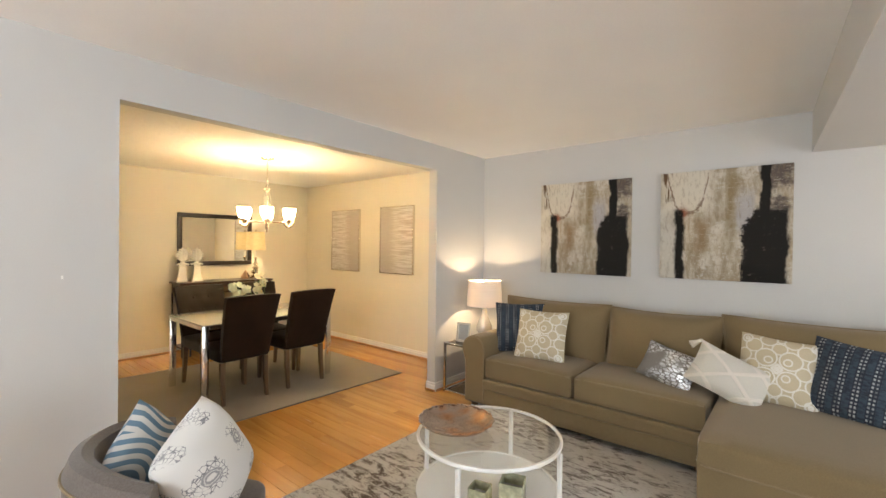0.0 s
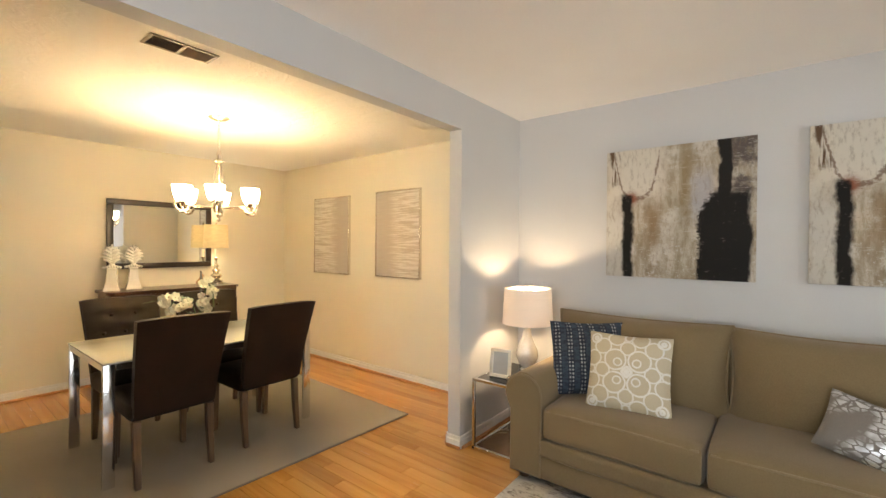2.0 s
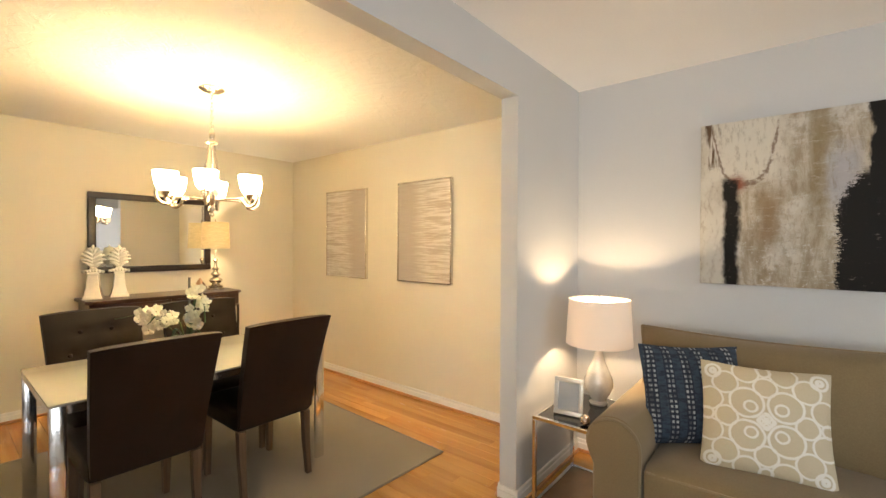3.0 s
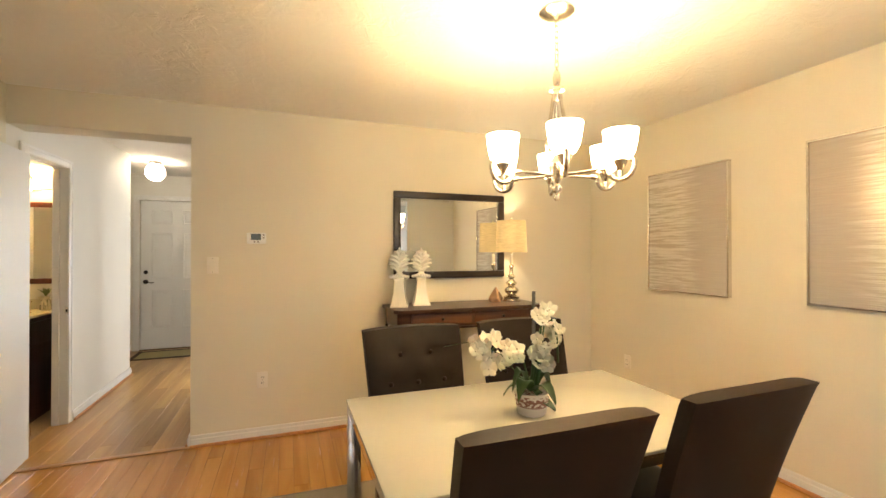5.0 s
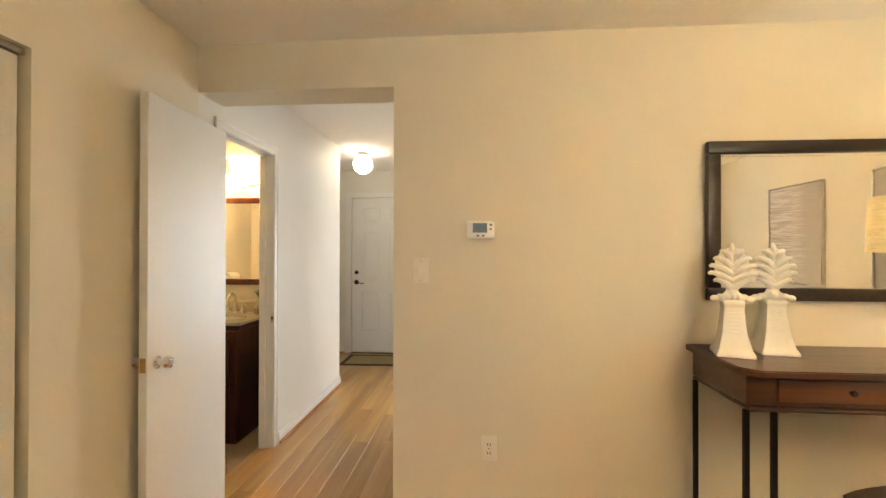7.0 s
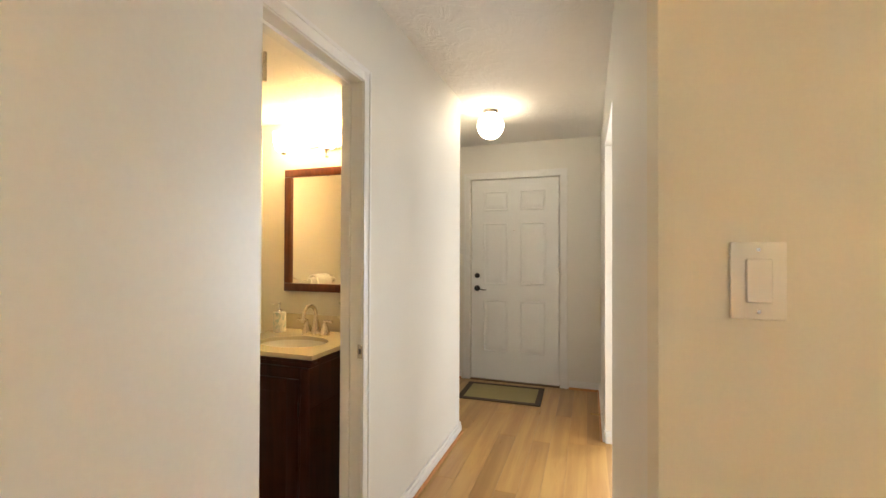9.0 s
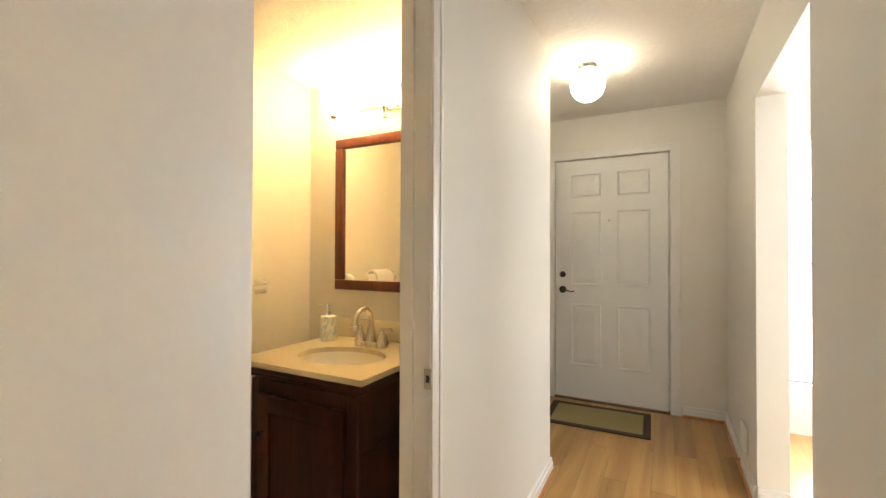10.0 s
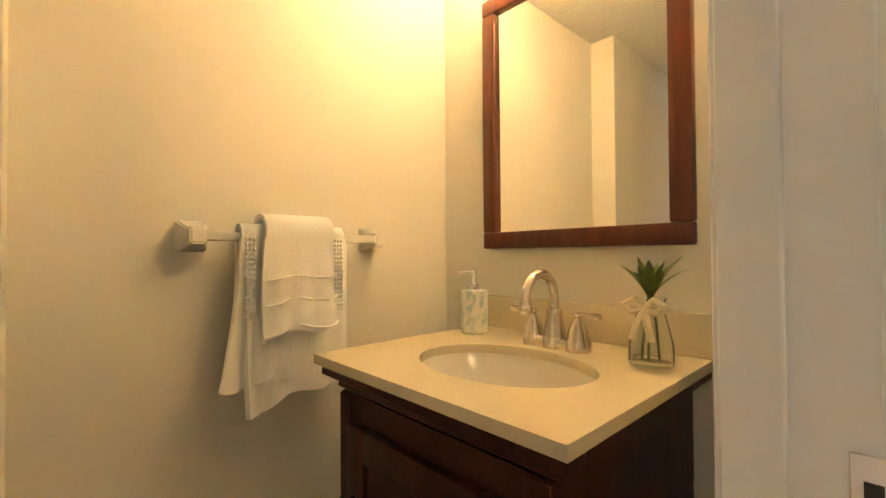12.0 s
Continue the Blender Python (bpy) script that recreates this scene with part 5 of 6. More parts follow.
def orchid():
    t = thing("orchid", "potted white orchid in a patterned white pot", "plant", "", pose(-4.11, 2.32, 0.7155))
    k = Nodes("patterned_pot")
    s = k.split(k.coords())
    n = k.noise(k.coords((1, 1, 1.3)), 70, 3)
    m = k.math("MULTIPLY", k.band(s[2], 0.040, 0.078, 0.002), k.ramp(n, 0.45, 0.52))
    line = k.math("MAXIMUM", k.band(s[2], 0.036, 0.040, 0.001), k.band(s[2], 0.056, 0.061, 0.001))
    k.bump(m, 0.3, 0.002)
    pot_mat = k.done(k.mix(k.math("MAXIMUM", m, line), (0.74, 0.70, 0.63), (0.26, 0.12, 0.09)), 0.45)
    bm = bmesh.new()
    lathe(bm, [(0.046, 0.0), (0.053, 0.005), (0.062, 0.045), (0.067, 0.085), (0.063, 0.088), (0.058, 0.078), (0.0, 0.076)], 36, cap=False)
    part("pot", bm, pot_mat, t)
    green = plain("orchid_leaf", (0.035, 0.085, 0.025), 0.38, 0, 0.25, 30)
    stemg = plain("orchid_stem", (0.06, 0.11, 0.03), 0.5)
    white = plain("orchid_petal", (0.86, 0.80, 0.63), 0.55, 0, 0.05, 60, 0.1, 0.001, Subsurface_Weight=0.2)
    rng = random.Random(3)
    for a, ln, up in ((20, 0.10, 0.03), (95, 0.08, 0.05), (170, 0.09, 0.03), (230, 0.10, 0.02), (300, 0.09, 0.04), (35, 0.085, -0.012), (265, 0.07, 0.06)):
        bm = bmesh.new()
        d = Vector((math.cos(radians(a)), math.sin(radians(a)), 0))
        sd = Vector((-d.y, d.x, 0))
        rows = []
        for q in range(8):
            v = q / 7
            p_ = d * (0.01 + ln * v) + Vector((0, 0, 0.088 + up * math.sin(v * 2.6) * 1.6 - 0.05 * v * v))
            wd = 0.030 * math.sin(math.pi * (0.12 + 0.86 * v)) ** 0.8
            rows.append([bm.verts.new(p_ + sd * wd * e + Vector((0, 0, 0.008 * abs(e) + off))) for off in (0, -0.003) for e in (-1, 0, 1)])
        for r0, r1 in zip(rows, rows[1:]):
            for i, j in ((0, 1), (1, 2)):
                bm.faces.new((r0[i], r0[j], r1[j], r1[i])), bm.faces.new((r0[i + 3], r1[i + 3], r1[j + 3], r0[j + 3]))
            bm.faces.new((r0[0], r1[0], r1[3], r0[3])), bm.faces.new((r0[2], r0[5], r1[5], r1[2]))
        part("leaf", bm, green, t)
    for a in range(3):
        bm = bmesh.new()
        tube(bm, [(0.01 * a - 0.01, 0.01, 0.09), (-0.015 + 0.02 * a, 0.02, 0.20), (-0.03 + 0.02 * a, 0.05, 0.30 + 0.02 * a)], 0.012, 7, 0.003)
        part("leaf", bm, green, t)
    bm = bmesh.new()
    box(bm, -0.036, -0.026, 0.024, 0.034, 0.08, 0.465)
    part("stake", bm, plain("grey_stake", (0.16, 0.15, 0.13), 0.7), t, "grey support stake")
    stems = ([(0, 0, 0.09), (-0.03, -0.02, 0.20), (-0.05, -0.07, 0.27), (-0.03, -0.14, 0.265), (0.0, -0.19, 0.22)],
             [(0, 0, 0.09), (-0.03, 0.03, 0.22), (-0.01, 0.05, 0.33), (0.03, 0.07, 0.36), (0.05, 0.08, 0.30), (0.05, 0.085, 0.20)])
    for pts in stems:
        bm = bmesh.new()
        tube(bm, pts, 0.004, 6)
        part("stem", bm, stemg, t)
    bm = bmesh.new()
    tube(bm, [(0, -0.02, 0.11), (-0.06, -0.10, 0.22), (-0.12, -0.20, 0.265), (-0.16, -0.30, 0.245)], 0.0025, 5, 0.001)
    part("stem", bm, stemg, t)

    def flower(px, py, pz, yaw, tilt, s):
        bm = bmesh.new()
        for q in range(5):
            wide = 0.62 if q in (1, 4) else 0.42
            a = radians(90 + 72 * q)
            rows = []
            for r in range(5):
                v = r / 4
                wd = s * wide * math.sin(math.pi * (0.10 + 0.84 * v)) ** 0.7
                rows.append([bm.verts.new((math.cos(a) * s * v - math.sin(a) * wd * e, math.sin(a) * s * v + math.cos(a) * wd * e, 0.28 * s * v * v - 0.12 * s * e * e + o)) for o in (0, -0.0015) for e in (-1, 0, 1)])
            for r0, r1 in zip(rows, rows[1:]):
                for i, j in ((0, 1), (1, 2)):
                    bm.faces.new((r0[i], r0[j], r1[j], r1[i])), bm.faces.new((r0[i + 3], r1[i + 3], r1[j + 3], r0[j + 3]))
        bmesh.ops.create_uvsphere(bm, u_segments=8, v_segments=6, radius=s * 0.16, matrix=pose(0, -s * 0.1, s * 0.12))
        part("flower", bm, white, t, "", True, pose(px, py, pz, tilt, 0, yaw))

    for y0, y1, z0, z1, x0, x1, count in ((-0.225, -0.055, 0.190, 0.300, -0.065, 0.025, 20), (0.005, 0.105, 0.180, 0.410, -0.030, 0.055, 28)):
        for q in range(count):
            f_ = (q + rng.random()) / count
            py = y0 + (y1 - y0) * (f_ if y0 < 0 else rng.random())
            pz = rng.uniform(z0, z1) if y0 < 0 else z0 + (z1 - z0) * f_
            flower(rng.uniform(x0, x1), py, pz, rng.uniform(20, 130), rng.uniform(10, 80), rng.uniform(0.025, 0.035))


orchid()


def chandelier():
    t = thing("chandelier", "six arm brushed nickel chandelier with lit glass shades", "chandelier", "", pose(CHX, CHY, -0.010))
    zc = ZD + 0.010
    bm = bmesh.new()
    lathe(bm, [(0.072, zc - 0.001), (0.074, zc - 0.008), (0.052, zc - 0.022), (0.016, zc - 0.030), (0.008, zc - 0.040)], 32)
    part("canopy", bm, NICKEL, t)
    bm = bmesh.new()
    z = zc - 0.040
    q = 0
    while z > 2.108:
        a = 90 * (q % 2)
        pts = [(0.009 * math.cos(x) * (1 if not a else 0), 0.009 * math.cos(x) * (1 if a else 0), z - 0.013 + 0.017 * math.sin(x)) for x in [2 * math.pi * i / 10 for i in range(11)]]
        tube(bm, pts, 0.0022, 5)
        z -= 0.025
        q += 1
    part("chain", bm, NICKEL, t)
    bm = bmesh.new()
    lathe(bm, [(0.004, 2.118), (0.013, 2.103), (0.018, 2.08), (0.012, 2.045), (0.032, 2.034), (0.036, 2.022), (0.015, 2.008), (0.010, 1.985)], 20)
    part("crown", bm, NICKEL, t)
    bm = bmesh.new()
    lathe(bm, [(0.006, 1.560), (0.014, 1.570), (0.014, 1.582), (0.007, 1.590), (0.020, 1.602), (0.022, 1.615), (0.010, 1.63), (0.036, 1.690), (0.040, 1.715), (0.022, 1.735), (0.008, 1.76)], 20)
    part("hub", bm, NICKEL, t)
    for a in range(6):
        ang = radians(CHA + 60 * a)
        c_, s_ = math.cos(ang), math.sin(ang)
        R = lambda r, z: (r * CHR / 0.28 * c_, r * CHR / 0.28 * s_, z)
        bm = bmesh.new()
        tube(bm, [R(0.02, 1.668), R(0.20, 1.672)], 0.0062, 8)
        tube(bm, [R(0.195, 1.672), R(0.226, 1.670), R(0.232, 1.652), R(0.243, 1.636), R(0.260, 1.625), R(0.280, 1.622), R(0.302, 1.627), R(0.321, 1.641), R(0.333, 1.662), R(0.337, 1.686), R(0.330, 1.706)], 0.0105, 10, 0.0085)
        tube(bm, [R(0.280, 1.626), R(0.280, 1.690)], 0.008, 8)
        part("arm", bm, NICKEL, t)
        if a % 2 == 0:
            bm = bmesh.new()
            tube(bm, [R(0.016, 2.016), R(0.030, 1.93), R(0.043, 1.86), R(0.052, 1.79), R(0.050, 1.75), R(0.036, 1.715), R(0.02, 1.69)], 0.0075, 8)
            part("stay", bm, NICKEL, t)
        bm = bmesh.new()
        lathe(bm, [(0.010, 1.658), (0.015, 1.668), (0.025, 1.688), (0.029, 1.698), (0.012, 1.702)], 18, CHR * c_, CHR * s_)
        cup = part("cup", bm, NICKEL, t)
        bm = bmesh.new()
        lathe(bm, [(0.022, 1.697), (0.040, 1.706), (0.052, 1.728), (0.060, 1.765), (0.066, 1.811), (0.063, 1.811), (0.057, 1.765), (0.048, 1.730), (0.037, 1.710), (0.022, 1.702)], 28, CHR * c_, CHR * s_, False)
        part("shade", bm, FROST, cup, "frosted glass bowl shade, lit")
    return t


chandelier()

# ceiling vent
t = thing("ceiling_vent", "brown metal louvred ceiling vent", "vent", "", pose(-3.165, 1.86, ZD))
VENT = plain("taupe_vent_metal", (0.22, 0.17, 0.12), 0.45, 0.2, 0.08, 60)
for a in ((-0.07, 0.07, -0.155, -0.14), (-0.07, 0.07, 0.14, 0.155), (-0.07, -0.055, -0.14, 0.14), (0.055, 0.07, -0.14, 0.14), (-0.055, 0.055, -0.008, 0.008)):
    bm = bmesh.new()
    box(bm, *a, -0.008, -0.0005, 0.002, 1)
    part("frame", bm, VENT, t)
# No duct here: a dark plate gives the shade between slats.
bm = bmesh.new()
box(bm, -0.055, 0.055, -0.14, 0.14, -0.002, -0.0008)
part("backing", bm, HOLESHADE, t, "dark plate painted as shade behind the slats")
for i in range(9):
    for y0, y1, tl in ((-0.138, -0.010, 35), (0.010, 0.138, -35)):
        bm = bmesh.new()
        box(bm, -0.006, 0.006, y0, y1, -0.0007, 0.0007)
        part("slat", bm, VENT, t, "", False, pose(-0.048 + 0.012 * i, 0, -0.0055, 0, tl, 0))

# closet in the dining wall
t = tagged(new("door_3"), "white closet door panel in a dark track", "door", "", "structure")
bm = bmesh.new()
box(bm, -5.207, -4.56, YL - 0.060, YL - 0.028, 0.012, 1.935, 0.003, 1)
part("panel", bm, DOORW, t)
bm = bmesh.new()
box(bm, -4.55, -3.91, YL - 0.060, YL - 0.028, 0.012, 1.935, 0.003, 1)
part("panel", bm, DOORW, t)
bm = bmesh.new()
box(bm, -5.220, -3.902, YL - 0.065, YL - 0.020, 1.940, 1.961)
part("track", bm, NICKEL, t, "metal closet track")
# Dark sheet behind the panels, colouring the gap as if shaded.
boxes("closet_back", [(-5.222, -3.9, YL - 0.13, YL - 0.121, 0, 2.0)], HOLESHADE, "dark sheet painted as shade inside the closet", "wall")


def wall_plate(name, label, m, kind):
    """A cover plate whose back lies on the local xz plane and faces -y."""
    t = thing(name, label, "switch" if kind == "switch" else "outlet", "", m)
    bm = bmesh.new()
    box(bm, -0.036, 0.036, -0.006, 0, -0.058, 0.058, 0.003, 2)
    part("plate", bm, IVORY, t)
    if kind == "switch":
        bm = bmesh.new()
        box(bm, -0.017, 0.017, -0.011, -0.006, -0.033, 0.033, 0.002, 1)
        part("rocker", bm, IVORY, t)
    else:
        for z in (-0.02, 0.02):
            bm = bmesh.new()
            box(bm, -0.016, 0.016, -0.0085, -0.006, z - 0.013, z + 0.013, 0.004, 2)
            so = part("socket", bm, IVORY, t)
            # Slots are raised dark patches, coloured like the shade of a hole.
            for x in (-0.006, 0.006):
                bm = bmesh.new()
                box(bm, x - 0.0015, x + 0.0015, -0.0092, -0.0085, z - 0.006, z + 0.005)
                part("slot", bm, HOLESHADE, so, "dark patch painted as slot shade")
    for z in ((-0.046, 0.046) if kind == "switch" else (0.0,)):
        bm = bmesh.new()
        lathe(bm, [(0.003, 0), (0.003, 0.001)], 8)
        part("screw", bm, NICKEL, t, "", True, pose(0, -0.006, z, 90))


wall_plate("light_switch", "ivory rocker light switch by hall opening", pose(XM, 0.948, 1.242, 0, 0, 90), "switch")
wall_plate("wall_outlet", "ivory duplex outlet on the cream wall", pose(XM, 1.268, 0.416, 0, 0, 90), "outlet")
wall_plate("wall_outlet", "ivory duplex outlet beside the closet", pose(-5.27, YL, 0.46, 0, 0, 180), "outlet")
wall_plate("wall_outlet", "ivory outlet low beside the console", pose(-5.55, YN, 0.40, 0, 0, 0), "outlet")

t = thing("thermostat", "ivory wall thermostat with grey display", "thermostat", "", pose(XM, 1.228, 1.432, 0, 0, 90))
bm = bmesh.new()
soft_box(bm, 0.128, 0.030, 0.080, 0.010, 0, 5, (0, -0.015, 0))
part("case", bm, WHITEP, t)
bm = bmesh.new()
box(bm, -0.036, 0.030, -0.0325, -0.030, -0.012, 0.032, 0.001, 1)
part("display", bm, plain("lcd_grey_green", (0.10, 0.13, 0.12), 0.2, 0, 0.1, 30, 0), t, "grey green display")
for x, z in ((0.047, 0.024), (0.047, 0.004), (-0.012, -0.026), (0.012, -0.026)):
    bm = bmesh.new()
    box(bm, x - 0.006, x + 0.006, -0.0325, -0.029, z - 0.0045, z + 0.0045, 0.001, 1)
    part("button", bm, VENT, t, "small brown button")

# ---- hall ----
t = tagged(new("threshold"), "brass edged oak threshold strip", "trim", "", "structure")
bm = bmesh.new()
box(bm, -6.03, -5.985, YL + 0.002, YR - 0.002, 0.0005, 0.009, 0.003, 2)
part("strip", bm, wood("threshold_oak", (0.36, 0.17, 0.06), (0.52, 0.28, 0.11), 1, 1, 0.3), t)


def casing(name, x0, x1, z1, y, outward, w=0.058):
    """Moulded trim round a doorway in a wall along x."""
    t = tagged(new(name), "white moulded door casing", "trim", "", "structure")
    def bars(i0, i1, d):
        for nm, a0, a1, q0, q1 in (("casing_side", x0 - i1, x0 - i0, 0.0, z1 + i1), ("casing_side", x1 + i0, x1 + i1, 0.0, z1 + i1), ("casing_head", x0 - i0, x1 + i0, z1 + i0, z1 + i1)):
            bm = bmesh.new()
            ys = sorted((y, y + outward * d))
            box(bm, a0, a1, ys[0], ys[1], q0, q1, 0.003, 2)
            part(nm, bm, TRIM, t)
    bars(0.004, 0.046, 0.010), bars(0.042, w, 0.014)


casing("trim_bath_door", -6.79, -6.20, 1.985, YL, 1)
# jamb lining with stop
t = tagged(new("door_jamb"), "white painted door jamb", "trim", "", "structure")
for nm, a in (("jamb_side", (-6.808, -6.79, YL - 0.097, YL + 0.003, 0, 1.985)), ("jamb_side", (-6.20, -6.182, YL - 0.097, YL + 0.003, 0, 1.985)), ("jamb_head", (-6.808, -6.182, YL - 0.097, YL + 0.003, 1.985, 2.003)),
              ("stop", (-6.79, -6.778, YL - 0.090, YL - 0.048, 0, 1.973)), ("stop_head", (-6.778, -6.20, YL - 0.090, YL - 0.048, 1.973, 1.985))):
    bm = bmesh.new()
    box(bm, *a, 0.0015, 1)
    part(nm, bm, TRIM, t)
t = thing("strike_plate", "brushed nickel strike plate on the jamb", "hardware", "", pose(-6.79, YL - 0.004, 0.88))
bm = bmesh.new()
box(bm, 0.0, 0.0022, -0.011, 0.011, -0.028, 0.028, 0.0008, 1)
part("plate", bm, NICKEL, t)
# The plate is uncut; a dark patch paints the latch hole's shade.
bm = bmesh.new()
box(bm, 0.0023, 0.0028, -0.004, 0.006, -0.010, 0.010)
part("latch_hole", bm, HOLESHADE, t, "dark patch painted as latch hole shade")


def crystal_knob(parent, x, y, z, side):
    bm = bmesh.new()
    m = pose(x, y, z, 90 * side, 0, 0)
    lathe(bm, [(0.026, 0.0), (0.026, 0.006), (0.012, 0.010), (0.010, 0.024), (0.022, 0.032), (0.028, 0.046), (0.022, 0.058), (0.010, 0.062)], 10)
    o = part("knob", bm, CHROME, parent, "faceted chrome knob", False, m)
    return o


# open bath door
door = thing("bath_door", "white flush bath door standing open", "door", "", pose(-6.185, -0.128, 0.008, 0, 0, 4.5))
bm = bmesh.new()
box(bm, 0.0, 0.60, -0.035, 0.0, 0.0, 1.958, 0.002, 1)
part("leaf", bm, DOORW, door)
crystal_knob(door, 0.545, 0.0, 0.872, -1)
crystal_knob(door, 0.545, -0.035, 0.872, 1)
bm = bmesh.new()
box(bm, 0.5995, 0.602, -0.029, -0.006, 0.843, 0.901, 0.0008, 1)
part("latch_plate", bm, BRASS, door, "worn brass latch plate")
for z in (0.18, 1.78):
    bm = bmesh.new()
    tube(bm, [(-0.004, 0.004, z - 0.04), (-0.004, 0.004, z + 0.04)], 0.005, 8)
    part("hinge", bm, NICKEL, door)

# entry door with six raised panels
t = thing("entry_door", "white six panel entry door, closed", "door", "", pose(XE - 0.012, 0.0, 0.012))
bm = bmesh.new()
box(bm, -0.04, 0.0, -0.432, 0.437, 0.0, 2.016, 0.002, 1)
leaf = part("leaf", bm, DOORW, t)
for y0, y1 in ((-0.305, -0.06), (0.065, 0.31)):
    for z0, z1 in ((0.28, 0.80), (0.955, 1.58), (1.70, 1.90)):
        bm = bmesh.new()
        d = 0.018
        outer = [bm.verts.new((-0.001, y, z)) for y, z in ((y0, z0), (y1, z0), (y1, z1), (y0, z1))]
        ridge = [bm.verts.new((0.0075, y, z)) for y, z in ((y0 + d * 0.5, z0 + d * 0.5), (y1 - d * 0.5, z0 + d * 0.5), (y1 - d * 0.5, z1 - d * 0.5), (y0 + d * 0.5, z1 - d * 0.5))]
        low = [bm.verts.new((0.0008, y, z)) for y, z in ((y0 + d, z0 + d), (y1 - d, z0 + d), (y1 - d, z1 - d), (y0 + d, z1 - d))]
        top = [bm.verts.new((0.0065, y, z)) for y, z in ((y0 + 3 * d, z0 + 3 * d), (y1 - 3 * d, z0 + 3 * d), (y1 - 3 * d, z1 - 3 * d), (y0 + 3 * d, z1 - 3 * d))]
        for a, b in ((outer, ridge), (ridge, low), (low, top)):
            for i in range(4):
                j = (i + 1) % 4
                bm.faces.new((a[i], a[j], b[j], b[i]))
        bm.faces.new(top)
        part("panel", bm, DOORW, leaf, "", False)
for z, r in ((1.045, 0.026), (0.915, 0.030)):
    bm = bmesh.new()
    lathe(bm, [(r, 0.0), (r, 0.006), (r * 0.75, 0.014), (r * 0.45, 0.018)], 20)
    part("rosette", bm, BRONZE, t, "dark bronze rosette", True, pose(0.0, -0.372, z, 0, 90, 0))
bm = bmesh.new()
tube(bm, [(0.014, -0.372, 0.915), (0.045, -0.372, 0.915), (0.048, -0.34, 0.912), (0.046, -0.30, 0.902), (0.046, -0.268, 0.906)], 0.008, 8, 0.005)
part("lever", bm, BRONZE, t, "dark bronze lever handle")
bm = bmesh.new()
lathe(bm, [(0.006, 0), (0.006, 0.003)], 10)
part("peephole", bm, NICKEL, t, "", True, pose(0.0, 0.003, 1.50, 0, 90, 0))
for z in (0.25, 1.02, 1.80):
    bm = bmesh.new()
    tube(bm, [(0.006, 0.440, z - 0.045), (0.006, 0.440, z + 0.045)], 0.006, 8)
    part("hinge", bm, WHITEP, t)
t = tagged(new("trim_entry_door"), "white door casing round the entry door", "trim", "", "structure")
for i0, i1, d in ((0.0, 0.050, 0.011), (0.046, 0.066, 0.015)):
    for nm, a0, a1, q0, q1 in (("casing_side", -0.445 - i1, -0.445 - i0, 0.0, 2.035 + i1), ("casing_side", 0.450 + i0, 0.450 + i1, 0.0, 2.035 + i1), ("casing_head", -0.445 - i0, 0.450 + i0, 2.035 + i0, 2.035 + i1)):
        bm = bmesh.new()
        box(bm, XE - 0.002, XE + d, a0, a1, q0, q1, 0.0010, 1)
        part(nm, bm, TRIM, t)
bm = bmesh.new()
box(bm, XE - 0.06, XE + 0.02, -0.44, 0.445, 0.0005, 0.011, 0.003, 1)
part("sill", bm, plain("dark_sill", (0.12, 0.07, 0.03), 0.45, 0, 0.1, 40), t, "dark wooden sill")
boxes("porch_door_back", [(XE - 0.15, XE - 0.06, -0.46, 0.46, 0, 2.05)], DOORW, "outer face of the entry door", "door")

# mat
MATC = plain("olive_mat_weave", (0.33, 0.28, 0.13), 0.95, 0, 0.12, 200, 0.4, 0.003)
MATB = plain("brown_mat_border", (0.055, 0.035, 0.022), 0.9, 0, 0.12, 200, 0.3, 0.003)
t = thing("door_mat", "olive door mat with a dark brown border", "door mat", "", pose(-9.13, -0.045, 0, 0, 0, 1.5))
bm = bmesh.new()
box(bm, -0.195, 0.195, -0.315, 0.315, 0.0005, 0.008, 0.002, 1)
part("field", bm, MATC, t)
for x0, x1, y0, y1 in ((-0.245, -0.195, -0.365, 0.365), (0.195, 0.245, -0.365, 0.365), (-0.195, 0.195, -0.365, -0.315), (-0.195, 0.195, 0.315, 0.365)):
    bm = bmesh.new()
    box(bm, x0, x1, y0, y1, 0.0005, 0.009, 0.002, 1)
    part("border", bm, MATB, t, "dark brown border")

t = thing("ceiling_light", "white opal globe ceiling light, lit", "ceiling light", "", pose(-8.43, 0.0, ZH))
bm = bmesh.new()
lathe(bm, [(0.062, -0.0005), (0.064, -0.010), (0.058, -0.028), (0.052, -0.040)], 28)
part("fitter", bm, NICKEL, t)
bm = bmesh.new()
lathe(bm, [(0.050, -0.038)] + [(0.100 * math.sin(radians(a)), -0.130 + 0.100 * math.cos(radians(a))) for a in range(32, 180, 8)] + [(0.002, -0.230)], 32)
part("globe", bm, OPAL, t, "opal glass globe")

t = thing("floor_vent", "white wall register low on the hall wall", "vent", "", pose(-8.72, YR, 0.18))
bm = bmesh.new()
box(bm, -0.10, 0.10, -0.010, 0, -0.07, 0.07, 0.003, 1)
part("plate", bm, WHITEP, t)
for i in range(7):
    bm = bmesh.new()
    box(bm, -0.085, 0.085, -0.014, -0.010, -0.056 + 0.018 * i, -0.048 + 0.018 * i, 0.001, 1)
    part("slat", bm, WHITEP, t)
t = thing("door_stop", "small brass spring door stop on the baseboard", "door stop", "", pose(-8.75, YR - 0.020, 0.045, 90, 0, 0))
bm = bmesh.new()
lathe(bm, [(0.010, 0.0), (0.010, 0.004), (0.005, 0.006), (0.005, 0.060), (0.008, 0.062), (0.008, 0.072)], 12)
part("spring", bm, BRASS, t)
wall_plate("light_switch", "white switch beside the entry door", pose(XE, -0.56, 1.22, 0, 0, 90), "switch")

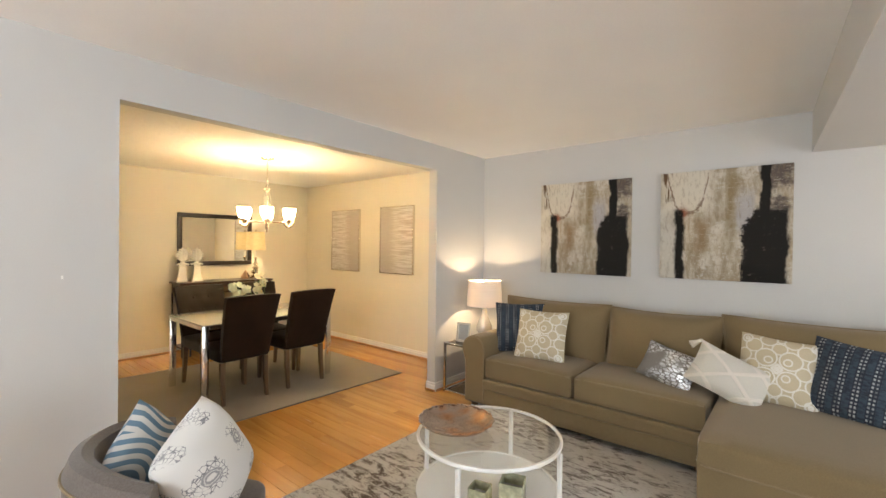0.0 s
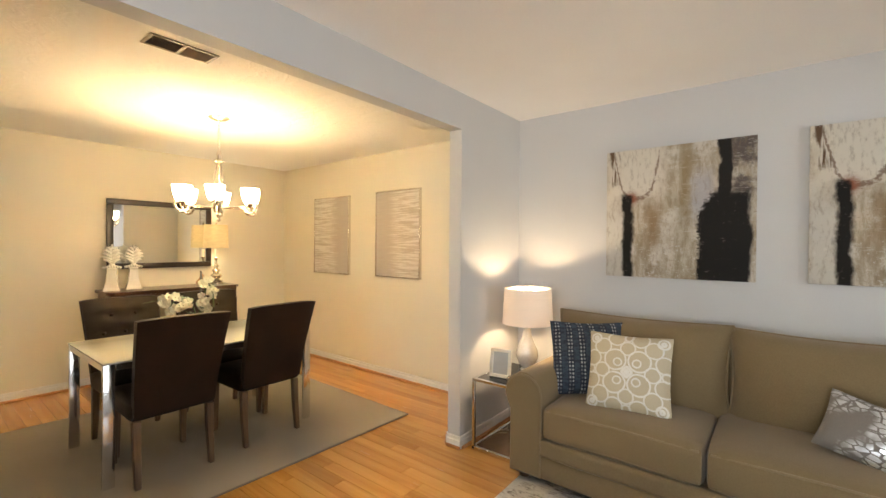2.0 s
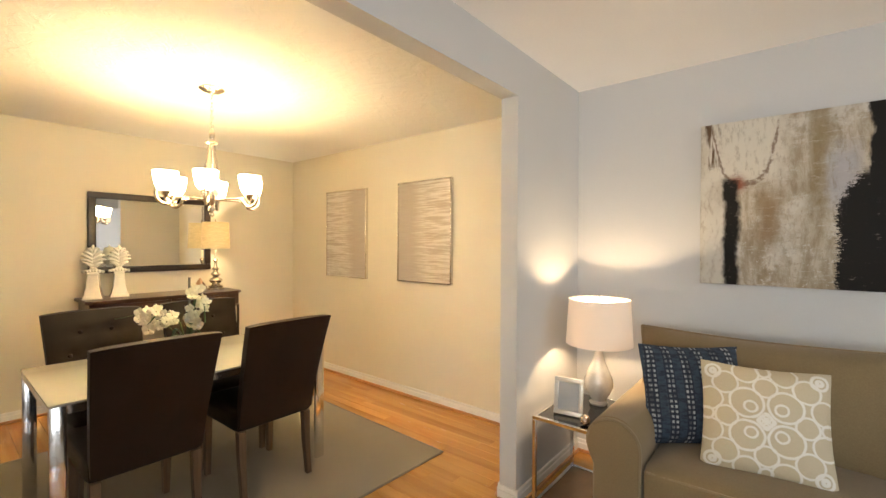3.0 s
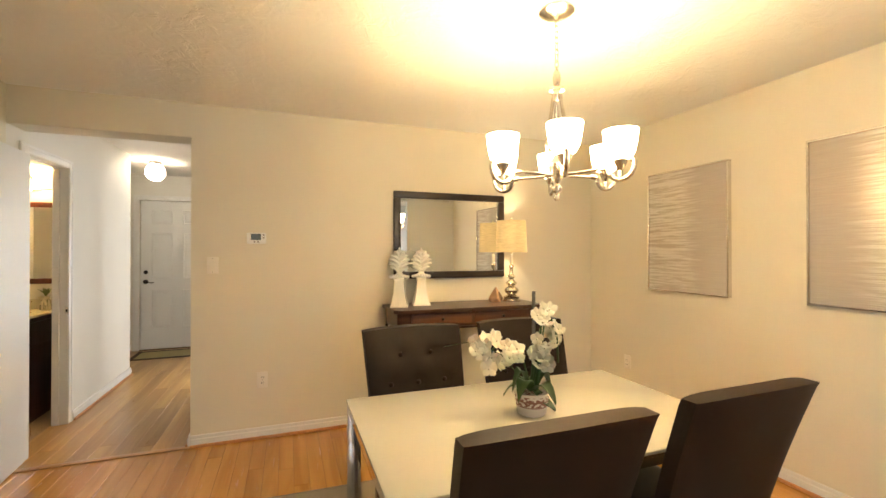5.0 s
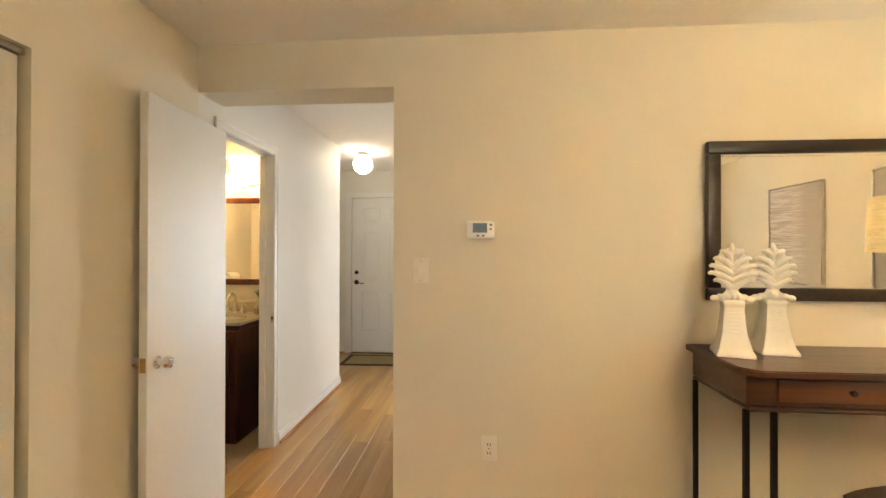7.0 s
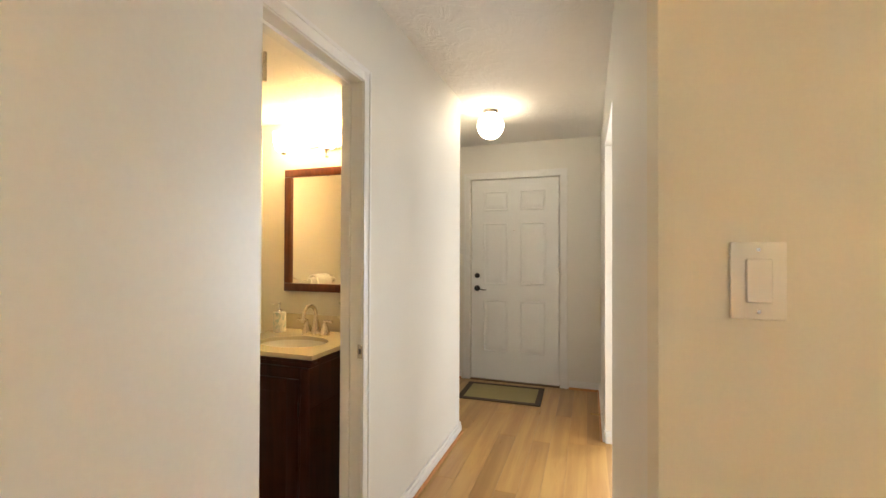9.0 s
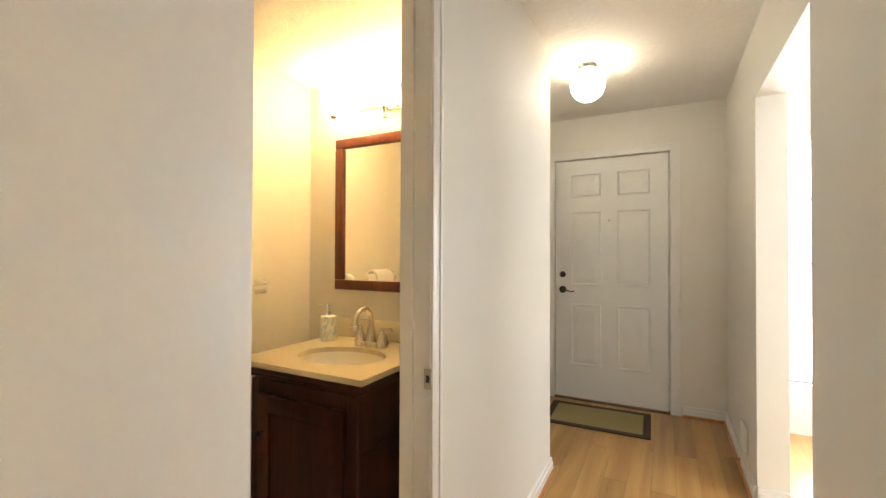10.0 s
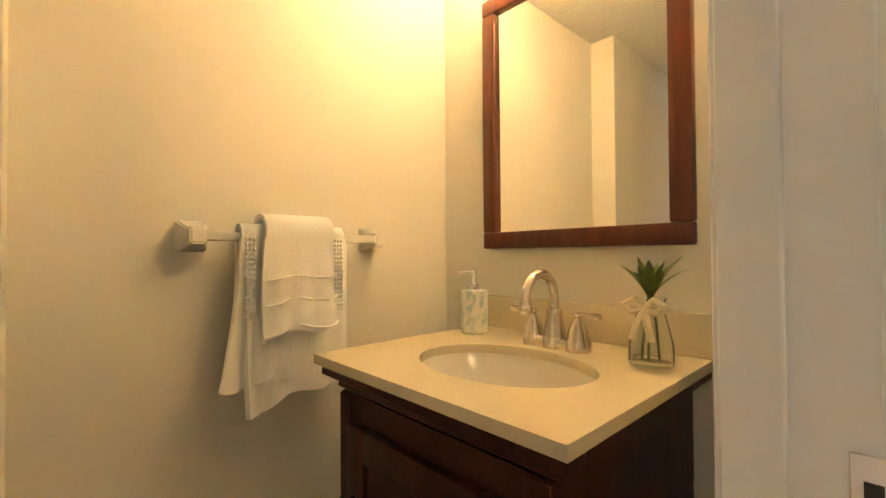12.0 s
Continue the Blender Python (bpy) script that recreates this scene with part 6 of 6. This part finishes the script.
# ---- bathroom ----
STONE = plain("cream_stone_top", (0.62, 0.54, 0.37), 0.22, 0, 0.05, 240, 0.02, 0.0005, 3)
VX0, VX1, VY0, VY1, VZ = XV, -6.782, -0.978, -0.398, 0.845


def vanity():
    t = thing("vanity", "dark mahogany vanity cabinet with panelled door", "cabinet", "", pose(0, 0, 0))
    bm = bmesh.new()
    box(bm, VX0 + 0.002, VX1 - 0.035, VY0 + 0.055, VY1 - 0.040, 0.0035, 0.60, 0.003, 1)
    part("body", bm, MAHOG, t)
    for nm, a in (("front_rail", (VX1 - 0.055, VX1 - 0.035, VY0 + 0.055, VY1 - 0.040)), ("side_panel", (VX0 + 0.002, VX1 - 0.055, VY0 + 0.055, VY0 + 0.070)), ("side_panel", (VX0 + 0.002, VX1 - 0.055, VY1 - 0.055, VY1 - 0.040))):
        bm = bmesh.new()
        box(bm, *a, 0.60, VZ - 0.068)
        part(nm, bm, MAHOG, t)
    # cornice under the top
    for e, z0, z1 in ((0.024, VZ - 0.036, VZ - 0.021), (0.0, VZ - 0.060, VZ - 0.036)):
        z0, z1 = z0 - 0.003, z1 - 0.003
        for a in ((VX1 - 0.055, VX1 - 0.032 + e, VY0 + 0.042 - e, VY1 - 0.030 + e), (VX0 + 0.002, VX1 - 0.055, VY0 + 0.042 - e, VY0 + 0.070), (VX0 + 0.002, VX1 - 0.055, VY1 - 0.056, VY1 - 0.030 + e)):
            bm = bmesh.new()
            box(bm, *a, z0, z1, 0.002, 1)
            part("cornice", bm, MAHOG, t)
    xf = VX1 - 0.035
    bm = bmesh.new()
    box(bm, xf, xf + 0.006, VY0 + 0.055, VY0 + 0.095, 0.02, VZ - 0.070, 0.002, 1)
    part("face_stile", bm, MAHOG, t)
    bm = bmesh.new()
    box(bm, xf, xf + 0.006, VY1 - 0.080, VY1 - 0.040, 0.02, VZ - 0.070, 0.002, 1)
    part("face_stile", bm, MAHOG, t)
    bm = bmesh.new()
    d0, d1 = VY0 + 0.102, VY1 - 0.088
    z0, z1 = 0.10, VZ - 0.115
    def framed(a0, a1, q0, q1):
        box(bm, xf + 0.001, xf + 0.020, a0, a1, q0, q1, 0.004, 2)
    framed(d0, d0 + 0.055, z0, z1), framed(d1 - 0.055, d1, z0, z1), framed(d0 + 0.055, d1 - 0.055, z0, z0 + 0.06), framed(d0 + 0.055, d1 - 0.055, z1 - 0.06, z1)
    dr = part("door", bm, MAHOG, t)
    bm = bmesh.new()
    box(bm, xf + 0.002, xf + 0.012, d0 + 0.056, d1 - 0.056, z0 + 0.061, z1 - 0.061, 0.005, 1)
    part("panel", bm, MAHOG, dr)
    bm = bmesh.new()
    lathe(bm, [(0.005, 0), (0.005, 0.016), (0.012, 0.022), (0.010, 0.030)], 14)
    part("knob", bm, BRONZE, dr, "dark bronze knob", True, pose(xf + 0.020, d0 + 0.028, 0.60, 0, 90, 0))
    for z in (0.60, 0.20):
        bm = bmesh.new()
        tube(bm, [(xf + 0.014, d1 + 0.004, z - 0.03), (xf + 0.014, d1 + 0.004, z + 0.03)], 0.004, 8)
        part("hinge", bm, BRONZE, dr)


vanity()


def vanity_top():
    """A slab with an oval basin let into it."""
    t = thing("countertop", "cream stone countertop with undermount oval basin", "countertop", "", pose(0, 0, 0))
    cx, cy, rx, ry = -7.005, -0.668, 0.132, 0.180
    bm = bmesh.new()
    n = 64
    def rim(z, k=1.0):
        return [bm.verts.new((cx + rx * k * math.cos(2 * math.pi * i / n), cy + ry * k * math.sin(2 * math.pi * i / n), z)) for i in range(n)]
    def edge(z):
        out = []
        for i in range(n):
            c_, s_ = math.cos(2 * math.pi * i / n), math.sin(2 * math.pi * i / n)
            x0, x1, y0, y1 = VX0 + 0.001 - cx, VX1 - cx, VY0 - cy, VY1 - cy
            s = min((x1 if c_ > 0 else x0) / c_ if abs(c_) > 1e-9 else 9, (y1 if s_ > 0 else y0) / s_ if abs(s_) > 1e-9 else 9)
            out.append(bm.verts.new((cx + c_ * s, cy + s_ * s, z)))
        for qx, qy in ((VX0 + 0.001, VY0), (VX0 + 0.001, VY1), (VX1, VY0), (VX1, VY1)):
            v = min(out, key=lambda w: (w.co.x - qx) ** 2 + (w.co.y - qy) ** 2)
            v.co.x, v.co.y = qx, qy
        return out
    r1, e1, r0, e0 = rim(VZ), edge(VZ), rim(VZ - 0.019), edge(VZ - 0.019)
    for i in range(n):
        j = (i + 1) % n
        bm.faces.new((r1[i], e1[i], e1[j], r1[j])), bm.faces.new((r0[j], e0[j], e0[i], r0[i]))
        bm.faces.new((e1[i], e0[i], e0[j], e1[j])), bm.faces.new((r1[j], r0[j], r0[i], r1[i]))
    part("slab", bm, STONE, t)
    bm = bmesh.new()
    rings = [rim(VZ - 0.019 - d, k) for d, k in ((0, 1.03), (0.04, 0.98), (0.09, 0.86), (0.125, 0.62), (0.138, 0.30), (0.140, 0.10))]
    for a, b in zip(rings, rings[1:]):
        for i in range(n):
            bm.faces.new((a[i], a[(i + 1) % n], b[(i + 1) % n], b[i]))
    bm.faces.new(rings[-1])
    part("basin", bm, plain("basin_porcelain", (0.78, 0.74, 0.64), 0.12, 0, 0.01, 20, 0), t, "white porcelain basin")
    bm = bmesh.new()
    box(bm, XV + 0.0005, XV + 0.018, VY0, VY1, VZ + 0.0005, VZ + 0.086, 0.003, 2)
    part("backsplash", bm, STONE, t)


vanity_top()


def faucet():
    t = thing("faucet", "brushed nickel two handle arched faucet", "faucet", "", pose(-7.185, -0.668, VZ))
    bm = bmesh.new()
    soft_box(bm, 0.042, 0.140, 0.024, 0.008, 0, 6, (0, 0, 0.012))
    for s in (-1, 0, 1):
        lathe(bm, [(0.0265, 0.0), (0.0265, 0.020), (0.024, 0.026)], 24, 0, s * 0.055)
    part("base_plate", bm, NICKEL, t)
    bm = bmesh.new()
    lathe(bm, [(0.023, 0.025), (0.022, 0.040), (0.0155, 0.074), (0.0165, 0.078), (0.0140, 0.084)], 20)
    part("column", bm, NICKEL, t)
    bm = bmesh.new()
    pts = [(0, 0, 0.07), (0, 0, 0.108)] + [(0.052 - 0.052 * math.cos(radians(a)), 0, 0.108 + 0.052 * math.sin(radians(a))) for a in range(15, 176, 16)] + [(0.104, 0, 0.098)]
    tube(bm, pts, 0.0098, 12)
    lathe(bm, [(0.012, 0.082), (0.015, 0.086), (0.015, 0.100), (0.012, 0.104)], 16, 0.104, 0)
    part("spout", bm, NICKEL, t)
    for s in (-1, 1):
        bm = bmesh.new()
        lathe(bm, [(0.023, 0.024), (0.0225, 0.029), (0.0215, 0.031), (0.0195, 0.043), (0.0140, 0.056), (0.0085, 0.065), (0.007, 0.068), (0.0092, 0.071), (0.0085, 0.078), (0.003, 0.081)], 18, 0, s * 0.055)
        hd = part("handle", bm, NICKEL, t)
        bm = bmesh.new()
        tube(bm, [(0, s * 0.057, 0.075), (0.004, s * 0.080, 0.076), (0.008, s * 0.108, 0.075)], 0.0045, 8, 0.0072)
        part("lever", bm, NICKEL, hd)


faucet()
t = thing("soap_dispenser", "mosaic soap dispenser with chrome pump", "soap dispenser", "", pose(-7.190, -0.908, VZ + 0.0005))
k = Nodes("shell_mosaic")
vo = k.n("TexVoronoi")
k.put(vo.inputs["Vector"], k.coords((1, 1, 0.7)))
vo.inputs["Scale"].default_value = 95
k.bump(vo.outputs["Distance"], 0.3, 0.002)
hs = k.split(vo.outputs["Color"])
MOSAIC = k.done(k.mix(k.ramp(hs[0], 0.5, 0.6), (0.76, 0.73, 0.64), k.mix(hs[1], (0.42, 0.55, 0.54), (0.62, 0.62, 0.55))), 0.28)
bm = bmesh.new()
lathe(bm, [(0.030, 0.0), (0.034, 0.004), (0.0345, 0.10), (0.033, 0.108), (0.012, 0.112)], 28)
part("bottle", bm, MOSAIC, t)
bm = bmesh.new()
lathe(bm, [(0.014, 0.110), (0.014, 0.122), (0.006, 0.126), (0.005, 0.150), (0.009, 0.152), (0.009, 0.160), (0.004, 0.162)], 16)
tube(bm, [(0, 0, 0.157), (0.020, -0.015, 0.158), (0.032, -0.024, 0.154)], 0.0035, 8)
part("pump", bm, CHROME, t, "chrome pump")


def bud_vase():
    t = thing("bud_vase", "clear glass bud vase with green sprig", "vase", "", pose(-7.17, -0.462, VZ + 0.0005))
    bm = bmesh.new()
    lathe(bm, [(0.0, 0.001), (0.036, 0.001), (0.038, 0.006), (0.037, 0.040), (0.026, 0.085), (0.021, 0.105), (0.026, 0.122), (0.024, 0.122), (0.019, 0.105), (0.024, 0.085), (0.034, 0.040), (0.034, 0.010), (0.0, 0.008)], 32, cap=False)
    g = part("glass", bm, GLASS, t)
    g.visible_shadow = False
    bm = bmesh.new()
    for dx, dy in ((0.006, 0.0), (-0.008, 0.004), (0.0, -0.008)):
        tube(bm, [(dx * 2, dy * 2, 0.012), (dx, dy, 0.10), (0, 0, 0.135)], 0.0022, 5)
    part("stems", bm, plain("vase_stem", (0.10, 0.13, 0.04), 0.6), t)
    leafm = plain("sprig_leaf", (0.19, 0.24, 0.06), 0.5, 0, 0.3, 40)
    rng = random.Random(11)
    for i in range(16):
        bm = bmesh.new()
        a, ln, lean = radians(i * 137.5), rng.uniform(0.055, 0.095), rng.uniform(0.35, 1.0)
        d = Vector((math.cos(a), math.sin(a), 0))
        sd = Vector((-d.y, d.x, 0))
        rows = []
        for q in range(6):
            v = q / 5
            p_ = Vector((0, 0, 0.118)) + d * ln * lean * v * (0.5 + 0.5 * v) + Vector((0, 0, ln * v * (1 - 0.25 * lean * v)))
            wd = 0.009 * math.sin(math.pi * (0.1 + 0.88 * v)) ** 0.8
            rows.append([bm.verts.new(p_ + sd * wd * e) for e in (-1, 0, 1)])
        for r0, r1 in zip(rows, rows[1:]):
            for u in (0, 1):
                bm.faces.new((r0[u], r0[u + 1], r1[u + 1], r1[u]))
        bmesh.ops.solidify(bm, geom=bm.faces[:], thickness=0.0012)
        part("leaf", bm, leafm, t)
    bow = plain("cream_ribbon", (0.70, 0.62, 0.42), 0.6, 0, 0.08, 80)
    bm = bmesh.new()
    lathe(bm, [(0.0225, 0.094), (0.024, 0.098), (0.0235, 0.112), (0.022, 0.114)], 20)
    for sy in (-1, 1):
        pts = [(0.024, 0, 0.104), (0.034, sy * 0.018, 0.120), (0.036, sy * 0.034, 0.112), (0.034, sy * 0.022, 0.098), (0.026, 0, 0.102)]
        tube(bm, pts, 0.006, 6)
        tube(bm, [(0.026, 0, 0.102), (0.036, sy * 0.008, 0.080), (0.040, sy * 0.016, 0.050)], 0.007, 6)
    part("bow", bm, bow, t, "cream ribbon bow")


bud_vase()

t = thing("bath_mirror", "mirror in a red mahogany frame over vanity", "mirror", "", pose(XV, -0.692, 1.412))
w, h, f = 0.268, 0.350, 0.045
for y0, y1, z0, z1 in ((-w, w, h - f, h), (-w, w, -h, -h + f), (-w, -w + f, -h + f, h - f), (w - f, w, -h + f, h - f)):
    bm = bmesh.new()
    box(bm, 0.002, 0.026, y0, y1, z0, z1, 0.005, 2)
    part("frame_rail", bm, MAHOGF, t)
bm = bmesh.new()
box(bm, 0.006, 0.012, -w + f, w - f, -h + f, h - f)
part("mirror_glass", bm, MIRROR, t, "silvered glass")

t = thing("vanity_light", "three light nickel vanity bar with glass shades, lit", "wall light", "", pose(XV, -0.62, 1.90))
bm = bmesh.new()
soft_box(bm, 0.022, 0.12, 0.09, 0.008, 0, 5, (0.011, 0, 0))
part("back_plate", bm, NICKEL, t)
bm = bmesh.new()
tube(bm, [(0.02, 0, -0.02), (0.045, 0, -0.03)], 0.008, 8)
tube(bm, [(0.045, -0.29, -0.03), (0.045, 0.29, -0.03)], 0.006, 8)
for y in (-0.28, 0.0, 0.28):
    tube(bm, [(0.045, y, -0.03), (0.075, y, -0.055), (0.105, y, -0.062)], 0.005, 8)
part("bar", bm, NICKEL, t)
VSHADE = glowing("vanity_shade_lit", (1.0, 0.84, 0.56), 12.8)
for y in (-0.28, 0.0, 0.28):
    bm = bmesh.new()
    drop = [(0.004, -0.108), (0.012, -0.100), (0.008, -0.090)] if y == 0.0 else []
    lathe(bm, drop + [(0.010, -0.070), (0.016, -0.062), (0.018, -0.056)], 16, 0.105, y)
    cup = part("cup", bm, NICKEL, t)
    bm = bmesh.new()
    lathe(bm, [(0.024, -0.060), (0.042, -0.048), (0.054, -0.015), (0.060, 0.045), (0.057, 0.045), (0.051, -0.013), (0.040, -0.044), (0.022, -0.057)], 24, 0.105, y, False)
    part("shade", bm, VSHADE, cup, "frosted glass shade, lit")

# towel bar and towels
t = thing("towel_bar", "white ceramic towel bar with clear rod", "towel bar", "", pose(-6.82, YT, 1.086))
for x in (-0.195, 0.225):
    bm = bmesh.new()
    vs = []
    for y, a, b in ((0.0, 0.028, 0.032), (0.010, 0.028, 0.032), (0.032, 0.018, 0.020), (0.066, 0.015, 0.016)):
        vs.append([bm.verts.new((x + sx * a, y, sz * b)) for sx, sz in ((-1, -1), (1, -1), (1, 1), (-1, 1))])
    for a, b in zip(vs, vs[1:]):
        for i in range(4):
            bm.faces.new((a[i], a[(i + 1) % 4], b[(i + 1) % 4], b[i]))
    bm.faces.new(vs[0][::-1]), bm.faces.new(vs[-1])
    bmesh.ops.bevel(bm, geom=bm.edges[:], offset=0.004, segments=2, affect="EDGES")
    part("bracket", bm, CERAMIC, t)
bm = bmesh.new()
box(bm, -0.20, 0.23, 0.046, 0.062, -0.010, 0.010, 0.003, 1)
part("rod", bm, plain("milky_acrylic_rod", (0.72, 0.70, 0.62), 0.12, 0, 0.02, 20, 0), t, "milky acrylic rod")
TERRY = plain("white_terry_cloth", (0.86, 0.84, 0.79), 0.95, 0, 0.05, 320, 0.7, 0.004, 4, Sheen_Weight=0.4)


def draped(name, label, x0, x1, front, rear, off, flare, skew, seed, band=(), into=None, slant=0.0, amp=0.6):
    """Cloth hung over the rod: front fall, fold over the top, rear fall."""
    t = into or thing(name, label, "towel", "bath towels", pose(-6.82, YT + 0.054, 1.086))
    bm = bmesh.new()
    nu, nf = 26, 26
    rng = random.Random(seed)
    f1, f2, p1, p2 = rng.uniform(7, 10), rng.uniform(14, 19), rng.uniform(0, 6), rng.uniform(0, 6)
    grid = []
    path_ = [("r", rear * (1 - j / 9)) for j in range(9)] + [("t", a) for a in range(0, 181, 30)] + [("f", front * (j + 1) / nf) for j in range(nf)]
    rad = 0.016 + off
    for kind, s in path_:
        row = []
        for i in range(nu + 1):
            u = i / nu
            x = x0 + (x1 - x0) * u
            if kind == "t":
                a = radians(s)
                y, z = -rad * math.cos(a), 0.004 + rad * math.sin(a)
                s_ = 0
            elif kind == "f":
                s_ = s
                fold = amp * (0.004 + 0.020 * min(1, s / 0.3))
                y = rad + fold * (0.55 * math.sin(f1 * u + p1) + 0.45 * math.sin(f2 * u + p2 + s * 6)) * min(1, s / 0.08)
                z = -s * (1 + skew * (u - 0.5)) - 0.008 * math.sin(f1 * u) * (s / front)
                x += (u - 0.5) * flare * (s / front) - slant * u * u * s / front + 0.006 * math.sin(9 * s + p1)
            else:
                y, z = -rad, -s
            row.append(bm.verts.new((x, y, z)))
        grid.append(row)
    for a, b in zip(grid, grid[1:]):
        for i in range(nu):
            bm.faces.new((a[i], a[i + 1], b[i + 1], b[i]))
    bmesh.ops.recalc_face_normals(bm, faces=bm.faces[:])
    bmesh.ops.solidify(bm, geom=bm.faces[:], thickness=-0.011)
    cloth = part("under_fold" if into else "cloth", bm, TERRY, t)
    nrow = len(path_) - nf
    for s0 in band:
        bm = bmesh.new()
        j = nrow + int(s0 * nf)
        tube(bm, [tuple(Vector(grid_co) + Vector((0, 0.010, 0))) for grid_co in [(x0 + (x1 - x0) * u / 12 + (u / 12 - 0.5) * flare * s0, rad + 0.004 + (0.004 + 0.02 * min(1, s0 * front / 0.3)) * (0.55 * math.sin(f1 * u / 12 + p1) + 0.45 * math.sin(f2 * u / 12 + p2 + s0 * front * 6)) * min(1, s0 * front / 0.08), -s0 * front * (1 + skew * (u / 12 - 0.5)) - 0.008 * math.sin(f1 * u / 12) * s0) for u in range(13)]], 0.003, 5)
        part("woven_band", bm, TERRY, cloth)
    return t


bt = draped("bath_towel", "white bath towel hung over the bar", -0.082, 0.150, 0.345, 0.24, 0.008, 0.03, 0.12, 5, (), None, 0.035)
draped("bath_towel", "", 0.045, 0.149, 0.305, 0.20, -0.004, 0.05, 0.02, 6, (), bt, -0.02)
draped("hand_towel", "white hand towel with woven bands on top", -0.045, 0.108, 0.205, 0.15, 0.020, 0.01, 0.05, 8, (0.42, 0.66, 0.95), None, 0.0, 0.25)
for x in (-0.066, 0.134):
    bm = bmesh.new()
    for j in range(17):
        for q in (-1, 0, 1):
            bmesh.ops.create_uvsphere(bm, u_segments=6, v_segments=4, radius=0.0042, matrix=pose(x + q * 0.008, 0.0255, -0.005 - j * 0.010))
    o = part("bobble_trim", bm, TERRY, [b for b in bpy.data.objects if b.name == "bath_towel"][0], "raised bobble trim")

# ---- floor boards, last ----


def board_meshes(material, length, width):
    out = []
    for k in range(3):
        bm = bmesh.new()
        box(bm, 0.0006, length - 0.0006, 0.0006, width - 0.0006, -0.006, 0.0, 0.0008, 1)
        out.append(mesh_of("board", bm, material))
    return out


def lay(parent, material, x0, x1, y0, y1, width, length, name="floor_board"):
    """Boards along x in staggered rows."""
    rng = random.Random(7)
    full = board_meshes(material, length, width)[0]
    y = y0
    while y < y1 - 0.01:
        x = x0 - rng.uniform(0, length)
        while x < x1:
            a, b = max(x, x0), min(x + length, x1)
            if b - a > 0.02:
                if abs(b - a - length) < 1e-6:
                    me = full
                else:
                    bm = bmesh.new()
                    box(bm, 0.0006, b - a - 0.0006, 0.0006, width - 0.0006, -0.006, 0.0, 0.0008, 1)
                    me = mesh_of("board", bm, material)
                o = new(name, me)
                o.location = (a, y, 0)
                o.parent = parent
            x += length
        y += width


floor = tagged(new("floor"), "honey oak strip floor boards", "floor", "", "structure")
lay(floor, OAK, -6.0, 0.4, YL, YN, 0.0865, 1.22)
floor_h = tagged(new("floor_hall"), "pale oak hall floor boards", "floor", "", "structure")
lay(floor_h, OAKHALL, XE, -6.0, -0.60, YR, 0.118, 1.3)
bm = bmesh.new()
for x0, x1, y0, y1 in ((0.4, 3.2, -2.9, YN), (-2.6, 0.4, -2.9, YL)):
    y = y0
    while y < y1:
        x = x0
        while x < x1:
            box(bm, x + 0.001, min(x + 1.22, x1) - 0.001, y + 0.0005, min(y + 0.0865, y1) - 0.0005, -0.006, 0.0)
            x += 1.22
        y += 0.0865
tagged(new("floor_rest", mesh_of("floor_rest", bm, OAK)), "honey oak strip floor boards", "floor", "", "stuff")
bm = bmesh.new()
box(bm, XE, -6.15, YR, 3.4, -0.006, 0.0)
box(bm, XE, -8.188, -2.2, -0.60, -0.006, 0.0)
tagged(new("floor_kitchen", mesh_of("floor_kitchen", bm, OAKHALL)), "pale floor beyond the opening", "floor", "", "structure")
